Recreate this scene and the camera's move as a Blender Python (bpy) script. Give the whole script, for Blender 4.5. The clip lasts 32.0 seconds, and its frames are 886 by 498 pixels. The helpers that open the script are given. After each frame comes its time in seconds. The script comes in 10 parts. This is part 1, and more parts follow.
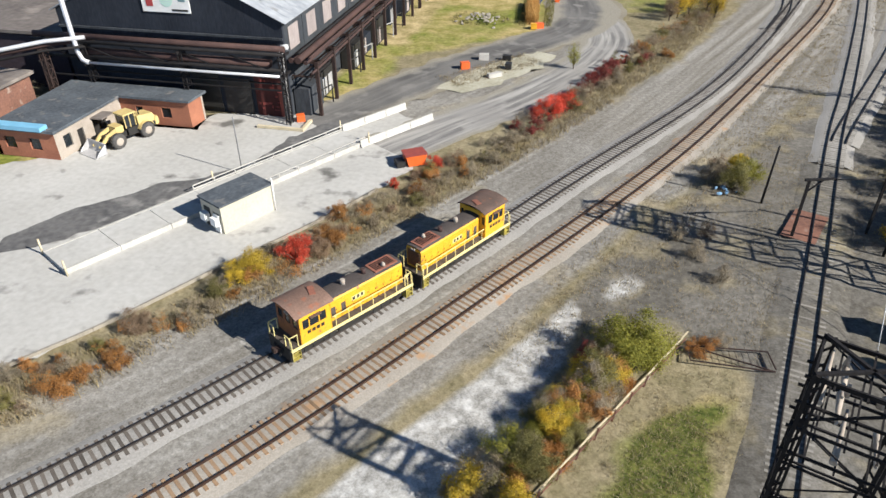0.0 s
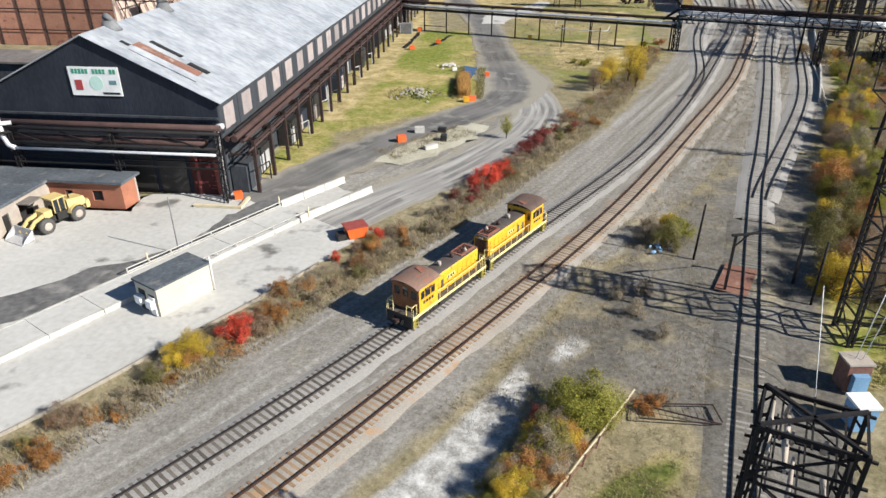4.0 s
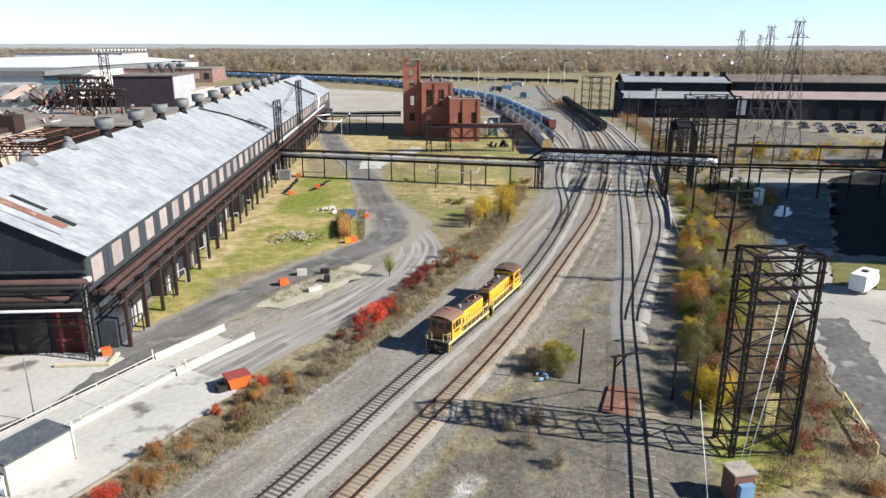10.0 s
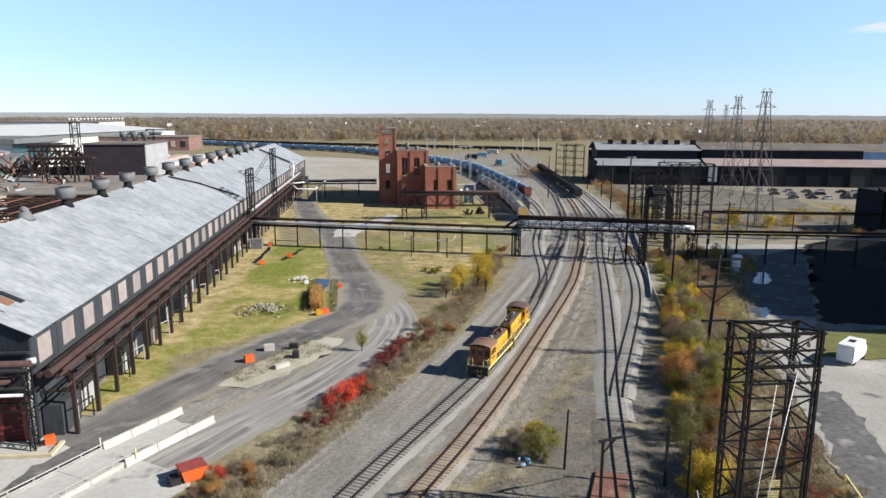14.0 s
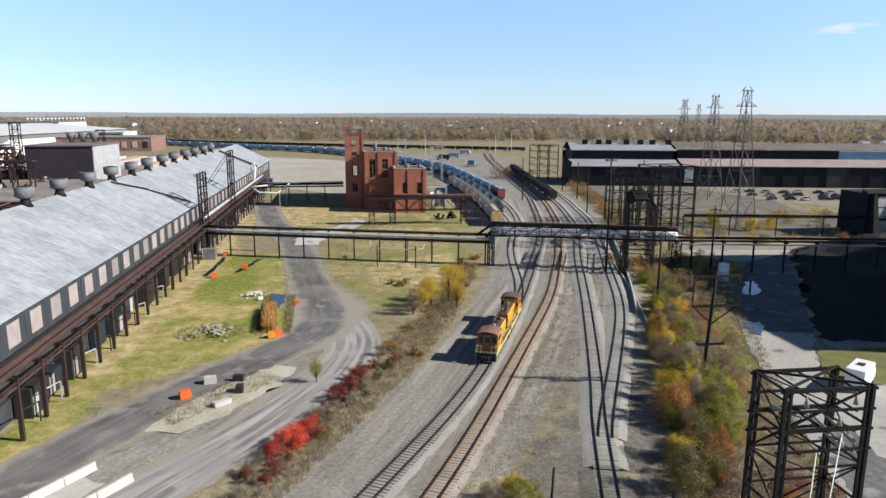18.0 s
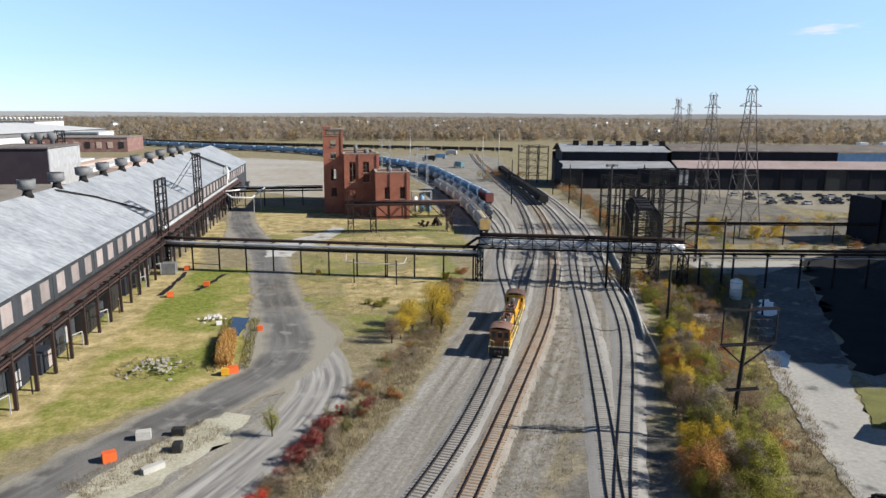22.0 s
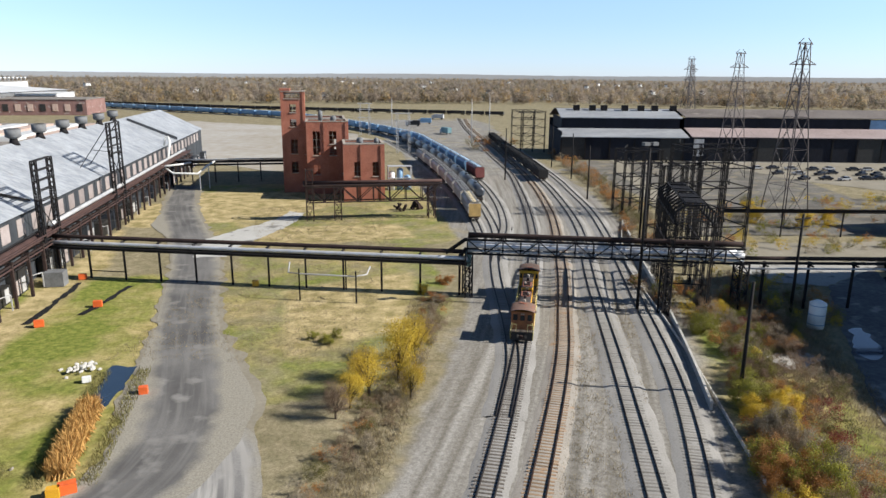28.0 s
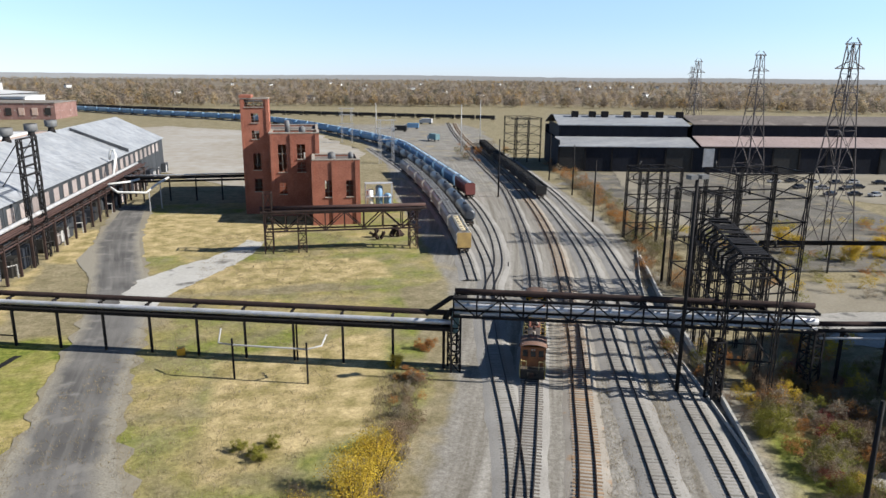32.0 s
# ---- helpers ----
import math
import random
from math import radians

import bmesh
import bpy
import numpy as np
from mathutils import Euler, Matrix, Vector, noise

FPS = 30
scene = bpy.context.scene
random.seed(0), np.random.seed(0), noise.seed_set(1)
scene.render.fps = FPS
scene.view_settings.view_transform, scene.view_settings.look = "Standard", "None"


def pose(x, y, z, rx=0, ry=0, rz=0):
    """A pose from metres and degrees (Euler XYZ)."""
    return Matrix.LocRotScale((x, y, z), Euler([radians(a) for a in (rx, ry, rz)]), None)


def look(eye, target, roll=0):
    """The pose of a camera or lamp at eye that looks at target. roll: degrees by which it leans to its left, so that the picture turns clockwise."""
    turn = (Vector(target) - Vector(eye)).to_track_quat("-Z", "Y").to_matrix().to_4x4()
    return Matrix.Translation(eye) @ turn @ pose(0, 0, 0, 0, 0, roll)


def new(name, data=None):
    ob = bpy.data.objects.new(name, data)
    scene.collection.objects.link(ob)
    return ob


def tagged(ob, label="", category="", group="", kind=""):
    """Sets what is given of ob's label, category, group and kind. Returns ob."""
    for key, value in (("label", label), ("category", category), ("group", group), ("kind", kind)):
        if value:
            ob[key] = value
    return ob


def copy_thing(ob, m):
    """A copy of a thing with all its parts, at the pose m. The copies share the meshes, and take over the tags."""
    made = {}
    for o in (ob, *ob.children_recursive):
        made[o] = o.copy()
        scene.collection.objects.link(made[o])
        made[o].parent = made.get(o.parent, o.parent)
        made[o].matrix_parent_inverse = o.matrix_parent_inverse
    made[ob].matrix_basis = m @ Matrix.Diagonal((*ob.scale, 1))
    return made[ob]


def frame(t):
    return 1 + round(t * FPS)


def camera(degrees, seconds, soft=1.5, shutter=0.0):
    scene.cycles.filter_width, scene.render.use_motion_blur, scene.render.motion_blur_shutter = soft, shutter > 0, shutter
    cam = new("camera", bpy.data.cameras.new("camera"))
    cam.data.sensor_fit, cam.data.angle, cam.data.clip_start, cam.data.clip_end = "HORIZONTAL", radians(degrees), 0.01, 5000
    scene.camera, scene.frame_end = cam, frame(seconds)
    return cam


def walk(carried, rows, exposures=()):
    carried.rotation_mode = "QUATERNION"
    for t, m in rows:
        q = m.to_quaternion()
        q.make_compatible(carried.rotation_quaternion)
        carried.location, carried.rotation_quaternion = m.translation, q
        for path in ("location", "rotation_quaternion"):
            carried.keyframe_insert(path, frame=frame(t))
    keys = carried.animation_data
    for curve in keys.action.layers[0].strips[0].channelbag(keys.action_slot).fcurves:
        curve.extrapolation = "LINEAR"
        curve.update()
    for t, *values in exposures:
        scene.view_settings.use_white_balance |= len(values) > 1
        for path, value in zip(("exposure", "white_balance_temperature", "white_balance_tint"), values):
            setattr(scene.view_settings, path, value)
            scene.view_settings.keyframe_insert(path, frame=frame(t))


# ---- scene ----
cam = camera(65.4, 32.0, soft=1.5)
PATH = [
    (0, (-11.72, 12.83, 34.57), (-20.48, 53.49, 6.81), -0.18),
    (0.5, (-11.72, 12.83, 34.57), (-20.29, 53.58, 6.89), -0.13),
    (1, (-11.72, 12.83, 34.57), (-20.21, 53.94, 7.41), -0.12),
    (1.5, (-11.72, 12.83, 34.57), (-19.89, 54.40, 8.01), -0.17),
    (2, (-11.72, 12.83, 34.57), (-19.49, 54.86, 8.62), -0.17),
    (2.5, (-11.72, 12.83, 34.57), (-18.93, 55.31, 9.21), -0.19),
    (3, (-11.72, 12.83, 34.57), (-18.28, 55.77, 9.81), -0.14),
    (3.5, (-11.72, 12.83, 34.57), (-17.58, 56.23, 10.45), -0.16),
    (5.5, (-11.72, 12.83, 34.57), (-14.61, 58.00, 13.32), -0.12),
    (6, (-11.72, 12.83, 34.57), (-13.85, 58.39, 14.08), -0.05),
    (6.5, (-11.72, 12.83, 34.57), (-13.12, 58.74, 14.82), -0.04),
    (7, (-11.72, 12.83, 34.57), (-12.36, 59.09, 15.60), -0.05),
    (7.5, (-11.72, 12.83, 34.57), (-11.66, 59.36, 16.27), -0.03),
    (8, (-11.72, 12.83, 34.57), (-10.84, 59.69, 17.16), -0.01),
    (8.5, (-11.72, 12.83, 34.57), (-10.17, 59.96, 17.95), 0.03),
    (9, (-11.72, 12.83, 34.57), (-9.46, 60.21, 18.75), 0.06),
    (9.5, (-11.72, 12.83, 34.57), (-8.96, 60.44, 19.54), 0.07),
    (10, (-11.72, 12.83, 34.57), (-8.80, 60.67, 20.31), 0.14),
    (10.5, (-11.72, 12.83, 34.57), (-8.68, 60.87, 21.03), 0.21),
    (11, (-11.72, 12.83, 34.57), (-8.66, 61.08, 21.80), 0.24),
    (11.5, (-11.72, 12.83, 34.57), (-8.65, 61.25, 22.49), 0.33),
    (12, (-11.75, 12.92, 34.42), (-8.63, 61.51, 23.04), 0.34),
    (12.5, (-11.75, 13.50, 34.43), (-8.36, 62.22, 23.72), 0.35),
    (13, (-11.58, 14.24, 34.45), (-7.77, 63.04, 24.27), 0.26),
    (13.5, (-11.43, 15.50, 34.43), (-7.14, 64.36, 24.70), 0.22),
    (14, (-11.15, 16.81, 34.44), (-6.51, 65.65, 24.78), 0.21),
    (14.5, (-10.86, 18.27, 34.45), (-5.92, 67.08, 24.77), 0.17),
    (16.5, (-9.24, 26.63, 34.34), (-3.01, 75.29, 24.66), 0.26),
    (17, (-9.10, 27.31, 34.39), (-2.71, 75.94, 24.68), 0.25),
    (17.5, (-9.01, 27.85, 34.41), (-2.50, 76.47, 24.71), 0.24),
    (18, (-8.86, 28.32, 34.44), (-2.32, 76.93, 24.75), 0.19),
    (18.5, (-8.68, 29.21, 34.40), (-2.03, 77.81, 24.72), 0.21),
    (19, (-8.09, 31.65, 34.51), (-1.24, 80.22, 24.79), 0.21),
    (19.5, (-8.02, 33.08, 34.65), (-0.99, 81.61, 24.89), 0.25),
    (20, (-7.78, 34.65, 34.58), (-0.63, 83.17, 24.83), 0.31),
    (20.5, (-7.41, 36.33, 34.48), (-0.19, 84.84, 24.75), 0.25),
    (21, (-7.02, 38.44, 34.52), (0.26, 86.94, 24.78), 0.25),
    (21.5, (-6.59, 40.61, 34.66), (0.80, 89.09, 24.89), 0.25),
    (22, (-6.18, 42.94, 34.57), (1.29, 91.42, 24.85), 0.25),
    (22.5, (-5.67, 45.50, 34.52), (1.88, 93.97, 24.84), 0.17),
    (23, (-5.03, 48.15, 34.41), (2.52, 96.62, 24.75), 0.16),
    (23.5, (-4.51, 50.94, 34.22), (3.36, 99.37, 24.58), 0.17),
    (24, (-4.19, 53.84, 34.04), (3.77, 102.23, 24.29), 0.26),
    (24.5, (-3.56, 56.76, 33.97), (4.40, 105.00, 23.48), 0.20),
    (25, (-2.89, 59.77, 34.00), (5.08, 107.89, 23.00), 0.17),
    (25.5, (-2.15, 62.89, 34.15), (5.81, 110.94, 22.84), 0.13),
    (27.5, (0.78, 75.72, 33.93), (8.95, 123.49, 21.66), 0.37),
    (28, (1.30, 79.11, 33.97), (9.52, 126.87, 21.66), 0.44),
    (28.5, (1.96, 82.37, 33.73), (10.16, 130.16, 21.50), 0.49),
    (29, (2.64, 85.63, 34.06), (10.80, 133.40, 21.77), 0.53),
    (29.5, (3.36, 88.77, 34.30), (11.52, 136.54, 21.98), 0.49),
    (30, (4.24, 91.95, 34.46), (12.39, 139.72, 22.17), 0.38),
    (30.5, (5.01, 95.25, 34.61), (13.15, 143.03, 22.32), 0.34),
    (31, (5.74, 98.63, 34.67), (14.14, 146.38, 22.45), 0.35),
    (31.5, (6.42, 101.49, 34.64), (15.28, 149.17, 22.46), 0.41),
    (32, (7.04, 104.46, 34.77), (15.93, 152.13, 22.55), 0.48),
]
walk(cam, [(t, look(eye, target, roll)) for t, eye, target, roll in PATH], ((0, 0.87), (3, 0.9), (6, 0.98), (9, 1.03), (13, 0.74), (25, 0.69), (28, 0.78), (32, 0.79)))

# ---- sky, sun ----
SUN_EL, SUN_AZ = radians(33), math.atan2(-0.286, 0.958)
world = bpy.data.worlds.new("sky")
scene.world = world
world.use_nodes = True
wn = world.node_tree
bg = wn.nodes["Background"]
sky = wn.nodes.new("ShaderNodeTexSky")
sky.sky_type = "NISHITA"
sky.sun_disc = False
sky.sun_elevation = SUN_EL
sky.sun_rotation = math.pi / 2 - SUN_AZ
sky.altitude = 1200
sky.air_density, sky.dust_density, sky.ozone_density = 1.0, 0.0, 1.2
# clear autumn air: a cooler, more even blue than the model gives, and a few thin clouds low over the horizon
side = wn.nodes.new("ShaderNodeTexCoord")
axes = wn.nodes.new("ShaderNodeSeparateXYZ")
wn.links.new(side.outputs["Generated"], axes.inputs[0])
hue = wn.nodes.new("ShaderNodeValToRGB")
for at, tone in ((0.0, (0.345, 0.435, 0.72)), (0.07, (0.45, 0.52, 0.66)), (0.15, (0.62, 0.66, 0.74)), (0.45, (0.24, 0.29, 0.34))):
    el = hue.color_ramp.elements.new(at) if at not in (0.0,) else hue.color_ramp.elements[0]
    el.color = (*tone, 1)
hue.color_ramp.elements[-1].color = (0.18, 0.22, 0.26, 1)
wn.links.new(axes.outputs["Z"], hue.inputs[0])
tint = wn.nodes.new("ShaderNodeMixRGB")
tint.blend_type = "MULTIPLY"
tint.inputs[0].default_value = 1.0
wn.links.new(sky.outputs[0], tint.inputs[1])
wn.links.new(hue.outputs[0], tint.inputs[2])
wisp = wn.nodes.new("ShaderNodeMapping")
wisp.inputs["Scale"].default_value = (1.0, 1.0, 7.0)
wn.links.new(side.outputs["Generated"], wisp.inputs[0])
puff = wn.nodes.new("ShaderNodeTexNoise")
puff.inputs["Scale"].default_value, puff.inputs["Detail"].default_value = 22, 6
wn.links.new(wisp.outputs[0], puff.inputs["Vector"])
spot = wn.nodes.new("ShaderNodeVectorMath")
spot.operation = "DISTANCE"
spot.inputs[1].default_value = (0.600, 0.792, 0.72)
wn.links.new(wisp.outputs[0], spot.inputs[0])
near = wn.nodes.new("ShaderNodeMapRange")
near.inputs["From Min"].default_value, near.inputs["From Max"].default_value = 0.02, 0.1
near.inputs["To Min"].default_value, near.inputs["To Max"].default_value = 0.22, -0.25
wn.links.new(spot.outputs["Value"], near.inputs["Value"])
both = wn.nodes.new("ShaderNodeMath")
both.operation = "ADD"
wn.links.new(puff.outputs[0], both.inputs[0])
wn.links.new(near.outputs[0], both.inputs[1])
amount = wn.nodes.new("ShaderNodeMapRange")
amount.inputs["From Min"].default_value, amount.inputs["From Max"].default_value = 0.6, 0.8
amount.inputs["To Max"].default_value = 0.75
wn.links.new(both.outputs[0], amount.inputs["Value"])
cloud = wn.nodes.new("ShaderNodeMixRGB")
cloud.inputs[2].default_value = (3.6, 3.7, 3.85, 1)
wn.links.new(amount.outputs[0], cloud.inputs[0])
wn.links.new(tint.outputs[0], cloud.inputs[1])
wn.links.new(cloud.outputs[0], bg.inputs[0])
bg.inputs[1].default_value = 0.15
sun = new("sun", bpy.data.lights.new("sun", "SUN"))
sun.data.energy, sun.data.angle, sun.data.color = 5.0, radians(0.53), (0.985, 0.945, 0.873)
sun.matrix_world = look((0, 0, 0), (-math.cos(SUN_AZ) * math.cos(SUN_EL), -math.sin(SUN_AZ) * math.cos(SUN_EL), -math.sin(SUN_EL)))


# ---- materials ----
def nodes_of(name):
    m = bpy.data.materials.new(name)
    m.use_nodes = True
    return m, m.node_tree, m.node_tree.nodes["Principled BSDF"]


def mat(name, a, b=None, rough=0.8, metal=0.0, scale=1.0, fine=12.0, bump=0.2, stain=None, stain_at=0.55, rand=0.0, stretch=(1, 1, 1), coord="Object"):
    """Two tones by coarse and fine noise, an optional stain colour, relief, a little change from object to object."""
    m, nt, bsdf = nodes_of(name)
    N, L = nt.nodes, nt.links
    b = b or tuple(c * 0.7 for c in a)
    tc = N.new("ShaderNodeTexCoord")
    mp = N.new("ShaderNodeMapping")
    mp.inputs["Scale"].default_value = stretch
    L.new(N.new("ShaderNodeNewGeometry").outputs["Position"] if coord == "World" else tc.outputs[coord], mp.inputs[0])
    n1, n2 = N.new("ShaderNodeTexNoise"), N.new("ShaderNodeTexNoise")
    for n, s in ((n1, scale), (n2, scale * fine)):
        n.inputs["Scale"].default_value = s
        n.inputs["Detail"].default_value = 5
        L.new(mp.outputs[0], n.inputs["Vector"])
    add = N.new("ShaderNodeMath")
    add.operation = "MULTIPLY_ADD"
    add.inputs[1].default_value = 0.5
    L.new(n2.outputs[0], add.inputs[0])
    half = N.new("ShaderNodeMath")
    half.operation = "MULTIPLY"
    half.inputs[1].default_value = 0.5
    L.new(n1.outputs[0], half.inputs[0])
    L.new(half.outputs[0], add.inputs[2])
    ramp = N.new("ShaderNodeValToRGB")
    ramp.color_ramp.elements[0].position, ramp.color_ramp.elements[1].position = 0.36, 0.64
    ramp.color_ramp.elements[0].color, ramp.color_ramp.elements[1].color = (*b, 1), (*a, 1)
    L.new(add.outputs[0], ramp.inputs[0])
    out = ramp.outputs[0]
    if stain:
        n3 = N.new("ShaderNodeTexNoise")
        n3.inputs["Scale"].default_value = scale * 2.3
        n3.inputs["Detail"].default_value = 7
        L.new(mp.outputs[0], n3.inputs["Vector"])
        r3 = N.new("ShaderNodeValToRGB")
        r3.color_ramp.elements[0].position, r3.color_ramp.elements[1].position = stain_at, stain_at + 0.1
        L.new(n3.outputs[0], r3.inputs[0])
        mx = N.new("ShaderNodeMixRGB")
        mx.inputs[2].default_value = (*stain, 1)
        L.new(r3.outputs[0], mx.inputs[0])
        L.new(out, mx.inputs[1])
        out = mx.outputs[0]
    if rand:
        oi = N.new("ShaderNodeObjectInfo")
        hs = N.new("ShaderNodeHueSaturation")
        ma = N.new("ShaderNodeMath")
        ma.operation = "MULTIPLY_ADD"
        ma.inputs[1].default_value, ma.inputs[2].default_value = 2 * rand, 1 - rand
        L.new(oi.outputs["Random"], ma.inputs[0])
        L.new(ma.outputs[0], hs.inputs["Value"])
        L.new(out, hs.inputs["Color"])
        out = hs.outputs[0]
    L.new(out, bsdf.inputs["Base Color"])
    bsdf.inputs["Roughness"].default_value = rough
    bsdf.inputs["Metallic"].default_value = metal
    if rough > 0.68:
        bsdf.inputs["Specular IOR Level"].default_value = 0.15
    if bump:
        bp = N.new("ShaderNodeBump")
        bp.inputs["Strength"].default_value = bump
        bp.inputs["Distance"].default_value = 0.05
        L.new(n2.outputs[0], bp.inputs["Height"])
        L.new(bp.outputs[0], bsdf.inputs["Normal"])
    return m


def road_mat(name, lift, dust, lo, hi, tone):
    """Asphalt with pale wheel streaks that follow the road; lift lightens it, dust covers it, most of all at the edges."""
    m, nt, bsdf = nodes_of(name)
    N, L = nt.nodes, nt.links
    at = N.new("ShaderNodeAttribute")
    at.attribute_name = "along"
    tc = N.new("ShaderNodeTexCoord")
    ns = []
    for vec, sc, det in ((at.outputs["Vector"], 1.0, 7), (tc.outputs["Object"], 0.12, 6), (tc.outputs["Object"], 5.0, 5), (at.outputs["Vector"], 3.1, 5), (tc.outputs["Object"], 0.3, 7)):
        n = N.new("ShaderNodeTexNoise")
        n.inputs["Scale"].default_value, n.inputs["Detail"].default_value = sc, det
        L.new(vec, n.inputs["Vector"])
        ns.append(n.outputs[0])

    def ramp(src, lo, hi, a, b):
        r = N.new("ShaderNodeValToRGB")
        r.color_ramp.elements[0].position, r.color_ramp.elements[1].position = lo, hi
        r.color_ramp.elements[0].color, r.color_ramp.elements[1].color = (*a, 1), (*b, 1)
        L.new(src, r.inputs[0])
        return r.outputs[0]

    def mix(fac, a, b):
        x = N.new("ShaderNodeMixRGB")
        L.new(fac, x.inputs[0])
        L.new(a, x.inputs[1])
        L.new(b, x.inputs[2])
        return x.outputs[0]

    base = mix(ns[2], ramp(ns[0], 0.3, 0.78, (0.058 * lift, 0.056 * lift, 0.055 * lift), (0.13 * lift, 0.126 * lift, 0.12 * lift)), ramp(ns[1], 0.36, 0.64, (0.065 * lift, 0.062 * lift, 0.06 * lift), (0.18 * lift, 0.173 * lift, 0.163 * lift)))
    pale = ramp(ns[3], lo, hi, (0, 0, 0), (dust, dust, dust))
    across = N.new("ShaderNodeSeparateXYZ")
    L.new(at.outputs["Vector"], across.inputs[0])
    away = N.new("ShaderNodeMath")
    away.operation = "ABSOLUTE"
    L.new(across.outputs["X"], away.inputs[0])
    rough_edge = N.new("ShaderNodeMath")
    rough_edge.operation = "MULTIPLY_ADD"
    rough_edge.inputs[1].default_value = 1.3
    L.new(ns[4], rough_edge.inputs[0])
    L.new(away.outputs[0], rough_edge.inputs[2])
    verge = N.new("ShaderNodeMapRange")
    verge.inputs["From Min"].default_value, verge.inputs["From Max"].default_value = 1.75, 2.35
    L.new(rough_edge.outputs[0], verge.inputs["Value"])
    blot = ramp(ns[4], 0.56, 0.68, (0, 0, 0), (0.6, 0.6, 0.6))
    grit = ramp(ns[1], 0.3, 0.7, (0.3 * tone, 0.29 * tone, 0.27 * tone), (0.21 * tone, 0.2 * tone, 0.186 * tone))
    col = mix(verge.outputs[0], mix(blot, mix(pale, base, grit), grit), ramp(ns[2], 0.3, 0.7, (0.2, 0.182, 0.145), (0.31, 0.29, 0.245)))
    L.new(col, bsdf.inputs["Base Color"])
    bsdf.inputs["Roughness"].default_value = 0.9
    bsdf.inputs["Specular IOR Level"].default_value = 0.2
    bp = N.new("ShaderNodeBump")
    bp.inputs["Strength"].default_value, bp.inputs["Distance"].default_value = 0.15, 0.05
    L.new(ns[2], bp.inputs["Height"])
    L.new(bp.outputs[0], bsdf.inputs["Normal"])
    return m


def leafy(name, a, b, rough=0.7, stands=0.0):
    """Leaves whose tone changes from clump to clump, and over far woods from stand to stand."""
    m, nt, bsdf = nodes_of(name)
    N, L = nt.nodes, nt.links
    geo = N.new("ShaderNodeNewGeometry")
    ramp = N.new("ShaderNodeValToRGB")
    ramp.color_ramp.elements[0].color, ramp.color_ramp.elements[1].color = (*b, 1), (*a, 1)
    L.new(geo.outputs["Random Per Island"], ramp.inputs[0])
    oi = N.new("ShaderNodeObjectInfo")
    hs = N.new("ShaderNodeHueSaturation")
    ma = N.new("ShaderNodeMath")
    ma.operation = "MULTIPLY_ADD"
    ma.inputs[1].default_value, ma.inputs[2].default_value = 0.5, 0.75
    L.new(oi.outputs["Random"], ma.inputs[0])
    L.new(ma.outputs[0], hs.inputs["Value"])
    L.new(ramp.outputs[0], hs.inputs["Color"])
    if stands:
        drift = N.new("ShaderNodeTexNoise")
        drift.inputs["Scale"].default_value, drift.inputs["Detail"].default_value = stands, 6
        L.new(geo.outputs["Position"], drift.inputs["Vector"])
        span = N.new("ShaderNodeMapRange")
        span.inputs["From Min"].default_value, span.inputs["From Max"].default_value = 0.36, 0.64
        span.inputs["To Min"].default_value, span.inputs["To Max"].default_value = 0.55, 1.15
        L.new(drift.outputs[0], span.inputs["Value"])
        L.new(span.outputs[0], hs.inputs["Value"])
    L.new(hs.outputs[0], bsdf.inputs["Base Color"])
    bsdf.inputs["Roughness"].default_value = rough
    bsdf.inputs["Specular IOR Level"].default_value = 0.2
    thin = N.new("ShaderNodeBsdfTranslucent")
    L.new(hs.outputs[0], thin.inputs["Color"])
    both = N.new("ShaderNodeMixShader")
    both.inputs[0].default_value = 0.45 if stands else 0.3
    L.new(bsdf.outputs[0], both.inputs[1])
    L.new(thin.outputs[0], both.inputs[2])
    L.new(both.outputs[0], N["Material Output"].inputs["Surface"])
    return m


ROAD_MAT = road_mat("worn_asphalt_road", 1.15, 0.45, 0.46, 0.78, 1.0)
SIDE_ROAD_MAT = road_mat("dusty_asphalt_road", 1.7, 0.95, 0.41, 0.6, 1.3)
BLACK_STEEL = mat("dark_weathered_steel", (0.024, 0.022, 0.023), (0.012, 0.011, 0.011), 0.75, 0.1, 0.6)
RUST_PIPE = mat("rusty_pipe", (0.09, 0.053, 0.046), (0.048, 0.031, 0.03), 0.75, 0.1, 0.5)
WHITE_PIPE = mat("pale_pipe_jacket", (0.55, 0.55, 0.55), (0.33, 0.32, 0.32), 0.5, 0.2, 0.6)
SILVER_PIPE = mat("aluminium_pipe_jacket", (0.66, 0.67, 0.7), (0.42, 0.42, 0.44), 0.42, 0.35, 0.5)
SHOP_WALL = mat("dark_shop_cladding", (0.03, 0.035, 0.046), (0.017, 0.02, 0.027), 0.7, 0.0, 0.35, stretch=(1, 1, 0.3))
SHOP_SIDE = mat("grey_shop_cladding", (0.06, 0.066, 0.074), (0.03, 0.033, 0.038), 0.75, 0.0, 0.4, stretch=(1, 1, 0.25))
SHOP_ROOF = mat("pale_sheet_roof", (0.33, 0.34, 0.355), (0.19, 0.2, 0.215), 0.6, 0.0, 0.09, fine=7, stretch=(0.6, 3.0, 1), bump=0.08)
OLD_WINDOW = mat("boarded_window", (0.36, 0.31, 0.29), (0.24, 0.2, 0.19), 0.6, 0.0, 0.8, rand=0.25)
BRICK = mat("red_brickwork", (0.38, 0.155, 0.105), (0.25, 0.095, 0.065), 0.9, 0.0, 0.3, fine=9)
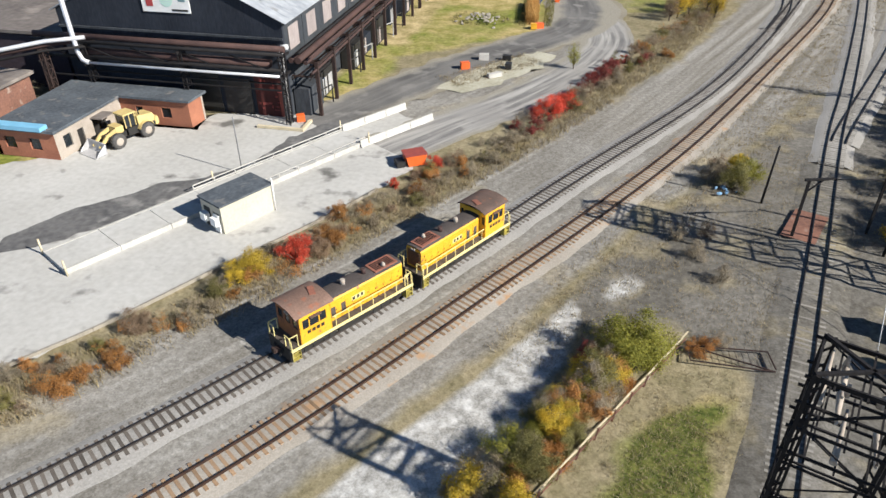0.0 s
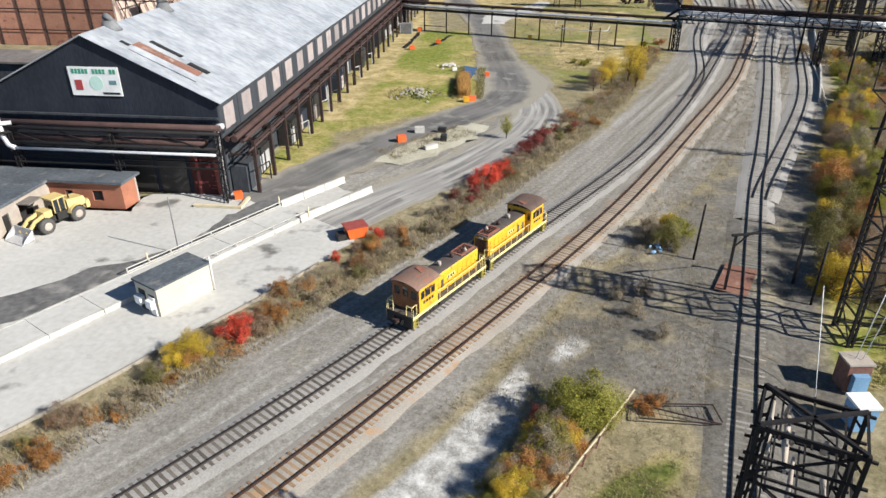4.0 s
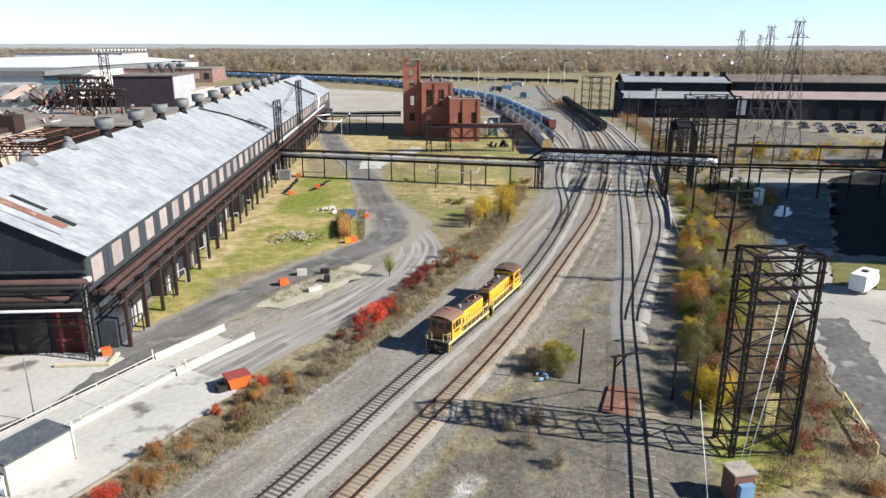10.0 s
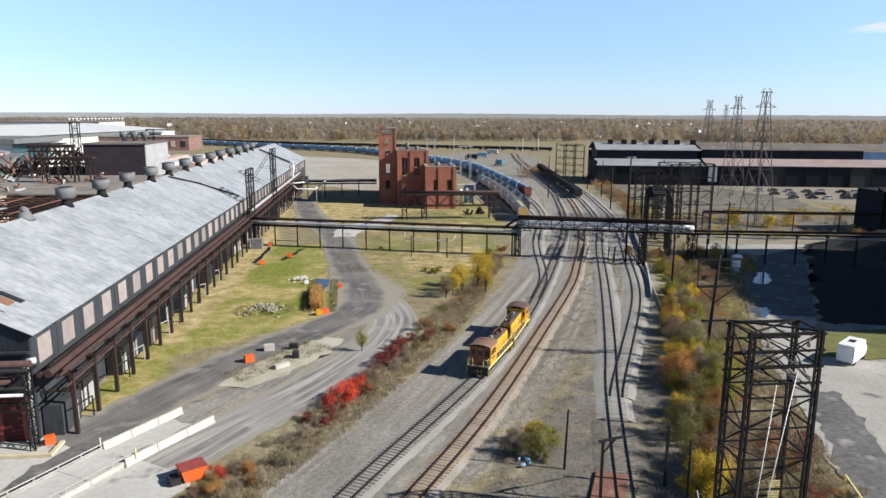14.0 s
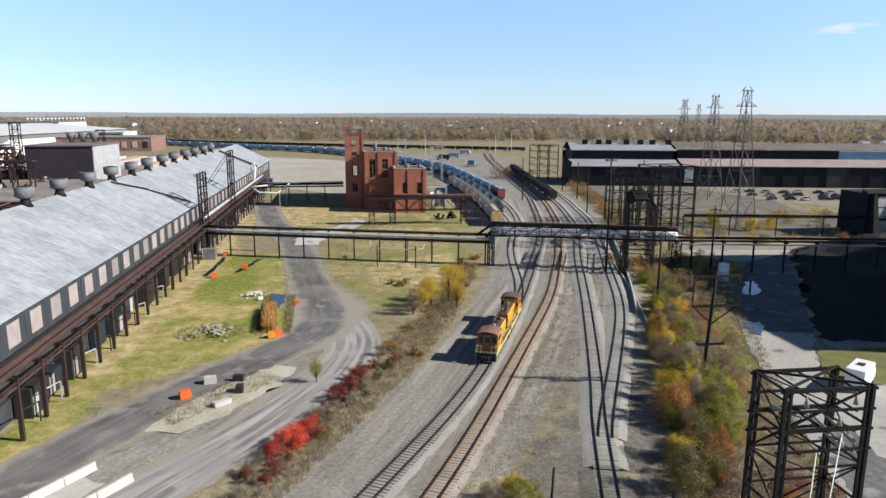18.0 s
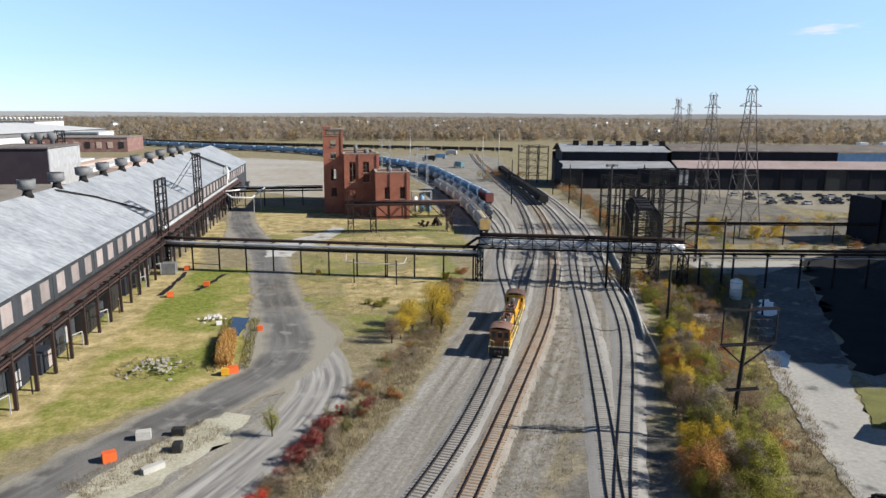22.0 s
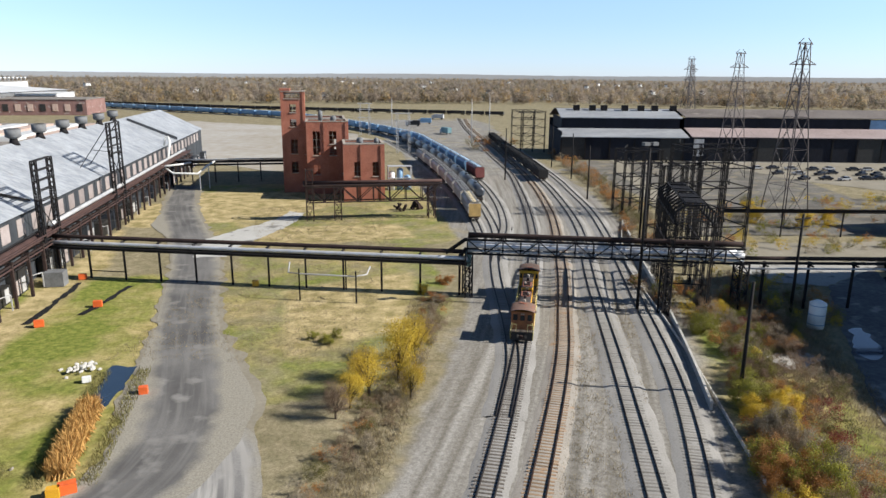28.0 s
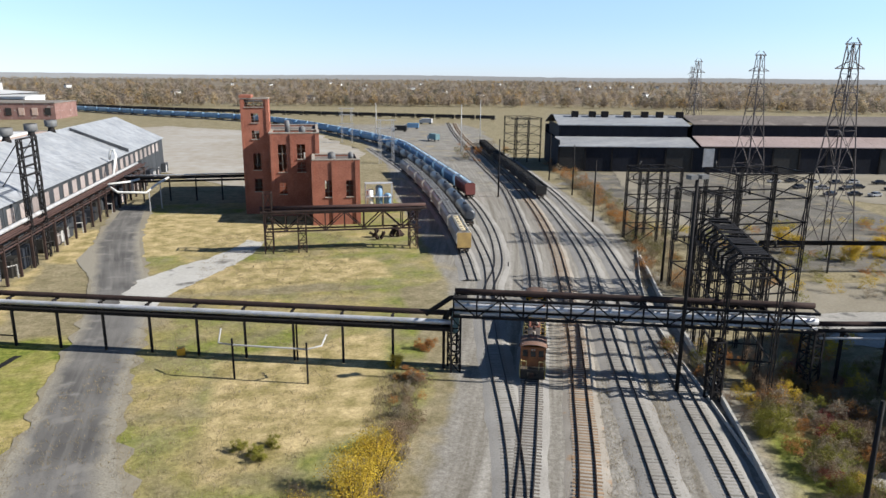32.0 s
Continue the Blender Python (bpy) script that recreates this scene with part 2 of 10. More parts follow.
CONCRETE = mat("pale_concrete", (0.52, 0.5, 0.46), (0.36, 0.345, 0.32), 0.9, 0.0, 0.4)
CONCRETE_YARD = mat("worn_concrete_yard", (0.47, 0.46, 0.435), (0.37, 0.36, 0.335), 0.9, 0.0, 0.1, fine=16, stain=(0.14, 0.135, 0.125), stain_at=0.6, bump=0.1)
ROAD_PALE = mat("pale_service_concrete", (0.38, 0.365, 0.335), (0.27, 0.26, 0.24), 0.9, 0.0, 0.12, fine=16, stain=(0.12, 0.115, 0.11), stain_at=0.6)
MILL_WALL = mat("black_mill_cladding", (0.02, 0.022, 0.03), (0.012, 0.013, 0.018), 0.85, 0.0, 0.2, stretch=(1, 1, 0.3))
MILL_WHITE = mat("stained_white_sheet", (0.62, 0.62, 0.61), (0.47, 0.47, 0.46), 0.6, 0.0, 0.05, fine=20)
BLACK_GROUND = mat("black_bare_ground", (0.02, 0.02, 0.021), (0.01, 0.01, 0.011), 0.95, 0.0, 0.2, fine=20, bump=0.4)
ASPHALT = mat("worn_asphalt", (0.17, 0.165, 0.16), (0.075, 0.074, 0.075), 0.9, 0.0, 0.13, fine=10, stain=(0.26, 0.25, 0.235), stain_at=0.58, bump=0.1)
BALLAST = mat("stone_ballast", (0.335, 0.322, 0.302), (0.215, 0.205, 0.19), 0.95, 0.0, 0.12, fine=60, bump=0.4)
BALLAST_RUST = mat("rust_stained_ballast", (0.355, 0.325, 0.285), (0.24, 0.215, 0.182), 0.95, 0.0, 0.2, fine=40, bump=0.4, stain=(0.34, 0.22, 0.13), stain_at=0.6)
TIE = mat("weathered_wood_tie", (0.16, 0.14, 0.12), (0.085, 0.073, 0.064), 0.9, 0.0, 1.5, rand=0.3)
TIE_GREY = mat("dusty_buried_tie", (0.235, 0.222, 0.2), (0.17, 0.158, 0.14), 0.95, 0.0, 1.5, rand=0.3)
TIE_RUST = mat("rust_stained_tie", (0.31, 0.205, 0.125), (0.17, 0.12, 0.08), 0.9, 0.0, 1.5, rand=0.3)
RAIL = mat("dark_rail_steel", (0.05, 0.04, 0.035), (0.03, 0.025, 0.022), 0.6, 0.4, 2)
RAIL_RUST = mat("rusty_rail_steel", (0.06, 0.034, 0.025), (0.035, 0.022, 0.017), 0.8, 0.2, 2)
YELLOW = mat("faded_yellow_paint", (0.72, 0.39, 0.022), (0.54, 0.26, 0.018), 0.5, 0.0, 0.9, stain=(0.26, 0.14, 0.05), stain_at=0.62, bump=0.03)
LOCO_ROOF = mat("rusty_brown_roof", (0.14, 0.092, 0.074), (0.075, 0.056, 0.048), 0.75, 0.0, 0.7, stain=(0.19, 0.095, 0.06), stain_at=0.6)
# cab ends: grime and the shade of the end face in one orange-brown
LOCO_GRIME_SHADE = mat("grimy_shaded_orange", (0.34, 0.14, 0.055), (0.15, 0.066, 0.04), 0.7, 0.0, 0.9)
GRIME_BLACK = mat("grimy_black_steel", (0.03, 0.028, 0.026), (0.015, 0.014, 0.013), 0.65, 0.2, 1.2)
PALE_YELLOW = mat("pale_yellow_rail", (0.74, 0.64, 0.28), (0.58, 0.48, 0.2), 0.5, 0.0, 2)
GLASS_DARK = mat("dark_window_glass", (0.02, 0.025, 0.03), (0.012, 0.015, 0.018), 0.12, 0.0, 0.5, bump=0)
WHITE_PAINT = mat("white_paint", (0.78, 0.78, 0.76), (0.62, 0.62, 0.6), 0.5, 0.0, 0.8)
ORANGE = mat("bright_orange_plastic", (0.75, 0.14, 0.03), (0.6, 0.1, 0.02), 0.5, 0.0, 1.5)
BARK = mat("grey_brown_bark", (0.13, 0.105, 0.08), (0.07, 0.055, 0.045), 0.9, 0.0, 2)

STONE_TRIM = mat("weathered_stone", (0.4, 0.35, 0.3), (0.28, 0.24, 0.2), 0.85, 0.0, 0.8)
TEAL_PAINT = mat("faded_teal_paint", (0.15, 0.27, 0.29), (0.09, 0.17, 0.19), 0.6, 0.0, 1.0)
PINK_ROOF = mat("faded_pink_roof", (0.36, 0.29, 0.28), (0.25, 0.2, 0.19), 0.7, 0.0, 0.1)
PYLON_STEEL = mat("dull_pylon_steel", (0.09, 0.075, 0.075), (0.05, 0.043, 0.043), 0.6, 0.3, 0.5)
DECK = mat("grimy_deck_plate", (0.12, 0.1, 0.08), (0.06, 0.05, 0.045), 0.8, 0.1, 1.5)
RUST_PATCH = mat("rust_red_panel", (0.3, 0.12, 0.08), (0.17, 0.075, 0.055), 0.8, 0.0, 1.2)
STEP_YELLOW = mat("worn_step_yellow", (0.5, 0.42, 0.08), (0.16, 0.13, 0.05), 0.7, 0.0, 2.0)
RED_CAR = mat("dull_red_car_paint", (0.22, 0.06, 0.05), (0.14, 0.04, 0.035), 0.6, 0.0, 0.5)
WHITE_CAR = mat("stained_white_car_paint", (0.55, 0.53, 0.5), (0.34, 0.32, 0.3), 0.6, 0.0, 0.5)
TAN_END = mat("tan_end_paint", (0.6, 0.4, 0.14), (0.4, 0.26, 0.1), 0.6, 0.0, 0.8)
TANK_BLACK = mat("tank_black", (0.06, 0.07, 0.085), (0.03, 0.035, 0.045), 0.4, 0.0, 0.5)
ORANGE_BRICK = mat("orange_brickwork", (0.36, 0.15, 0.09), (0.24, 0.1, 0.065), 0.9, 0.0, 0.5, fine=14)
BLUE_TARP = mat("blue_tarpaulin", (0.2, 0.45, 0.62), (0.14, 0.35, 0.5), 0.5, 0.0, 1.0)
TYRE = mat("dusty_tyre_rubber", (0.1, 0.095, 0.09), (0.05, 0.048, 0.046), 0.9, 0.0, 1.5)
LOADER_YELLOW = mat("machine_yellow", (0.62, 0.47, 0.2), (0.42, 0.32, 0.13), 0.5, 0.0, 1.0)
WHITE_CONCRETE = mat("whitewashed_concrete", (0.5, 0.485, 0.45), (0.33, 0.32, 0.295), 0.85, 0.0, 0.7)
CREAM_WALL = mat("cream_wall", (0.52, 0.48, 0.38), (0.42, 0.39, 0.31), 0.7, 0.0, 0.4)
RUBBLE = mat("grey_rubble", (0.33, 0.3, 0.25), (0.2, 0.18, 0.15), 0.9, 0.0, 1.0)
VERGE = mat("rough_green_verge", (0.17, 0.17, 0.06), (0.1, 0.1, 0.04), 0.95, 0.0, 0.4, fine=14)
ISLAND = mat("weedy_gravel", (0.46, 0.44, 0.36), (0.29, 0.275, 0.2), 0.95, 0.0, 0.3, fine=10)
DUST = mat("dusty_shoulder", (0.27, 0.245, 0.195), (0.2, 0.178, 0.135), 0.95, 0.0, 0.15, fine=14)
GRAVEL_MAT = mat("bare_gravel", (0.39, 0.37, 0.34), (0.29, 0.255, 0.2), 0.95, 0.0, 0.025, fine=9)
CAR_DARK = mat("car_paint_dark", (0.03, 0.032, 0.04), (0.02, 0.02, 0.025), 0.3, 0.2, 0.5, bump=0)
CAR_SILVER = mat("car_paint_silver", (0.5, 0.5, 0.52), (0.4, 0.4, 0.42), 0.3, 0.5, 0.5, bump=0)
CAR_RED = mat("car_paint_red", (0.3, 0.03, 0.03), (0.2, 0.02, 0.02), 0.3, 0.1, 0.5, bump=0)
DRY_STRAW = leafy("dry_straw_blades", (0.42, 0.34, 0.19), (0.25, 0.2, 0.11))
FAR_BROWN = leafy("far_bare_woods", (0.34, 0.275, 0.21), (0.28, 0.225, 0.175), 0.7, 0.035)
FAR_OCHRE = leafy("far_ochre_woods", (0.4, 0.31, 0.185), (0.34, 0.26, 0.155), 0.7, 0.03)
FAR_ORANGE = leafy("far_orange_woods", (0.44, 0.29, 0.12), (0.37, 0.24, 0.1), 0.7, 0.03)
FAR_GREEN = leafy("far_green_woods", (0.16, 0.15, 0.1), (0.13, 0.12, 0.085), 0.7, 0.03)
# far rise: air haze painted as grey colour and weak emission
FAR_HAZE_GLOW = mat("far_rise_haze_glow", (0.1, 0.11, 0.12), (0.08, 0.09, 0.1), 0.95, 0.0, 0.01, bump=0)
FAR_HAZE_GLOW.node_tree.nodes["Principled BSDF"].inputs["Emission Color"].default_value = (0.235, 0.235, 0.235, 1)
FAR_HAZE_GLOW.node_tree.nodes["Principled BSDF"].inputs["Emission Strength"].default_value = 0.8
SHEET_ROOF = mat("pale_roof_sheet", (0.375, 0.39, 0.41), (0.205, 0.22, 0.24), 0.6, 0.0, 0.22, fine=4.5, stretch=(0.8, 1.3, 1), bump=0.05, rand=0.04, coord="World", stain=(0.225, 0.225, 0.225), stain_at=0.64)
RUST_SHEET = mat("rusty_sheet_metal", (0.24, 0.12, 0.085), (0.13, 0.07, 0.055), 0.85, 0.0, 0.3, stain=(0.3, 0.24, 0.2), stain_at=0.62)
RUST_DARK = mat("dark_rusty_steel", (0.058, 0.037, 0.032), (0.028, 0.021, 0.02), 0.8, 0.1, 0.6)
VENT_GREY = mat("weathered_grey_vent", (0.2, 0.205, 0.21), (0.11, 0.11, 0.11), 0.7, 0.0, 0.8)
SLATE_ROOF = mat("slate_grey_roof_felt", (0.11, 0.125, 0.14), (0.06, 0.068, 0.078), 0.8, 0.0, 0.35, fine=9, stain=(0.16, 0.155, 0.15), stain_at=0.6)
CAB_RUST = mat("pinkish_rusty_roof", (0.24, 0.15, 0.115), (0.14, 0.09, 0.07), 0.75, 0.0, 0.6, stain=(0.26, 0.11, 0.07), stain_at=0.6)
HOOD_ROOF = mat("sooty_hood_roof", (0.1, 0.083, 0.075), (0.055, 0.047, 0.044), 0.75, 0.0, 0.8, stain=(0.16, 0.085, 0.06), stain_at=0.64)
DUSTY_ROOF = mat("dusty_roof_felt", (0.27, 0.243, 0.215), (0.16, 0.143, 0.127), 0.9, 0.0, 0.09, fine=12, stain=(0.1, 0.088, 0.08), stain_at=0.58)
RUST_PANEL = mat("orange_rust_panel", (0.42, 0.22, 0.15), (0.27, 0.125, 0.085), 0.85, 0.0, 0.25, rand=0.15, stain=(0.2, 0.09, 0.06), stain_at=0.6)
PALE_RUST = mat("pale_peeling_sheet", (0.56, 0.43, 0.36), (0.4, 0.29, 0.24), 0.8, 0.0, 0.3, stain=(0.27, 0.15, 0.11), stain_at=0.6)
TAR_ROOF = mat("tar_roof", (0.185, 0.163, 0.148), (0.11, 0.095, 0.087), 0.9, 0.0, 0.08, fine=14, stain=(0.24, 0.21, 0.185), stain_at=0.57)
PLUM_SHEET = mat("plum_sheet_metal", (0.055, 0.042, 0.052), (0.035, 0.028, 0.034), 0.7, 0.0, 0.3)
FADED_BRICK = mat("faded_brickwork", (0.27, 0.16, 0.14), (0.17, 0.1, 0.09), 0.9, 0.0, 0.2, stain=(0.35, 0.31, 0.28), stain_at=0.6)
DARK_RED = mat("dark_red_paint", (0.09, 0.025, 0.022), (0.045, 0.016, 0.015), 0.7, 0.0, 1.0)
FADED_RED = mat("faded_red_paint", (0.3, 0.07, 0.055), (0.2, 0.05, 0.045), 0.7, 0.0, 2.0)
RED_PAINT = mat("red_paint", (0.4, 0.05, 0.05), (0.3, 0.04, 0.04), 0.6, 0.0, 2.0)
GREEN_PAINT = mat("green_paint", (0.06, 0.3, 0.18), (0.05, 0.24, 0.15), 0.6, 0.0, 2.0)
PALE_GREEN = mat("pale_green_paint", (0.5, 0.68, 0.6), (0.4, 0.58, 0.5), 0.6, 0.0, 2.0)
CREAM_PAINT = mat("cream_paint", (0.6, 0.52, 0.36), (0.45, 0.38, 0.26), 0.7, 0.0, 1.0)
BLUE_CAR = mat("sky_blue_paint", (0.2, 0.36, 0.54), (0.13, 0.25, 0.39), 0.5, 0.0, 0.5)
PALE_BLUE = mat("pale_blue_roof", (0.5, 0.62, 0.74), (0.33, 0.46, 0.58), 0.45, 0.1, 0.3)
COAL = mat("black_coal", (0.02, 0.02, 0.021), (0.01, 0.01, 0.01), 0.8, 0.0, 1.0, bump=0.6)
WATER = mat("still_blue_water", (0.03, 0.05, 0.08), (0.02, 0.035, 0.06), 0.06, 0.0, 0.3, bump=0.02)
STRAW = leafy("straw_reeds", (0.5, 0.3, 0.1), (0.34, 0.2, 0.07))

# ---- mesh helpers ----
def finish(name, bm, material, parent=None, label="", smooth=False):
    me = bpy.data.meshes.new(name)
    bm.to_mesh(me)
    bm.free()
    for m in material if isinstance(material, (list, tuple)) else [material]:
        me.materials.append(m)
    if smooth:
        me.polygons.foreach_set("use_smooth", [True] * len(me.polygons))
    ob = new(name, me)
    if parent:
        ob.parent = parent
    if label:
        ob["label"] = label
    return ob


def part(name, bm, material, parent, label="", smooth=False):
    return finish(name, bm, material, parent, label, smooth)


def thing(name, x, y, z, turn=0, label="", category="", group="", kind=""):
    e = new(name)
    e.empty_display_size = 0.3
    e.matrix_world = pose(x, y, z, 0, 0, turn)
    return tagged(e, label, category, group, kind)


BOXF = ((0, 3, 2, 1), (4, 5, 6, 7), (0, 1, 5, 4), (1, 2, 6, 5), (2, 3, 7, 6), (3, 0, 4, 7))


def hexa(bm, pts, mi=0):
    vs = [bm.verts.new(p) for p in pts]
    for f in BOXF:
        bm.faces.new([vs[i] for i in f]).material_index = mi


def box(bm, x0, y0, z0, x1, y1, z1, mi=0):
    hexa(bm, [(x0, y0, z0), (x1, y0, z0), (x1, y1, z0), (x0, y1, z0), (x0, y0, z1), (x1, y0, z1), (x1, y1, z1), (x0, y1, z1)], mi)


def bbox(x0, y0, z0, x1, y1, z1):
    bm = bmesh.new()
    box(bm, x0, y0, z0, x1, y1, z1)
    return bm


def beam(bm, a, b, w, h=None, mi=0):
    """A square bar from a to b."""
    a, b, h = Vector(a), Vector(b), h or w
    d = (b - a).normalized()
    s = d.cross(Vector((0, 0, 1)))
    s = s.normalized() if s.length > 1e-4 else Vector((1, 0, 0))
    u = s.cross(d)
    s, u = s * w / 2, u * h / 2
    hexa(bm, [a - s - u, a + s - u, b + s - u, b - s - u, a - s + u, a + s + u, b + s + u, b - s + u], mi)


def tube(bm, pts, r, seg=8, cap=True, mi=0):
    """A round pipe along points; r may be a list."""
    pts = [Vector(p) for p in pts]
    rs = r if isinstance(r, (list, tuple)) else [r] * len(pts)
    rings = []
    for i, p in enumerate(pts):
        d = (pts[min(i + 1, len(pts) - 1)] - pts[max(i - 1, 0)]).normalized()
        s = d.cross(Vector((0, 0, 1)))
        s = s.normalized() if s.length > 1e-3 else Vector((1, 0, 0))
        u = s.cross(d)
        rings.append([bm.verts.new(p + (s * math.cos(2 * math.pi * k / seg) + u * math.sin(2 * math.pi * k / seg)) * rs[i]) for k in range(seg)])
    for a, b in zip(rings, rings[1:]):
        for k in range(seg):
            f = bm.faces.new((a[k], a[(k + 1) % seg], b[(k + 1) % seg], b[k]))
            f.smooth = True
            f.material_index = mi
    if cap:
        bm.faces.new(rings[0][::-1]).material_index = mi
        bm.faces.new(rings[-1]).material_index = mi


def prism(bm, poly, z0, z1, mi=0):
    """An upright block over a plan polygon."""
    lo = [bm.verts.new((x, y, z0)) for x, y in poly]
    hi = [bm.verts.new((x, y, z1)) for x, y in poly]
    n = len(poly)
    bm.faces.new(lo[::-1]).material_index = mi
    bm.faces.new(hi).material_index = mi
    for i in range(n):
        bm.faces.new((lo[i], lo[(i + 1) % n], hi[(i + 1) % n], hi[i])).material_index = mi


class Line:
    """A smooth plan curve through points, by length along it."""

    def __init__(self, pts):
        p = np.array(pts, float)
        q = []
        e = np.vstack([2 * p[0] - p[1], p, 2 * p[-1] - p[-2]])
        for i in range(1, len(e) - 2):
            for u in np.linspace(0, 1, 24, endpoint=False):
                a, b, c, d = e[i - 1], e[i], e[i + 1], e[i + 2]
                q.append(0.5 * (2 * b + (c - a) * u + (2 * a - 5 * b + 4 * c - d) * u * u + (3 * b - a - 3 * c + d) * u**3))
        q.append(p[-1])
        q = np.array(q)
        for _ in range(60):
            q[1:-1] = q[1:-1] * 0.5 + (q[:-2] + q[2:]) * 0.25
        self.q = q
        self.s = np.r_[0, np.cumsum(np.hypot(*np.diff(q, axis=0).T))]
        self.length = self.s[-1]

    def at(self, s):
        return np.array([np.interp(s, self.s, self.q[:, 0]), np.interp(s, self.s, self.q[:, 1])])

    def way(self, s):
        d = self.at(min(s + 1, self.length)) - self.at(max(s - 1, 0))
        return d / np.hypot(*d)

    def side(self, s, off):
        d = self.way(s)
        return self.at(s) + np.array([d[1], -d[0]]) * off

    def nearest(self, x, y):
        return self.s[np.argmin(np.hypot(self.q[:, 0] - x, self.q[:, 1] - y))]


# ---- tracks ----
RAIL_TOP = 0.36
T1 = Line([(-64, 4), (-50, 22), (-36, 40), (-22.9, 59.3), (-12.3, 78.6), (3.1, 104.8), (13.4, 127.8), (24, 155.4), (33.9, 184.2), (43.5, 213), (51.9, 246), (58.5, 277), (65.5, 313.4), (69.2, 345), (73, 380), (81.5, 446), (92.6, 533), (106, 620)])
T2 = Line([(-56, 4), (-42, 22.5), (-28.4, 40.8), (-17.6, 58.4), (-11.1, 69.3), (1.1, 91.2), (15, 121.5), (28.2, 151.3), (35.2, 171), (41.7, 190), (51.5, 222.7), (57, 243.4), (64.3, 278), (70, 312.8), (74.2, 345), (80.5, 395), (86, 446), (96, 530), (110, 615)])
T3 = Line([(-9, 0), (-5, 15), (1, 37), (6.8, 57.8), (10.9, 71.9), (18.1, 96.9), (23, 111.6), (34.9, 150.2), (44.8, 184.5), (53, 209.5), (57, 222.2), (62, 243), (68.6, 277), (71.6, 297), (76, 332), (83.5, 398), (90, 446)])
T4 = Line([(15.2, 86.8), (18.6, 96.5), (24.8, 110.3), (34.9, 133), (41.3, 150.2), (48.3, 174), (55, 196.1), (62.2, 221.4), (68.4, 246.3), (73.7, 276.4), (77, 295), (82, 332), (89, 390)])
T0 = Line([(13.4, 127.8), (21.0, 148.3), (23.6, 156.5), (26.0, 168), (28.2, 181.5), (31, 195.8), (35, 212), (40.2, 225), (44.8, 245.3), (48.2, 268), (50.5, 294), (50.5, 320), (49.1, 388), (45.9, 441), (22, 520), (-4, 585), (-41, 646), (-129, 723), (-230, 819), (-330, 905)])
SB = Line([(31, 195.8), (34.5, 209), (38.3, 225.1), (40.7, 243.6), (42.2, 258), (44.3, 299.6), (45.2, 362), (40, 441), (28, 520)])
SA = Line([(32.8, 213), (34.5, 225.7), (35.6, 235), (37.7, 261.3), (39.4, 300.2), (39, 362), (33, 441)])


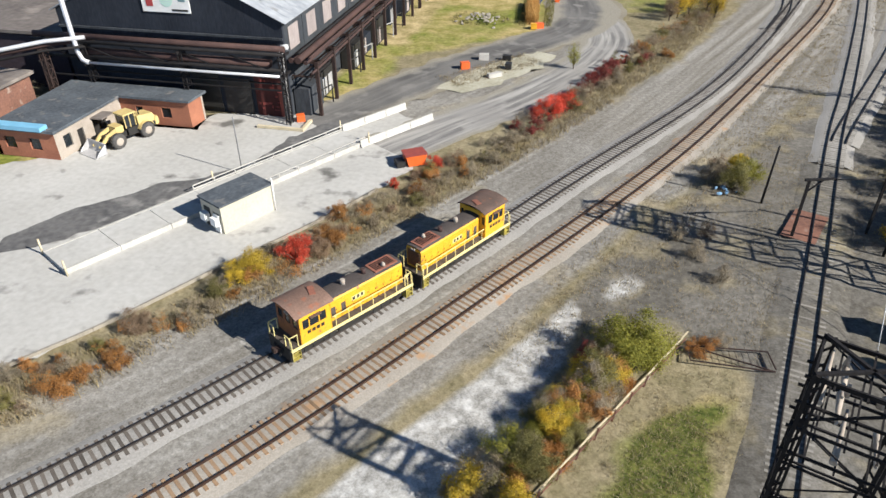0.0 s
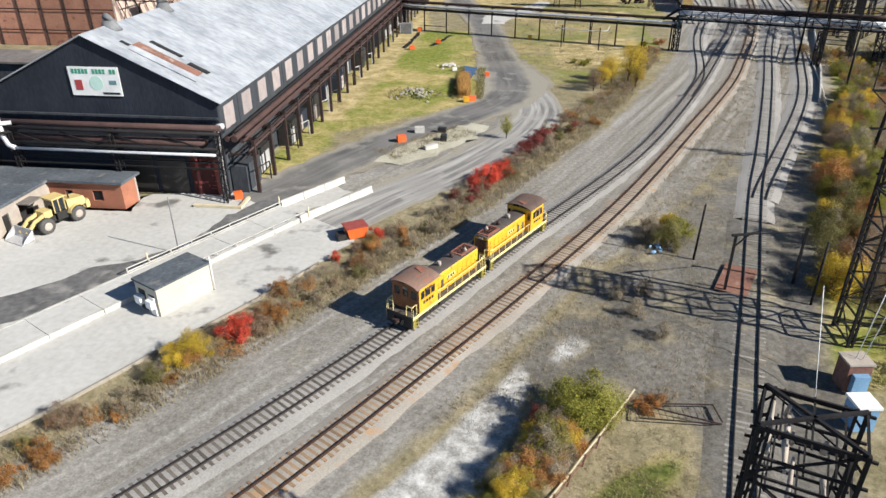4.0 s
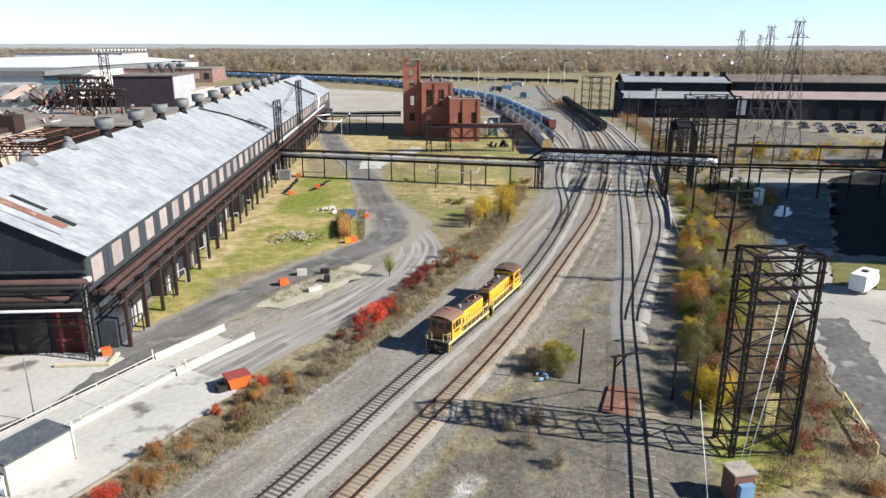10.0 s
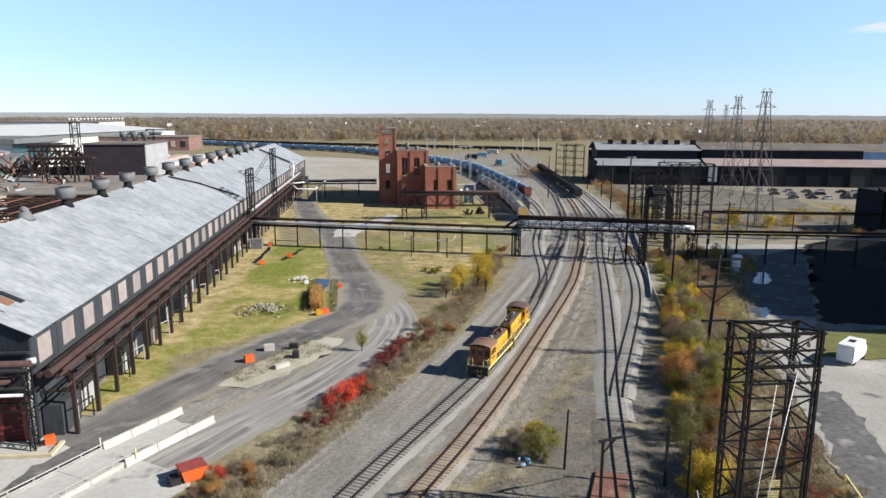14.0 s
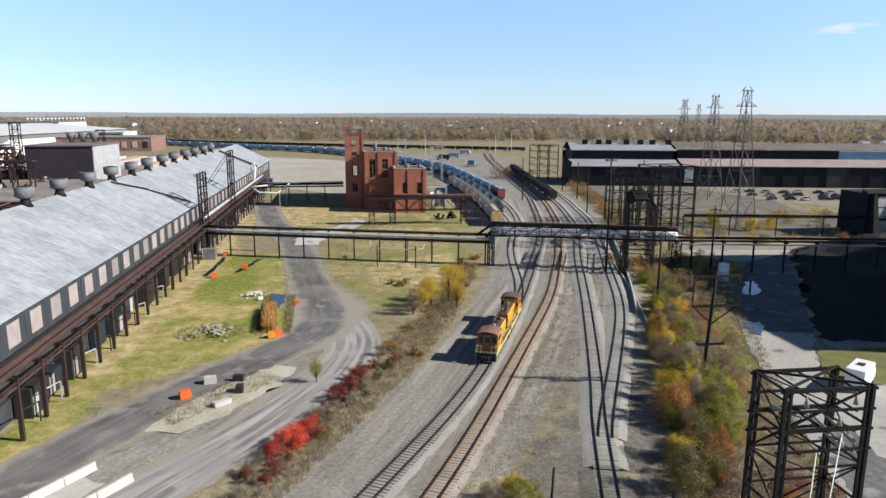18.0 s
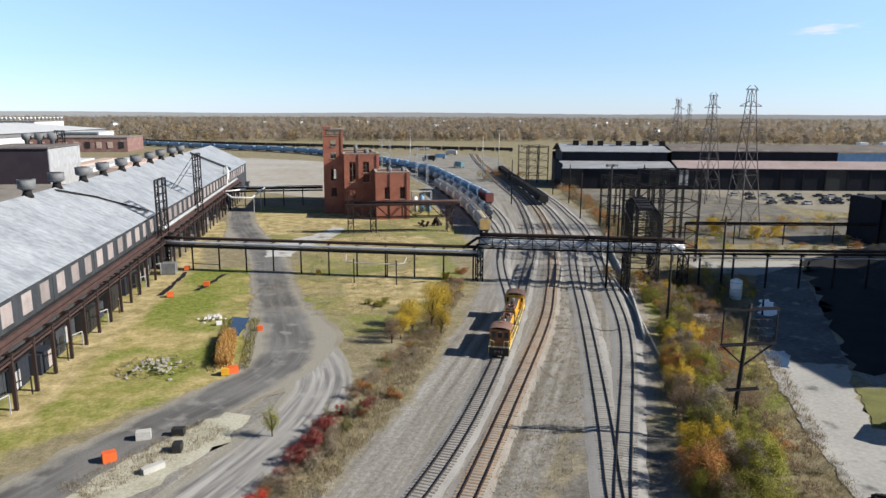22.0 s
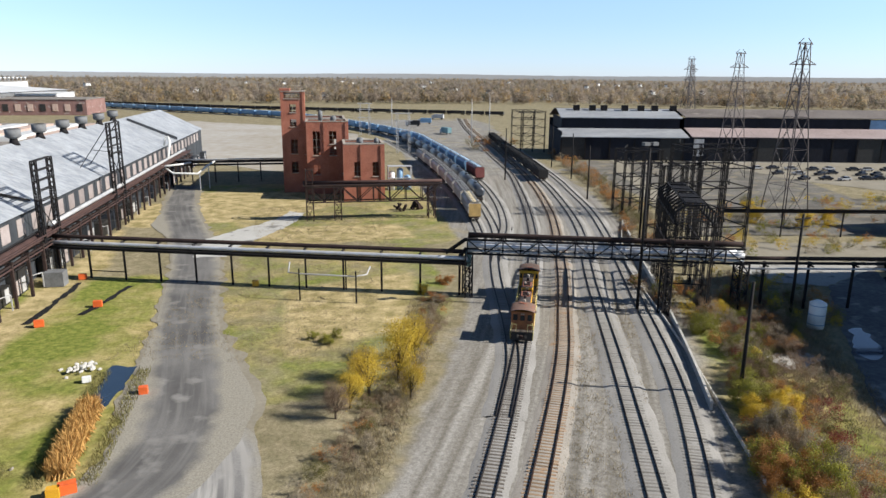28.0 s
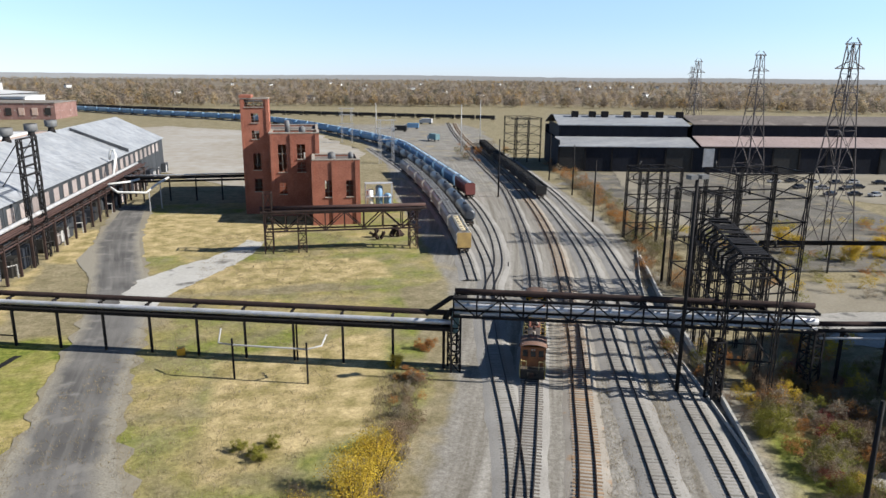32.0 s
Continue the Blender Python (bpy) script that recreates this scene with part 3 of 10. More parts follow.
# ---- ground ----
def ground_material():
    m, nt, bsdf = nodes_of("open_ground")
    N, L = nt.nodes, nt.links
    tc = N.new("ShaderNodeTexCoord")

    def noise_tex(scale, detail=6):
        n = N.new("ShaderNodeTexNoise")
        n.inputs["Scale"].default_value = scale
        n.inputs["Detail"].default_value = detail
        L.new(tc.outputs["Object"], n.inputs["Vector"])
        return n.outputs[0]

    def ramp(src, lo, hi, a, b):
        r = N.new("ShaderNodeValToRGB")
        r.color_ramp.elements[0].position, r.color_ramp.elements[1].position = lo, hi
        r.color_ramp.elements[0].color, r.color_ramp.elements[1].color = (*a, 1), (*b, 1)
        L.new(src, r.inputs[0])
        return r.outputs[0]

    def mix(fac, a, b):
        x = N.new("ShaderNodeMixRGB")
        L.new(fac, x.inputs[0])
        L.new(a, x.inputs[1])
        L.new(b, x.inputs[2])
        return x.outputs[0]

    def zone(name):
        at = N.new("ShaderNodeAttribute")
        at.attribute_name = name
        w = N.new("ShaderNodeMath")
        w.operation = "MULTIPLY_ADD"
        w.inputs[1].default_value = 0.7
        L.new(noise_tex(0.22, 8), w.inputs[0])
        L.new(at.outputs["Fac"], w.inputs[2])
        r = N.new("ShaderNodeMapRange")
        r.inputs["From Min"].default_value, r.inputs["From Max"].default_value = 0.7, 1.0
        L.new(w.outputs[0], r.inputs["Value"])
        return r.outputs[0]

    lay = N.new("ShaderNodeAttribute")
    lay.attribute_name = "lay"

    def streak(scale, detail=6):
        n = N.new("ShaderNodeTexNoise")
        n.inputs["Scale"].default_value, n.inputs["Detail"].default_value = scale, detail
        L.new(lay.outputs["Vector"], n.inputs["Vector"])
        return n.outputs[0]

    fine, mid = noise_tex(2.5), noise_tex(0.12)
    dry = mix(fine, ramp(mid, 0.35, 0.65, (0.2, 0.17, 0.1), (0.32, 0.275, 0.18)), ramp(noise_tex(0.5), 0.4, 0.6, (0.15, 0.135, 0.075), (0.28, 0.24, 0.155)))
    patchy = ramp(noise_tex(0.075, 9), 0.42, 0.58, (0, 0, 0), (1, 1, 1))
    green = mix(patchy, ramp(noise_tex(1.1, 8), 0.32, 0.68, (0.11, 0.14, 0.025), (0.24, 0.255, 0.06)), ramp(noise_tex(0.45, 9), 0.35, 0.65, (0.26, 0.225, 0.075), (0.45, 0.36, 0.175)))
    gravel = mix(streak(1.0), ramp(noise_tex(0.16, 8), 0.38, 0.62, (0.175, 0.163, 0.143), (0.31, 0.298, 0.275)), ramp(noise_tex(4.0, 8), 0.3, 0.7, (0.165, 0.154, 0.136), (0.275, 0.262, 0.238)))
    gravel = mix(ramp(streak(2.6, 8), 0.5, 0.7, (0, 0, 0), (0.5, 0.5, 0.5)), gravel, ramp(noise_tex(2.0, 8), 0.3, 0.7, (0.34, 0.33, 0.31), (0.44, 0.43, 0.405)))
    gravel = mix(ramp(streak(1.7, 7), 0.56, 0.72, (0, 0, 0), (0.7, 0.7, 0.7)), gravel, ramp(noise_tex(1.0, 8), 0.3, 0.7, (0.135, 0.125, 0.11), (0.2, 0.188, 0.168)))
    gravel = mix(ramp(noise_tex(0.09, 9), 0.56, 0.68, (0, 0, 0), (0.7, 0.7, 0.7)), gravel, ramp(noise_tex(1.3, 8), 0.35, 0.65, (0.26, 0.215, 0.13), (0.4, 0.34, 0.22)))
    pale = ramp(noise_tex(0.9, 9), 0.34, 0.66, (0.27, 0.265, 0.25), (0.5, 0.495, 0.48))
    col = mix(zone("green"), dry, green)
    col = mix(zone("tan"), col, ramp(noise_tex(0.35, 9), 0.36, 0.66, (0.25, 0.21, 0.09), (0.5, 0.4, 0.22)))
    col = mix(zone("gravel"), col, gravel)
    dirt = mix(streak(1.4), ramp(noise_tex(0.13, 9), 0.38, 0.62, (0.1, 0.094, 0.083), (0.205, 0.195, 0.177)), ramp(noise_tex(1.7, 8), 0.3, 0.7, (0.1, 0.092, 0.078), (0.195, 0.182, 0.161)))
    dirt = mix(ramp(noise_tex(0.2, 9), 0.54, 0.66, (0, 0, 0), (0.7, 0.7, 0.7)), dirt, ramp(noise_tex(1.1, 8), 0.35, 0.65, (0.2, 0.17, 0.105), (0.34, 0.295, 0.2)))
    col = mix(zone("clean"), col, ramp(streak(2.2, 8), 0.36, 0.66, (0.18, 0.166, 0.142), (0.32, 0.305, 0.28)))
    col = mix(zone("dirt"), col, dirt)
    col = mix(zone("lawn"), col, ramp(noise_tex(1.6, 9), 0.34, 0.68, (0.06, 0.08, 0.018), (0.17, 0.175, 0.05)))
    col = mix(zone("pale"), col, pale)
    col = mix(zone("wood"), col, ramp(noise_tex(0.006, 8), 0.42, 0.6, (0.15, 0.125, 0.098), (0.25, 0.215, 0.16)))
    grain = N.new("ShaderNodeMixRGB")
    grain.blend_type = "MULTIPLY"
    grain.inputs[0].default_value = 1.0
    L.new(col, grain.inputs[1])
    L.new(mix(noise_tex(0.9, 9), ramp(noise_tex(7.0, 8), 0.35, 0.65, (0.6, 0.59, 0.57), (1.24, 1.23, 1.22)), ramp(noise_tex(1.9, 9), 0.38, 0.62, (0.7, 0.69, 0.66), (1.18, 1.18, 1.18))), grain.inputs[2])
    L.new(grain.outputs[0], bsdf.inputs["Base Color"])
    bsdf.inputs["Roughness"].default_value = 0.95
    bsdf.inputs["Specular IOR Level"].default_value = 0.12
    bp = N.new("ShaderNodeBump")
    bp.inputs["Strength"].default_value, bp.inputs["Distance"].default_value = 0.28, 0.1
    L.new(noise_tex(3.0, 8), bp.inputs["Height"])
    L.new(bp.outputs[0], bsdf.inputs["Normal"])
    return m


def poly_dist(px, py, poly):
    """Distance inside a plan polygon, negative outside."""
    inside = np.zeros(px.shape, bool)
    dist = np.full(px.shape, 1e9)
    n = len(poly)
    for i in range(n):
        (x0, y0), (x1, y1) = poly[i], poly[(i + 1) % n]
        dx, dy = x1 - x0, y1 - y0
        u = np.clip(((px - x0) * dx + (py - y0) * dy) / (dx * dx + dy * dy), 0, 1)
        dist = np.minimum(dist, np.hypot(px - x0 - u * dx, py - y0 - u * dy))
        inside ^= ((y0 > py) != (y1 > py)) & (px < dx * (py - y0) / ((dy if dy else 1e-9)) + x0)
    return np.where(inside, dist, -dist)


def line_dist(px, py, line, step=4):
    d = np.full(px.shape, 1e9)
    for x, y in line.q[::step]:
        d = np.minimum(d, np.hypot(px - x, py - y))
    return d


# plan polygons of the kinds of ground
GREEN = [[(-47, 90), (-43.6, 90), (-42.4, 97), (-39.5, 103), (-40, 108), (-41, 114), (-29, 125), (-20, 133), (-17.5, 150), (-19, 175), (-24, 200), (-47, 200)],
         [(-9, 148), (8, 150), (20, 178), (20, 215), (-15, 215), (-17, 190)],
         [(-15, 225), (25, 215), (34, 228), (30, 300), (-40, 300), (-42, 250), (-30, 235)],
         [(-8.2, 38), (-6.6, 43.6), (-4.2, 47.2), (-1.2, 49.2), (0.2, 49.6), (-0.9, 46.2), (-1.6, 44.6), (-2.0, 41), (-3, 34), (-10, 32)],
         [(36, 100), (50, 118), (60, 150), (52, 165), (40, 135)], [(13, 58), (24, 60), (27, 76), (18, 77)],
         [(-75, 62), (-62, 70), (-56, 76), (-66, 86), (-80, 80)]]
GRAVEL = [[(-75, -5), (-64, 13), (-50, 35), (-43.5, 45), (-35.2, 57.4), (-30.2, 63), (-27.4, 67.5), (-24, 74), (-19.5, 82), (-10.5, 99), (1, 119.5), (8, 136), (16, 158), (22, 176), (25, 190), (29, 215), (30, 300), (38, 420), (20, 560), (30, 640), (125, 640), (110, 520), (92, 400), (84, 320), (78, 270), (68, 220), (57, 183), (48, 158), (40, 137), (30, 113), (18, 111), (8, 92), (-4, 74), (-16, 52), (-36, 20), (-52, -5)],
          [(-41, 92), (-36, 102), (-24, 121), (-16, 128), (-10, 126), (-22, 104), (-30, 84)],
          [(40, 60), (66, 130), (75, 170), (90, 175), (80, 110), (60, 50)],
          [(84, 320), (150, 300), (260, 270), (260, 190), (300, 190), (300, 330), (110, 345)]]
DIRT = [[(-14, 54), (-4, 72), (8, 91), (18, 110), (30, 112), (22, 90), (17, 70), (9, 40), (2, 10), (-2, 10), (-0.5, 36), (1.5, 46), (2, 52), (-3, 57)], [(-40, 6), (-20, 32), (-12, 30), (-25, -5)], [(80, 216), (150, 206), (168, 252), (92, 254)], [(92, 250), (150, 248), (160, 285), (150, 340), (100, 348), (90, 300)]]
PALE = [[(-26.5, 33), (-21.4, 41.5), (-17.0, 47.6), (-13.4, 53.6), (-10.8, 59.0), (-9.8, 57.2), (-11, 51.5), (-13, 45.5), (-15, 39), (-18, 33)], [(-8.4, 60), (-6.4, 63.4), (-5.2, 62.2), (-7, 58.6)]]

LAWN = [[(-8.8, 31), (-8.2, 38), (-6.9, 43.2), (-4.4, 46.8), (-1.2, 49.0), (0.0, 49.6), (-0.8, 47), (-1.7, 44.4), (-2.2, 40.5), (-3.0, 31)]]
TAN = [[(-34, 240), (-22, 243), (-12, 246), (-2, 254), (8, 268), (0, 284), (-36, 286)], [(-46, 120), (-41, 120), (-38, 210), (-44, 240)], [(-44, 240), (-36, 240), (-41, 270), (-46, 270)], [(-4, 160), (12, 168), (16, 196), (-6, 188)], [(-22, 216), (-6, 218), (20, 222), (18, 236), (-8, 236)]]
CLEAN = [[(-14, 92), (0, 116), (14, 150), (24, 178), (30, 215), (33, 300), (84, 320), (78, 270), (68, 220), (57, 183), (46, 150), (38, 128), (30, 122), (22, 120), (8, 98), (0, 88)]]


def terrain(name, xs, ys, label):
    gx, gy = np.meshgrid(xs, ys)
    px, py = gx.ravel(), gy.ravel()
    field = {}
    for key, polys, soft in (("green", GREEN, 5.0), ("gravel", GRAVEL, 4.0), ("dirt", DIRT, 5.0), ("pale", PALE, 2.0), ("lawn", LAWN, 1.0), ("tan", TAN, 6.0), ("clean", CLEAN, 14.0)):
        v = np.full(px.shape, -1e9)
        for k, p in enumerate(polys):
            w = poly_dist(px, py, p)
            v = np.maximum(v, np.minimum(w, 0.1) if key == "green" and k in (1, 2) else w)
        field[key] = np.clip(0.5 + v / soft, 0, 1)
    field["wood"] = np.clip((np.hypot(px, py) - 900) / 160, 0, 1) * (py > 300)
    pz = np.array([noise.noise((x * 0.11, y * 0.11, 0)) * 0.05 + noise.noise((x * 0.5, y * 0.5, 3)) * 0.02 for x, y in zip(px, py)]) - 0.06
    w, h = len(xs), len(ys)
    idx = np.arange(w * h).reshape(h, w)
    faces = np.stack([idx[:-1, :-1], idx[:-1, 1:], idx[1:, 1:], idx[1:, :-1]], -1).reshape(-1, 4)
    return px, py, pz, faces, field


def axis(lo, a, b, hi, step):
    """Even steps from a to b, widening out to lo and hi."""
    out, s = list(np.arange(a, b + 0.01, step)), step
    left, right = a, b
    while left > lo:
        s *= 1.35
        left -= s
        out.insert(0, left)
    s = step
    while right < hi:
        s *= 1.35
        right += s
        out.append(right)
    return np.array(out)


GROUND_MAT = ground_material()


def build_ground():
    xs, ys = axis(-6000, -130, 180, 6000, 1.7), axis(-1500, -20, 330, 6500, 1.7)
    px, py, pz, faces, field = terrain("ground", xs, ys, "")
    me = bpy.data.meshes.new("ground")
    me.from_pydata(np.stack([px, py, pz], 1).tolist(), [], faces.tolist())
    me.polygons.foreach_set("use_smooth", [True] * len(me.polygons))
    for key, v in field.items():
        at = me.attributes.new(key, "FLOAT", "POINT")
        at.data.foreach_set("value", v.astype(np.float32))
    # place beside and along the main track, for wheel and spill streaks
    near = (np.abs(px) < 190) & (py > -30) & (py < 420)
    lay = np.zeros((len(px), 3), np.float32)
    q, qs = T2.q[::6], T2.s[::6]
    way = np.gradient(q, axis=0)
    way /= np.hypot(way[:, 0], way[:, 1])[:, None]
    for i in np.where(near)[0]:
        k = np.argmin((q[:, 0] - px[i]) ** 2 + (q[:, 1] - py[i]) ** 2)
        dx, dy = px[i] - q[k, 0], py[i] - q[k, 1]
        lay[i] = ((dx * way[k, 1] - dy * way[k, 0]) * 0.42, (qs[k] + dx * way[k, 0] + dy * way[k, 1]) * 0.012, 0)
    at = me.attributes.new("lay", "FLOAT_VECTOR", "POINT")
    at.data.foreach_set("vector", lay.ravel())
    me.materials.append(GROUND_MAT)
    tagged(new("ground", me), "dry grass, gravel and bare earth of a rail yard", "ground", kind="structure")


build_ground()


def patch(name, poly, z, material, label, category, ragged=0.5, step=1.2):
    """A flat sheet with an uneven outline."""
    rim = []
    n = len(poly)
    for i in range(n):
        a, b = Vector(poly[i]), Vector(poly[(i + 1) % n])
        k = max(1, int((b - a).length / step))
        for j in range(k):
            p = a.lerp(b, j / k)
            nx, ny = noise.noise((p.x * 0.6, p.y * 0.6, 1)), noise.noise((p.x * 0.6, p.y * 0.6, 9))
            rim.append((p.x + ragged * nx * 1.6, p.y + ragged * ny * 1.6))
    bm = bmesh.new()
    vs = [bm.verts.new((x, y, z)) for x, y in rim]
    f = bm.faces.new(vs)
    if f.normal.z < 0 or sum(x0 * y1 - x1 * y0 for (x0, y0), (x1, y1) in zip(rim, rim[1:] + rim[:1])) < 0:
        f.normal_flip()
    bmesh.ops.triangulate(bm, faces=[f])
    return tagged(finish(name, bm, material), label, category, kind="structure")


ROAD = Line([(-62, 62), (-50, 80), (-41.5, 92.5), (-35, 105), (-28, 116.5), (-20.5, 126.5), (-15.5, 134.5), (-13.8, 143), (-14.6, 152), (-17.6, 169), (-19.8, 184), (-23, 209), (-28, 230), (-36, 262), (-41, 300)])
ROAD2 = Line([(-33, 82), (-27, 91), (-21, 99), (-15.5, 108.5), (-11, 118), (-8.6, 128), (-9.5, 138), (-12, 146)])


def ribbon(name, line, s0, s1, left, right, z, material, label, category, ragged=0.3, step=1.0, parent=None):
    """A strip along a curve; left and right are widths or functions of the length."""
    bm = bmesh.new()
    rows, along = [], []
    for s in np.arange(s0, s1 + 0.01, step):
        a = (left(s) if callable(left) else left) + ragged * 1.5 * noise.noise((s * 0.35, 1.0, z))
        b = (right(s) if callable(right) else right) + ragged * 1.5 * noise.noise((s * 0.35, 7.0, z))
        p, q = line.side(s, -a), line.side(s, b)
        rows.append([bm.verts.new((*(p + (q - p) * u), z)) for u in (0, 0.25, 0.5, 0.75, 1)])
        along += [((u * (a + b) - a) * 0.42, s * 0.022, 0) for u in (0, 0.25, 0.5, 0.75, 1)]
    for a, b in zip(rows, rows[1:]):
        for k in range(4):
            bm.faces.new((a[k], a[k + 1], b[k + 1], b[k]))
    ob = finish(name, bm, material, parent)
    at = ob.data.attributes.new("along", "FLOAT_VECTOR", "POINT")
    at.data.foreach_set("vector", np.array(along, np.float32).ravel())
    return tagged(ob, label, category, kind="structure")


ribbon("road_shoulder", ROAD, 34, ROAD.length, lambda s: 4.5 + 2.3 * max(0, 1 - abs(s - 103) / 22), lambda s: 5.0 + 3.4 * max(0, 1 - abs(s - 100) / 24), 0.009, DUST, "dusty gravel shoulder along the yard road", "road shoulder", 1.0)
ribbon("road", ROAD, 31, ROAD.length, lambda s: 4.0 + 2.3 * max(0, 1 - abs(s - 103) / 22) + 3.0 * max(0, 1 - abs(s - 197) / 16) - 1.1 * min(1, max(0, (s - 215) / 25)), lambda s: 4.3 + 3.0 * max(0, 1 - abs(s - 100) / 22) - 1.2 * min(1, max(0, (s - 215) / 25)), 0.022, ROAD_MAT, "worn dark asphalt yard road with pale tyre tracks", "road", 0.25)
ribbon("side_road", ROAD2, 0, ROAD2.length, 4.6, 3.9, 0.017, SIDE_ROAD_MAT, "dusty streaked asphalt side road beside the traffic island", "road", 0.5)
patch("pavement", [(-95, 20), (-80, 66), (-71, 72), (-67, 75.5), (-66.5, 82.6), (-57.6, 82.8), (-57.4, 88.2), (-45, 90.5), (-38, 95), (-30, 90), (-29, 78), (-31, 74.3), (-35.6, 65.2), (-40.8, 57), (-46, 48), (-50.6, 41.5), (-62, 26), (-75, 8)], 0.013, CONCRETE_YARD, "pale worn concrete yard with dark stains and cracks", "yard")
patch("stained_lane", [(-59.7, 63.2), (-56.7, 65.9), (-54.5, 69.6), (-50.4, 71.7), (-47, 75.4), (-45.6, 83), (-43, 87.5), (-40, 90), (-38.5, 88), (-42, 83), (-45.2, 76), (-47.4, 71.5), (-51.3, 64.8), (-58, 57), (-62, 54), (-63, 57)], 0.026, ASPHALT, "dark stained strip of worn asphalt beside the weighbridge", "road", 0.45, 1.2)


def ballast_bed(line, s0, s1, half, material, label, top=0.165):
    bm = bmesh.new()
    rows = []
    for s in np.arange(s0, s1, 1.2):
        w = half + 0.35 * noise.noise((s * 0.3, half, 0))
        rows.append([bm.verts.new((*line.side(s, o), z)) for o, z in ((-w - 0.9, -0.3), (-w * 0.66, top - 0.015), (0, top), (w * 0.66, top - 0.015), (w + 0.9, -0.3))])
    for a, b in zip(rows, rows[1:]):
        for k in range(4):
            bm.faces.new((a[k], a[k + 1], b[k + 1], b[k]))
    ob = finish("track_bed", bm, material, smooth=True)
    if material is GROUND_MAT:
        lay = [((k - 2) * half * 0.28, s * 0.012, 0) for s in np.arange(s0, s1, 1.2) for k in range(5)]
        at = ob.data.attributes.new("lay", "FLOAT_VECTOR", "POINT")
        at.data.foreach_set("vector", np.array(lay, np.float32).ravel())
        at = ob.data.attributes.new("dirt", "FLOAT", "POINT")
        at.data.foreach_set("value", np.ones(len(lay), np.float32))
    return tagged(ob, label, "track bed", kind="structure")


def rail_mesh(line, s0, s1, off, step):
    bm = bmesh.new()
    prof = ((-0.07, 0.2), (0.07, 0.2), (0.018, 0.24), (0.036, RAIL_TOP), (-0.036, RAIL_TOP), (-0.018, 0.24))
    rings = []
    for s in np.arange(s0, s1, step):
        rings.append([bm.verts.new((*line.side(s, off + o), z)) for o, z in prof])
    for a, b in zip(rings, rings[1:]):
        for k in range(6):
            bm.faces.new((a[k], a[(k + 1) % 6], b[(k + 1) % 6], b[k]))
    bm.faces.new(rings[0])
    bm.faces.new(rings[-1][::-1])
    return bm


def tie_mesh(name, material):
    me = bpy.data.meshes.new(name)
    bm = bmesh.new()
    box(bm, -1.3, -0.115, 0.04, 1.3, 0.115, 0.195)
    bmesh.ops.bevel(bm, geom=list(bm.edges), offset=0.012, segments=1)
    bm.to_mesh(me)
    bm.free()
    me.materials.append(material)
    return me


TIE_A, TIE_B, TIE_C = tie_mesh("tie", TIE), tie_mesh("tie", TIE_RUST), tie_mesh("tie", TIE_GREY)
SOME_TRACKS = []


def track(line, s0, s1, near, tie, rail, label, bed=1.9, bed_mat=None, pitch=0.56):
    """A railway track: two rails, ties in the near stretch as single parts, the rest as one."""
    t = thing("railway_track", *line.at(s0), 0, 0, label, "railway track", kind="structure")
    inv = t.matrix_world.inverted()
    if bed_mat:
        ballast_bed(line, s0, s1, bed, bed_mat, "grey crushed stone ballast along the rails", 0.18 if tie is not TIE_C else 0.186)
    for off in (-0.75, 0.75):
        r = part("rail", rail_mesh(line, s0, s1, off, 1.5), rail, t)
        r.matrix_parent_inverse = inv
    far = bmesh.new()
    count = 0
    rnd = random.Random(7)
    for s in np.arange(s0 + 0.3, s1 - 0.3, pitch):
        d, p = line.way(s), line.at(s)
        ang = math.degrees(math.atan2(d[1], d[0])) - 90 + rnd.uniform(-1.2, 1.2)
        shift = rnd.uniform(-0.06, 0.06)
        m = pose(p[0], p[1], rnd.uniform(-0.012, 0.008), 0, 0, ang) @ pose(shift, 0, 0)
        if near[0] <= s <= near[1] and count < 300:
            ob = new("tie", tie)
            ob.parent = t
            ob.matrix_parent_inverse = inv
            ob.matrix_basis = m
            count += 1
        else:
            hexa(far, [m @ Vector(q) for q in ((-1.3, -0.115, 0.04), (1.3, -0.115, 0.04), (1.3, 0.115, 0.04), (-1.3, 0.115, 0.04), (-1.3, -0.115, 0.19), (1.3, -0.115, 0.19), (1.3, 0.115, 0.19), (-1.3, 0.115, 0.19))])
    if far.verts:
        f = part("far_ties", far, tie.materials[0], t)
        f.matrix_parent_inverse = inv
        f["kind"] = "stuff"
    return t


# ---- the long shop ----
WX, WY0, WY1, EAVE, RIDGE_X, RIDGE = -47.5, 89.0, 372.0, 12.0, -62.5, 19.2
LX = 2 * RIDGE_X - WX


def under(g):
    """A function that adds parts in world places under the thing g."""
    inv = g.matrix_world.inverted()

    def add(name, bm, material, label="", parent=None, smooth=False):
        o = part(name, bm, material, parent or g, label, smooth)
        if parent is None:
            o.matrix_parent_inverse = inv
        return o

    return add


def roof_z(x):
    return EAVE + (RIDGE - EAVE) * (1 - abs(x - RIDGE_X) / abs(WX - RIDGE_X))


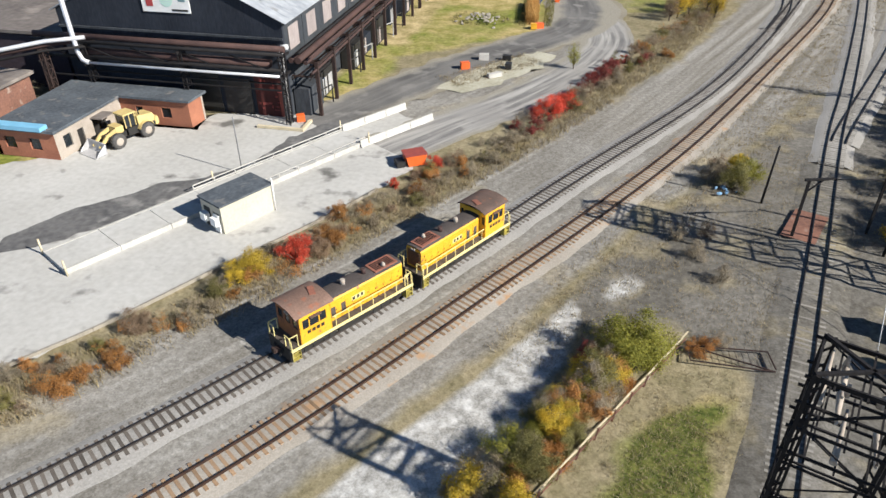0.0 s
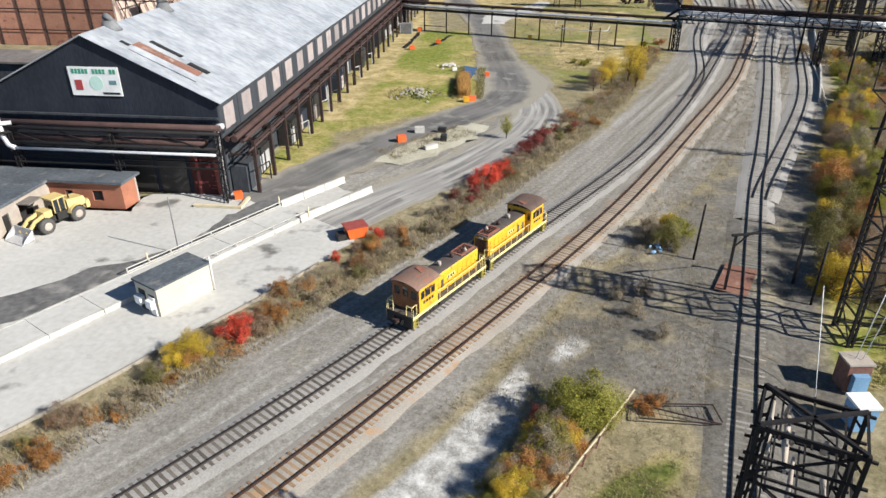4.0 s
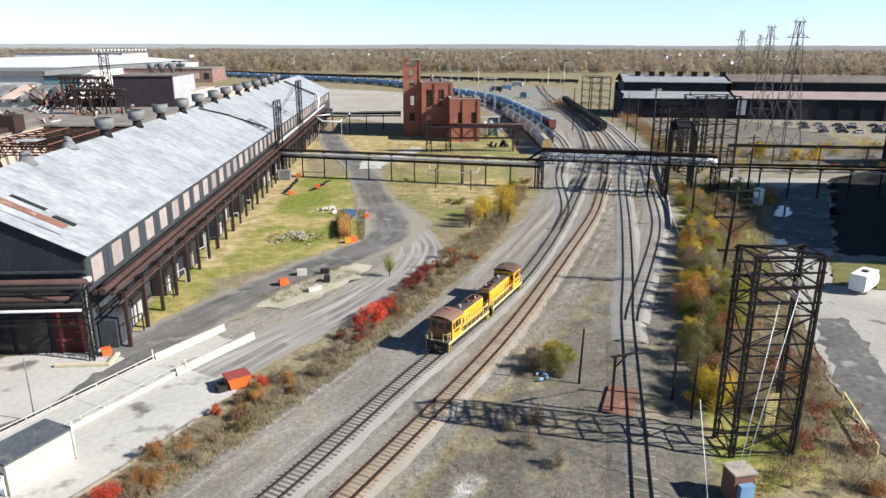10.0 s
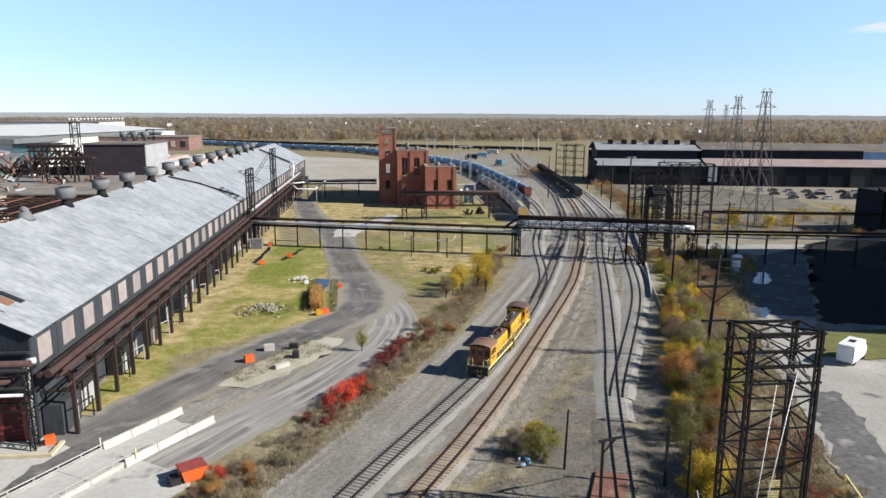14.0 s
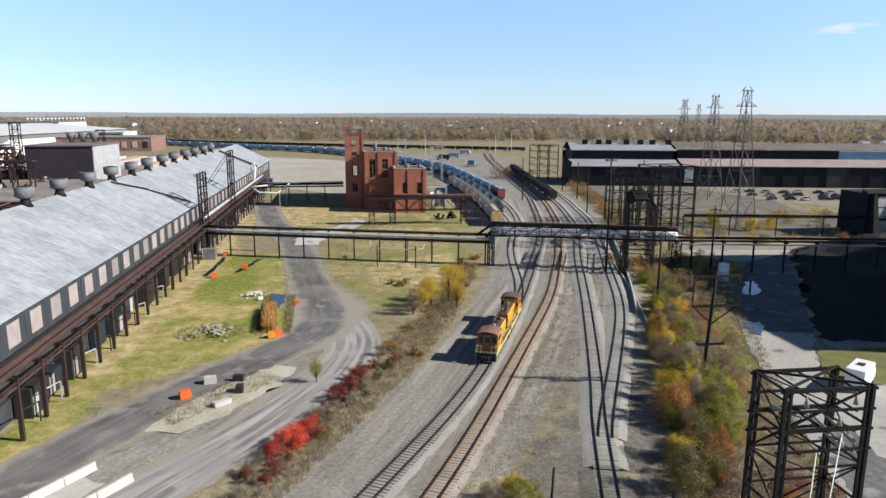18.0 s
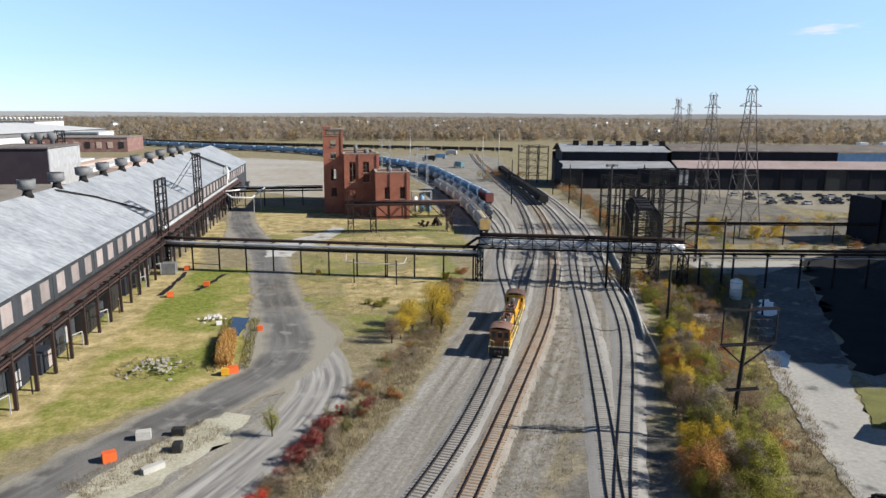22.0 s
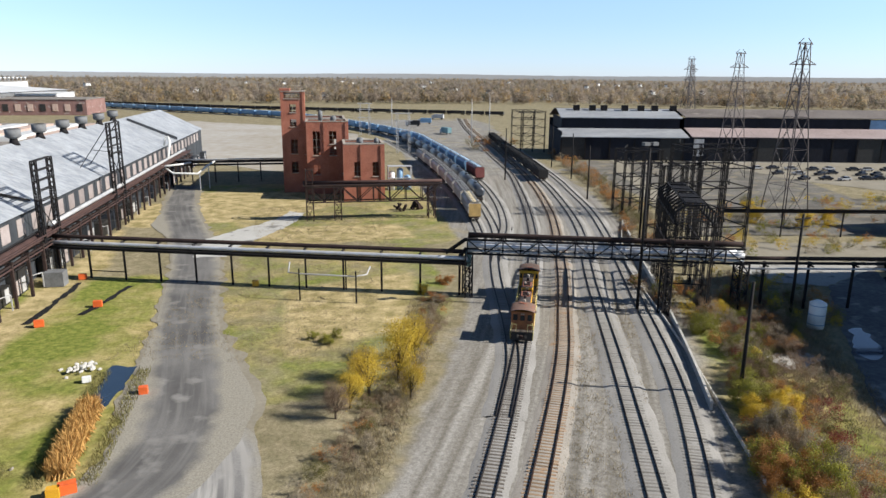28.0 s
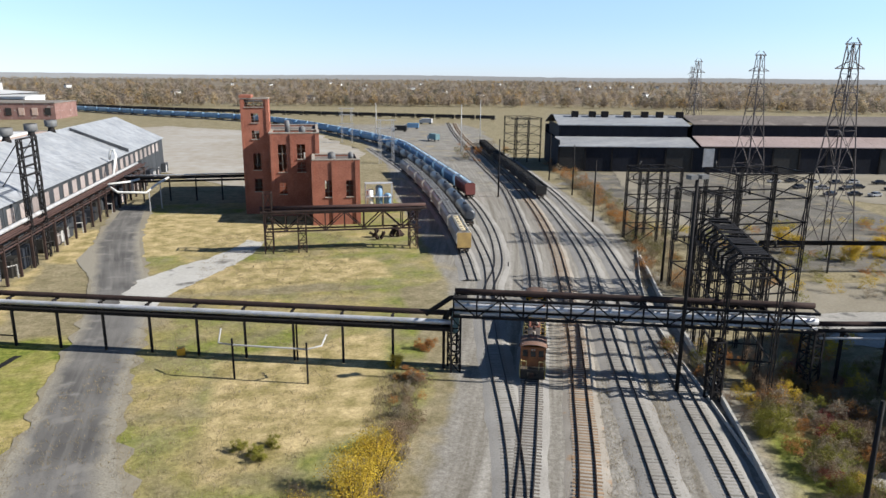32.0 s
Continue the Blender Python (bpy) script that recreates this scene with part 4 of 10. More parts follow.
def build_shop():
    shop = thing("steelworks_shop", WX, WY0, 0, 0, "long dark steel-clad mill building with pale grey sheet roof", "factory building")
    add = under(shop)
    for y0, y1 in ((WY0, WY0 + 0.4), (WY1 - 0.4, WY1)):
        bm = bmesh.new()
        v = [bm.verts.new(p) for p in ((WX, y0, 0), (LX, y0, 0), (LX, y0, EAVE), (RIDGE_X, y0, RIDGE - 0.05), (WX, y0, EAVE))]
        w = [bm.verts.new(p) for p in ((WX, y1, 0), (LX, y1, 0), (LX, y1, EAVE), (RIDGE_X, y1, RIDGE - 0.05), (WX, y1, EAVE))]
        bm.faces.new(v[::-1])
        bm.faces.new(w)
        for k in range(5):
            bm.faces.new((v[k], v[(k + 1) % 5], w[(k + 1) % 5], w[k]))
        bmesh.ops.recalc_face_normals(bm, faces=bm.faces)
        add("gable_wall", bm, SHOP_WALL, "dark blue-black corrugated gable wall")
    # cladding ribs and girts of the gable
    bm = bmesh.new()
    for k in range(1, 60):
        x = WX - k * 0.52
        if x < LX + 0.3:
            break
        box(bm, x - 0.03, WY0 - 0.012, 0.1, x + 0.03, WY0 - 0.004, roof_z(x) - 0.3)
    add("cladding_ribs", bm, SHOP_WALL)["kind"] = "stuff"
    add("ledge", bbox(LX, WY0 - 0.35, 9.75, WX + 0.05, WY0 - 0.07, 10.0), SHOP_SIDE)
    # side walls in bays, with the column line between them
    n, bay = 48, (WY1 - WY0 - 0.8) / 48
    for k in range(n):
        y = WY0 + 0.4 + k * bay
        add("wall_panel", bbox(WX - 0.35, y + 0.004, 0, WX + (0.0 if k % 3 else -0.06), y + bay - 0.004, EAVE - 0.02), SHOP_SIDE)
        if not (k == n - 1):
            w = add("window", bbox(WX - 0.02, y + 1.3, 8.0, WX + 0.05, y + 4.3, 10.8), OLD_WINDOW, "dusty pinkish boarded window")
        # dark lower bay: boarded doors and openings of several kinds
        r = random.Random(k)
        hi = r.uniform(3.2, 4.6)
        m = r.choice((GRIME_BLACK, GRIME_BLACK, SHOP_WALL, WHITE_PIPE, GRIME_BLACK))
        add("bay_door", bbox(WX + 0.01, y + 1.2, 0.0, WX + 0.12, y + 1.2 + r.uniform(1.6, 3.8), hi if m is not WHITE_PIPE else 2.4), m)
        # skirt boxes added before the wall to darken its lower zone
        if k % 4 != 2:
            deep, top = r.uniform(0.9, 2.2), r.uniform(2.6, 4.4)
            lean = add("lean_to", bbox(WX + 0.14, y + 0.5, -0.05, WX + deep, y + bay - 0.9, top), r.choice((SHOP_WALL, SHOP_SIDE, GRIME_BLACK)))
            for d0 in (0.9, 2.9):
                if r.random() < 0.6:
                    part("hatch", bbox(WX + deep + 0.004, y + d0, 0.2, WX + deep + 0.06, y + d0 + 1.4, min(top - 0.3, 2.5)), r.choice((WHITE_PIPE, OLD_WINDOW, GRIME_BLACK)), lean)
    add("side_wall", bbox(LX, WY0 + 0.4, 0, LX + 0.35, WY1 - 0.4, EAVE), SHOP_SIDE)
    # roof sheets, course by course, each a little off its neighbours
    rnd = random.Random(3)
    rows, cols = 6, 49
    ex = WX + 0.6
    run, fall = (ex - RIDGE_X) / rows, (roof_z(ex) - RIDGE) / rows
    long = (WY1 - WY0 + 0.8) / cols
    bm = bmesh.new()
    hexa(bm, [(0, 0, -0.06), (run * 1.03, 0, fall * 1.03 - 0.06), (run * 1.03, long - 0.02, fall * 1.03 - 0.06), (0, long - 0.02, -0.06), (0, 0, 0), (run * 1.03, 0, fall * 1.03), (run * 1.03, long - 0.02, fall * 1.03), (0, long - 0.02, 0)])
    for k in (1, 2):
        y = long * k / 3
        hexa(bm, [(0, y - 0.02, 0), (run, y - 0.02, fall), (run, y + 0.02, fall), (0, y + 0.02, 0), (0, y - 0.02, 0.015), (run, y - 0.02, fall + 0.015), (run, y + 0.02, fall + 0.015), (0, y + 0.02, 0.015)])
    first = None
    for i in range(rows):
        for j in range(cols):
            if first is None:
                first = add("roof_sheet", bm, SHEET_ROOF)
                o = first
            else:
                o = new("roof_sheet", first.data)
                o.parent, o.matrix_parent_inverse = shop, first.matrix_parent_inverse
            o.location = (RIDGE_X + run * i, WY0 - 0.4 + long * j, RIDGE + fall * i + 0.16 - 0.012 * i + rnd.uniform(-0.015, 0.015))
    bm = bmesh.new()
    hexa(bm, [(RIDGE_X, WY0 - 0.4, RIDGE), (LX - 0.6, WY0 - 0.4, roof_z(LX - 0.6)), (LX - 0.6, WY1 + 0.4, roof_z(LX - 0.6)), (RIDGE_X, WY1 + 0.4, RIDGE),
              (RIDGE_X, WY0 - 0.4, RIDGE + 0.16), (LX - 0.6, WY0 - 0.4, roof_z(LX - 0.6) + 0.16), (LX - 0.6, WY1 + 0.4, roof_z(LX - 0.6) + 0.16), (RIDGE_X, WY1 + 0.4, RIDGE + 0.16)])
    bmesh.ops.recalc_face_normals(bm, faces=bm.faces)
    add("far_roof_slope", bm, SHOP_ROOF, "patchy pale grey sheet metal roof")

    def on_roof(name, x0, x1, y0, y1, m, up, label=""):
        bm = bmesh.new()
        z0, z1 = roof_z(x0) + up, roof_z(x1) + up
        hexa(bm, [(x0, y0, z0), (x1, y0, z1), (x1, y1, z1), (x0, y1, z0), (x0, y0, z0 + 0.05), (x1, y0, z1 + 0.05), (x1, y1, z1 + 0.05), (x0, y1, z0 + 0.05)])
        add(name, bm, m, label)

    on_roof("roof_patch", -58.5, -51.0, 92.6, 94.2, RUST_SHEET, 0.21, "rusty bare roof strip")
    on_roof("roof_patch", -58.2, -50.5, 91.0, 92.55, SHEET_ROOF, 0.22)
    on_roof("roof_gap", -58.0, -54.2, 95.6, 96.4, GRIME_BLACK, 0.2, "black gap of missing sheets")
    on_roof("roof_gap", -53.0, -50.6, 94.6, 95.5, GRIME_BLACK, 0.2, "black gap of missing sheets")
    on_roof("roof_gap", -59.6, -58.6, 91.8, 92.4, GRIME_BLACK, 0.2, "black gap of missing sheets")
    bm = bmesh.new()
    box(bm, LX, WY0 + 0.4, EAVE - 0.35, WX - 0.35, WY1 - 0.4, EAVE - 0.1)
    add("attic_floor", bm, GRIME_BLACK)
    # a step in the roof and a raised strip, walkway trestles
    bm = bmesh.new()
    beam(bm, (-56.5, 198, roof_z(-56.5) + 0.3), (-48, 204, roof_z(-48) + 0.5), 0.9, 0.3)
    beam(bm, (-61.5, 190, roof_z(-61.5) + 0.35), (-56.5, 198, roof_z(-56.5) + 0.35), 0.9, 0.3)
    add("roof_walkway", bm, BLACK_STEEL, "dark steel walkway lying on the roof")
    add("end_roof_step", (lambda b: (hexa(b, [(-61, 318, roof_z(-61) + 0.2), (-47, 322, EAVE + 0.1), (-47, 323, EAVE + 0.1), (-61, 319, roof_z(-61) + 0.2), (-61, 318, roof_z(-61) + 0.9), (-47, 322, EAVE + 0.9), (-47, 323, EAVE + 0.9), (-61, 319, roof_z(-61) + 0.9)]), b)[1])(bmesh.new()), SHOP_SIDE)
    # the company board
    board = add("sign_board", bbox(-65.1, WY0 - 0.16, 12.25, -58.8, WY0 - 0.07, 15.65), WHITE_PAINT, "white painted company board with green lettering bars")
    for k in range(13):
        if k not in (5, 10):
            part("lettering", bbox(-64.65 + 0.43 * k, WY0 - 0.19, 14.85, -64.34 + 0.43 * k, WY0 - 0.164, 15.4), GREEN_PAINT, board)
    bm = bmesh.new()
    tube(bm, [(-61.8, WY0 - 0.165, 13.75), (-61.8, WY0 - 0.19, 13.75)], 0.85, 20)
    part("emblem", bm, PALE_GREEN, board)
    bm = bmesh.new()
    box(bm, -64.5, WY0 - 0.2, 12.9, -63.6, WY0 - 0.164, 14.1)
    part("emblem", bm, RED_PAINT, board)
    bm = bmesh.new()
    box(bm, -61.2, WY0 - 0.2, 12.45, -59.1, WY0 - 0.164, 12.68)
    part("lettering", bm, GRIME_BLACK, board)
    part("emblem", bbox(-60.2, WY0 - 0.19, 13.6, -59.3, WY0 - 0.164, 14.1), TEAL_PAINT, board)
    # front openings at the foot of the gable
    for x0, x1, h, m in ((-52.0, -48.4, 5.2, DARK_RED), (-56.2, -52.6, 4.6, GRIME_BLACK), (-60.4, -56.8, 5.0, GRIME_BLACK)):
        add("gable_door", bbox(x0, WY0 - 0.2, 0, x1, WY0 - 0.064, h), m)
    bm = bmesh.new()
    rr = random.Random(5)
    for k in range(16):
        x, z = rr.uniform(-51.8, -48.9), rr.uniform(0.6, 4.6)
        box(bm, x, WY0 - 0.24, z, x + rr.uniform(0.2, 0.7), WY0 - 0.204, z + rr.uniform(0.06, 0.35))
    add("painted_scrawl", bm, FADED_RED)


def build_vents():
    """Round ventilators on the roof ridge; the first three have lost their drums."""
    v = thing("roof_ventilator", RIDGE_X, 135.8, RIDGE, 0, "grey steel drum ventilator on the roof ridge", "roof vent", "ridge ventilators")
    bm = bmesh.new()
    tube(bm, [(0, 0, -0.3), (0, 0, 0.5), (0, 0, 1.3)], [1.15, 0.8, 0.7], 14)
    part("neck", bm, BLACK_STEEL, v)
    bm = bmesh.new()
    tube(bm, [(0, 0, 1.1), (0, 0, 1.45), (0, 0, 3.0), (0, 0, 3.05)], [0.9, 1.5, 1.55, 1.42], 20)
    part("drum", bm, VENT_GREY, v)
    bm = bmesh.new()
    for z in (1.5, 2.95):
        tube(bm, [(0, 0, z), (0, 0, z + 0.08)], 1.58, 20)
    part("hoop", bm, VENT_GREY, v)
    bm = bmesh.new()
    tube(bm, [(0, 0, 3.05), (0, 0, 3.12)], [1.15, 1.05], 16)
    part("cap", bm, BLACK_STEEL, v)
    for k in range(1, 13):
        copy_thing(v, pose(RIDGE_X + 0.2 * (k % 2), 135.8 + 14.4 * k, RIDGE, 0, 0, 17 * k))
    w = thing("roof_ventilator", RIDGE_X, 121.9, RIDGE, 0, "low broken ventilator base on the roof ridge", "roof vent", "ridge ventilators")
    bm = bmesh.new()
    tube(bm, [(0, 0, -0.3), (0, 0, 0.2), (0, 0, 0.9)], [1.4, 1.0, 0.75], 14)
    part("base", bm, VENT_GREY, w)
    bm = bmesh.new()
    tube(bm, [(-0.2, 0, 0.85), (0.1, 0.1, 1.2), (0.3, 0.1, 1.35)], [0.7, 0.75, 0.4], 10)
    part("torn_hood", bm, VENT_GREY, w)
    for y, turn in ((108.9, 130), (95.0, 40)):
        copy_thing(w, pose(RIDGE_X + 0.2, y, RIDGE - 0.2, 0, 0, turn))


def lattice_column(bm, x, y, z0, z1, w, d, t=0.14, n=None, faces=4):
    """Four corner posts with rungs and zigzag braces."""
    c = [(x - w / 2, y - d / 2), (x + w / 2, y - d / 2), (x + w / 2, y + d / 2), (x - w / 2, y + d / 2)]
    n = n or max(2, int((z1 - z0) / max(w, d, 0.8)))
    for p in c:
        beam(bm, (*p, z0), (*p, z1), t)
    for i in range(n):
        a, b = z0 + (z1 - z0) * i / n, z0 + (z1 - z0) * (i + 1) / n
        for k in range(faces):
            p, q = c[k], c[(k + 1) % 4]
            beam(bm, (*p, b), (*q, b), t * 0.7)
            beam(bm, (*p, a) if (i + k) % 2 else (*q, a), (*q, b) if (i + k) % 2 else (*p, b), t * 0.55)


def build_pipe_racks():
    rack = thing("pipe_rack", -45, 89, 0, 0, "rusty pipes on dark steel bents along the mill wall", "pipe rack")
    add = under(rack)
    for x, z, r, m in ((-46.6, 7.45, 0.32, RUST_PIPE), (-45.7, 7.5, 0.42, RUST_PIPE), (-44.75, 7.3, 0.28, RUST_PIPE), (-44.2, 7.9, 0.16, RUST_PIPE), (-44.1, 6.0, 0.15, RUST_PIPE), (-45.6, 8.35, 0.17, BLACK_STEEL), (-44.45, 5.2, 0.1, BLACK_STEEL)):
        bm = bmesh.new()
        tube(bm, [(x, y, z + 0.05 * math.sin(y)) for y in np.linspace(88.5, 330, 40)], r, 9)
        add("pipe", bm, m)
    bm = bmesh.new()
    tube(bm, [(-44.9, y, 8.75) for y in np.linspace(203, 322, 12)], 0.4, 10)
    add("pipe", bm, WHITE_PIPE, "pale jacketed pipe")
    k = 0
    for y in np.arange(90.2, 330, 5.9):
        for name, segs in (("post", (((-44.1, y, -0.1), (-44.1, y, 7.0), 0.42),)), ("bracket", (((-47.5, y, 6.85), (-43.8, y, 6.85), 0.3), ((-47.4, y, 4.6), (-44.1, y, 6.8), 0.16))),
                           ("lower_bracket", (((-47.4, y, 5.0), (-43.9, y, 5.0), 0.18),)), ("stringer", (((-44.1, y, 6.5), (-44.1, y + 5.9, 6.5), 0.22),))):
            bm = bmesh.new()
            for p, q, w in segs:
                beam(bm, p, q, w)
            add(name, bm, RUST_DARK)
        bm = bmesh.new()
        if k % 3 != 1:
            beam(bm, (-44.1, y + 0.3, 3.2), (-44.0, y + 4.2, 2.6), 0.12)
            beam(bm, (-44.0, y + 4.2, 2.6), (-44.0, y + 4.2, 0.2), 0.14)
            add("drop_pipe", bm, WHITE_PIPE if k % 2 else GRIME_BLACK)
        else:
            bm.free()
        k += 1
    front = thing("gable_pipe_rack", -48, 87, 0, 0, "stacked rusty pipes on dark steel frames before the gable", "pipe rack")
    add = under(front)
    for z, r, y, x0, x1, m in ((9.3, 0.36, 87.0, -46.6, -80, RUST_PIPE), (8.8, 0.2, 86.4, -46.6, -80, BLACK_STEEL), (7.5, 0.45, 87.0, -48.5, -74, RUST_PIPE), (6.9, 0.2, 86.5, -47, -80, BLACK_STEEL), (6.3, 0.17, 86.1, -47.2, -72.5, SILVER_PIPE), (5.2, 0.12, 86.6, -47, -72, BLACK_STEEL)):
        bm = bmesh.new()
        tube(bm, [(x0, y, z), ((x0 + x1) / 2, y, z - 0.05), (x1, y, z)], r, 10)
        add("pipe", bm, m)
    bm = bmesh.new()
    tube(bm, [(-72.5, 86.1, 6.3), (-73.3, 86.1, 6.6), (-73.7, 86.1, 7.6), (-73.9, 86.1, 17)], 0.3, 10)
    add("pipe", bm, SILVER_PIPE, "bright bent riser pipe")
    bm = bmesh.new()
    tube(bm, [(-47.6, 88.1, 0), (-47.6, 88.1, 8.6), (-47.3, 88.1, 9.2), (-46.6, 88.0, 9.3)], 0.33, 12)
    add("pipe", bm, WHITE_PIPE, "pale riser pipe at the corner")
    for x in (-47.0, -60, -73, -79.5):
        bm = bmesh.new()
        lattice_column(bm, x, 86.9, -0.05, 9.0, 0.5, 0.9, 0.11, 9)
        beam(bm, (x, 85.8, 8.35), (x, 88.9, 8.35), 0.24)
        beam(bm, (x, 85.8, 6.05), (x, 88.9, 6.05), 0.24)
        add("bent", bm, BLACK_STEEL)
    left = [(-72.5, 86.6, 9.3), (-76.5, 84.4, 9.2), (-82.5, 79.6, 8.6), (-83.6, 79.0, 9.0), (-84.2, 79.2, 10.5), (-84.6, 79.6, 13.4), (-85.6, 80.4, 13.9), (-86.6, 82.0, 13.6)]
    for dy, dz, r, m in ((0, 0, 0.26, SILVER_PIPE), (0.7, -0.5, 0.3, RUST_PIPE), (-0.5, -1.0, 0.16, BLACK_STEEL)):
        bm = bmesh.new()
        tube(bm, [(x, y + dy, z + dz) for x, y, z in (left if dz == 0 else left[:3])], r, 9)
        add("pipe", bm, m)
    for x, y in ((-77, 84.2), (-82.3, 79.9)):
        bm = bmesh.new()
        lattice_column(bm, x, y, -0.05, 8.2, 0.6, 0.9, 0.12, 7)
        add("bent", bm, RUST_DARK)
    for x in np.arange(-79.5, -48, 6.5):
        bm = bmesh.new()
        beam(bm, (x, 86.5, 8.4), (x + 6.5, 86.5, 6.2), 0.14)
        add("brace", bm, BLACK_STEEL)
        bm = bmesh.new()
        beam(bm, (x, 86.5, 4.4), (x + 6.5, 86.5, 4.4), 0.16)
        add("tie_beam", bm, BLACK_STEEL)
    bm = bmesh.new()
    box(bm, -50.5, 84.9, 0.05, -44.5, 85.3, 0.35)
    box(bm, -44.9, 85.3, 0.05, -44.5, 88.0, 0.35)
    add("timber_kerb", bm, CREAM_PAINT, "cream timber kerb round the riser")


def trestle_mast(x, y, h, w, d, z0=0.0, label="dark lattice steel mast with ladder rungs"):
    g = thing("lattice_mast", x, y, z0, 0, label, "steel mast")
    bm = bmesh.new()
    lattice_column(bm, 0, 0, -0.1, h, w, d, 0.2, 9)
    part("frame", bm, BLACK_STEEL, g)
    bm = bmesh.new()
    beam(bm, (-w / 2 - 0.4, 0, h), (w / 2 + 0.4, 0, h), 0.25)
    part("crossbeam", bm, BLACK_STEEL, g)
    return g


def portal_mast(x, y, h, d, brace):
    """Two lattice legs in line with the wall, tied by rungs at the top, one of them stayed to the roof."""
    g = thing("portal_mast", x, y, 0, 0, "dark steel mast of two lattice legs and rungs", "steel mast")
    for k in (-1, 1):
        bm = bmesh.new()
        lattice_column(bm, 0, k * d / 2, -0.1, h, 0.7, 0.7, 0.16, 14)
        part("leg", bm, BLACK_STEEL, g)
    for z in np.arange(h - 6.6, h + 0.1, 1.65):
        bm = bmesh.new()
        for e in (-0.3, 0.3):
            beam(bm, (e, -d / 2 - 0.5, z), (e, d / 2 + 0.5, z), 0.16)
        part("rung", bm, BLACK_STEEL, g)
    for a, b in ((0, 1), (1, 0)):
        bm = bmesh.new()
        beam(bm, (0, (a - 0.5) * d, h - 13), (0, (b - 0.5) * d, h - 6.8), 0.12)
        part("cross_brace", bm, BLACK_STEEL, g)
    for k in brace:
        bm = bmesh.new()
        beam(bm, (-0.3, k * d / 2, h - 0.6), (-6.5, k * d / 2, roof_z(x - 6.5) + 0.02), 0.14)
        beam(bm, (-0.3, k * d / 2, h - 6), (-3.9, k * d / 2, h - 5.6), 0.1)
        part("stay", bm, BLACK_STEEL, g)
    return g


build_shop()
build_vents()
build_pipe_racks()
portal_mast(-44.5, 201.5, 20.0, 6.6, ())
portal_mast(-44.4, 242.5, 23.1, 7.0, (-1, 1))


# ---- roofs and mills behind the shop ----
def build_back_mills():
    g = thing("flat_roof_mill", -100, 190, 0, 0, "low mill with a wide dusty flat roof", "factory building")
    add = under(g)
    for k in range(9):
        x = -162 + 6 * k
        add("wall_panel", bbox(x, 172, 0, x + 5.9, 172.5, 13.0), RUST_PANEL, "rusty ribbed sheet panel")
        add("wall_rib", bbox(x - 0.1, 171.7, 0, x + 0.12, 171.98, 13.2), RUST_DARK)
    for z in (3.5, 8.3, 12.8):
        add("wall_rail", bbox(-162, 171.62, z, -108, 171.68, z + 0.25), RUST_DARK)
    add("side_wall", bbox(-108, 172.0, 0, -107.6, 206, 13.0), PALE_RUST, "pale peeling side sheets")
    bm = bmesh.new()
    for y0, y1 in ((172.4, 179), (179.2, 186)):
        beam(bm, (-107.5, y0, 1), (-107.5, y1, 12.6), 0.14)
        beam(bm, (-107.5, y1, 1), (-107.5, y0, 12.6), 0.14)
    add("wall_brace", bm, RUST_DARK)
    add("wall", bbox(-140, 206.1, 0, -79, 261.4, 12.4), RUST_SHEET, "rusty sheet wall")
    add("roof", bbox(-163, 171.2, 13.0, -107.4, 206, 13.4), DUSTY_ROOF, "dusty grey-brown flat roof")
    add("roof", bbox(-163, 206.02, 12.9, -78.6, 261.8, 13.3), DUSTY_ROOF, "dusty grey-brown flat roof")
    add("pit_floor", bbox(-107.5, 150, 3.6, -78.8, 206, 4.0), GRIME_BLACK)
    # bare roof trusses over the stripped bay
    for k in range(9):
        y = 172 + 4.1 * k
        bm = bmesh.new()
        beam(bm, (-107, y, 12.6), (-79, y, 12.2), 0.3)
        beam(bm, (-107, y, 10.6), (-79, y, 10.2), 0.22)
        for q in range(8):
            x = -107 + 3.5 * q
            beam(bm, (x, y, 10.6), (x + 1.75, y, 12.4), 0.16)
            beam(bm, (x + 1.75, y, 12.4), (x + 3.5, y, 10.4), 0.16)
        add("roof_truss", bm, RUST_DARK, "bare rusty roof truss")
        bm = bmesh.new()
        beam(bm, (-93, y, 4), (-93, y, 10.4), 0.4)
        add("column", bm, RUST_DARK)
    for q in range(6):
        bm = bmesh.new()
        beam(bm, (-106 + 5.2 * q, 172, 12.75), (-106 + 5.2 * q, 205.8, 12.75), 0.2)
        add("purlin", bm, RUST_SHEET if q % 2 else RUST_DARK)
    add("roof_box", bbox(-112, 190, 13.42, -106.5, 195, 17.4), RUST_DARK, "dark brown roof housing")
    add("roof_box", bbox(-115, 184, 13.42, -108, 190, 14.6), RUST_DARK)
    add("roof_sheet", bbox(-100, 176, 12.9, -95, 181, 13.0), WHITE_PIPE)
    g = thing("blue_grey_shed", -100, 118, 0, 0, "low blue-grey ribbed sheet shed behind the gable", "shed")
    add = under(g)
    for k in range(6):
        add("wall_panel", bbox(-117 + 6 * k, 118, 0, -111.1 + 6 * k, 126, 8.6), SHOP_SIDE)
        add("wall_rib", bbox(-117.15 + 6 * k, 117.7, 0, -116.9 + 6 * k, 117.98, 8.7), SHOP_WALL)
    add("roof", bbox(-117.5, 117.4, 8.7, -80.5, 126.5, 9.0), TAR_ROOF)
    g = thing("dark_mill_block", -90, 250, 0, 0, "dark plum sheet clad block above the mill roofs", "factory building")
    add = under(g)
    add("wall", bbox(-110, 262.2, 0, -90, 288, 23.6), PLUM_SHEET)
    add("side_panel", bbox(-89.96, 262.4, 12, -89.7, 287.8, 23.4), WHITE_PIPE, "pale grey side cladding")
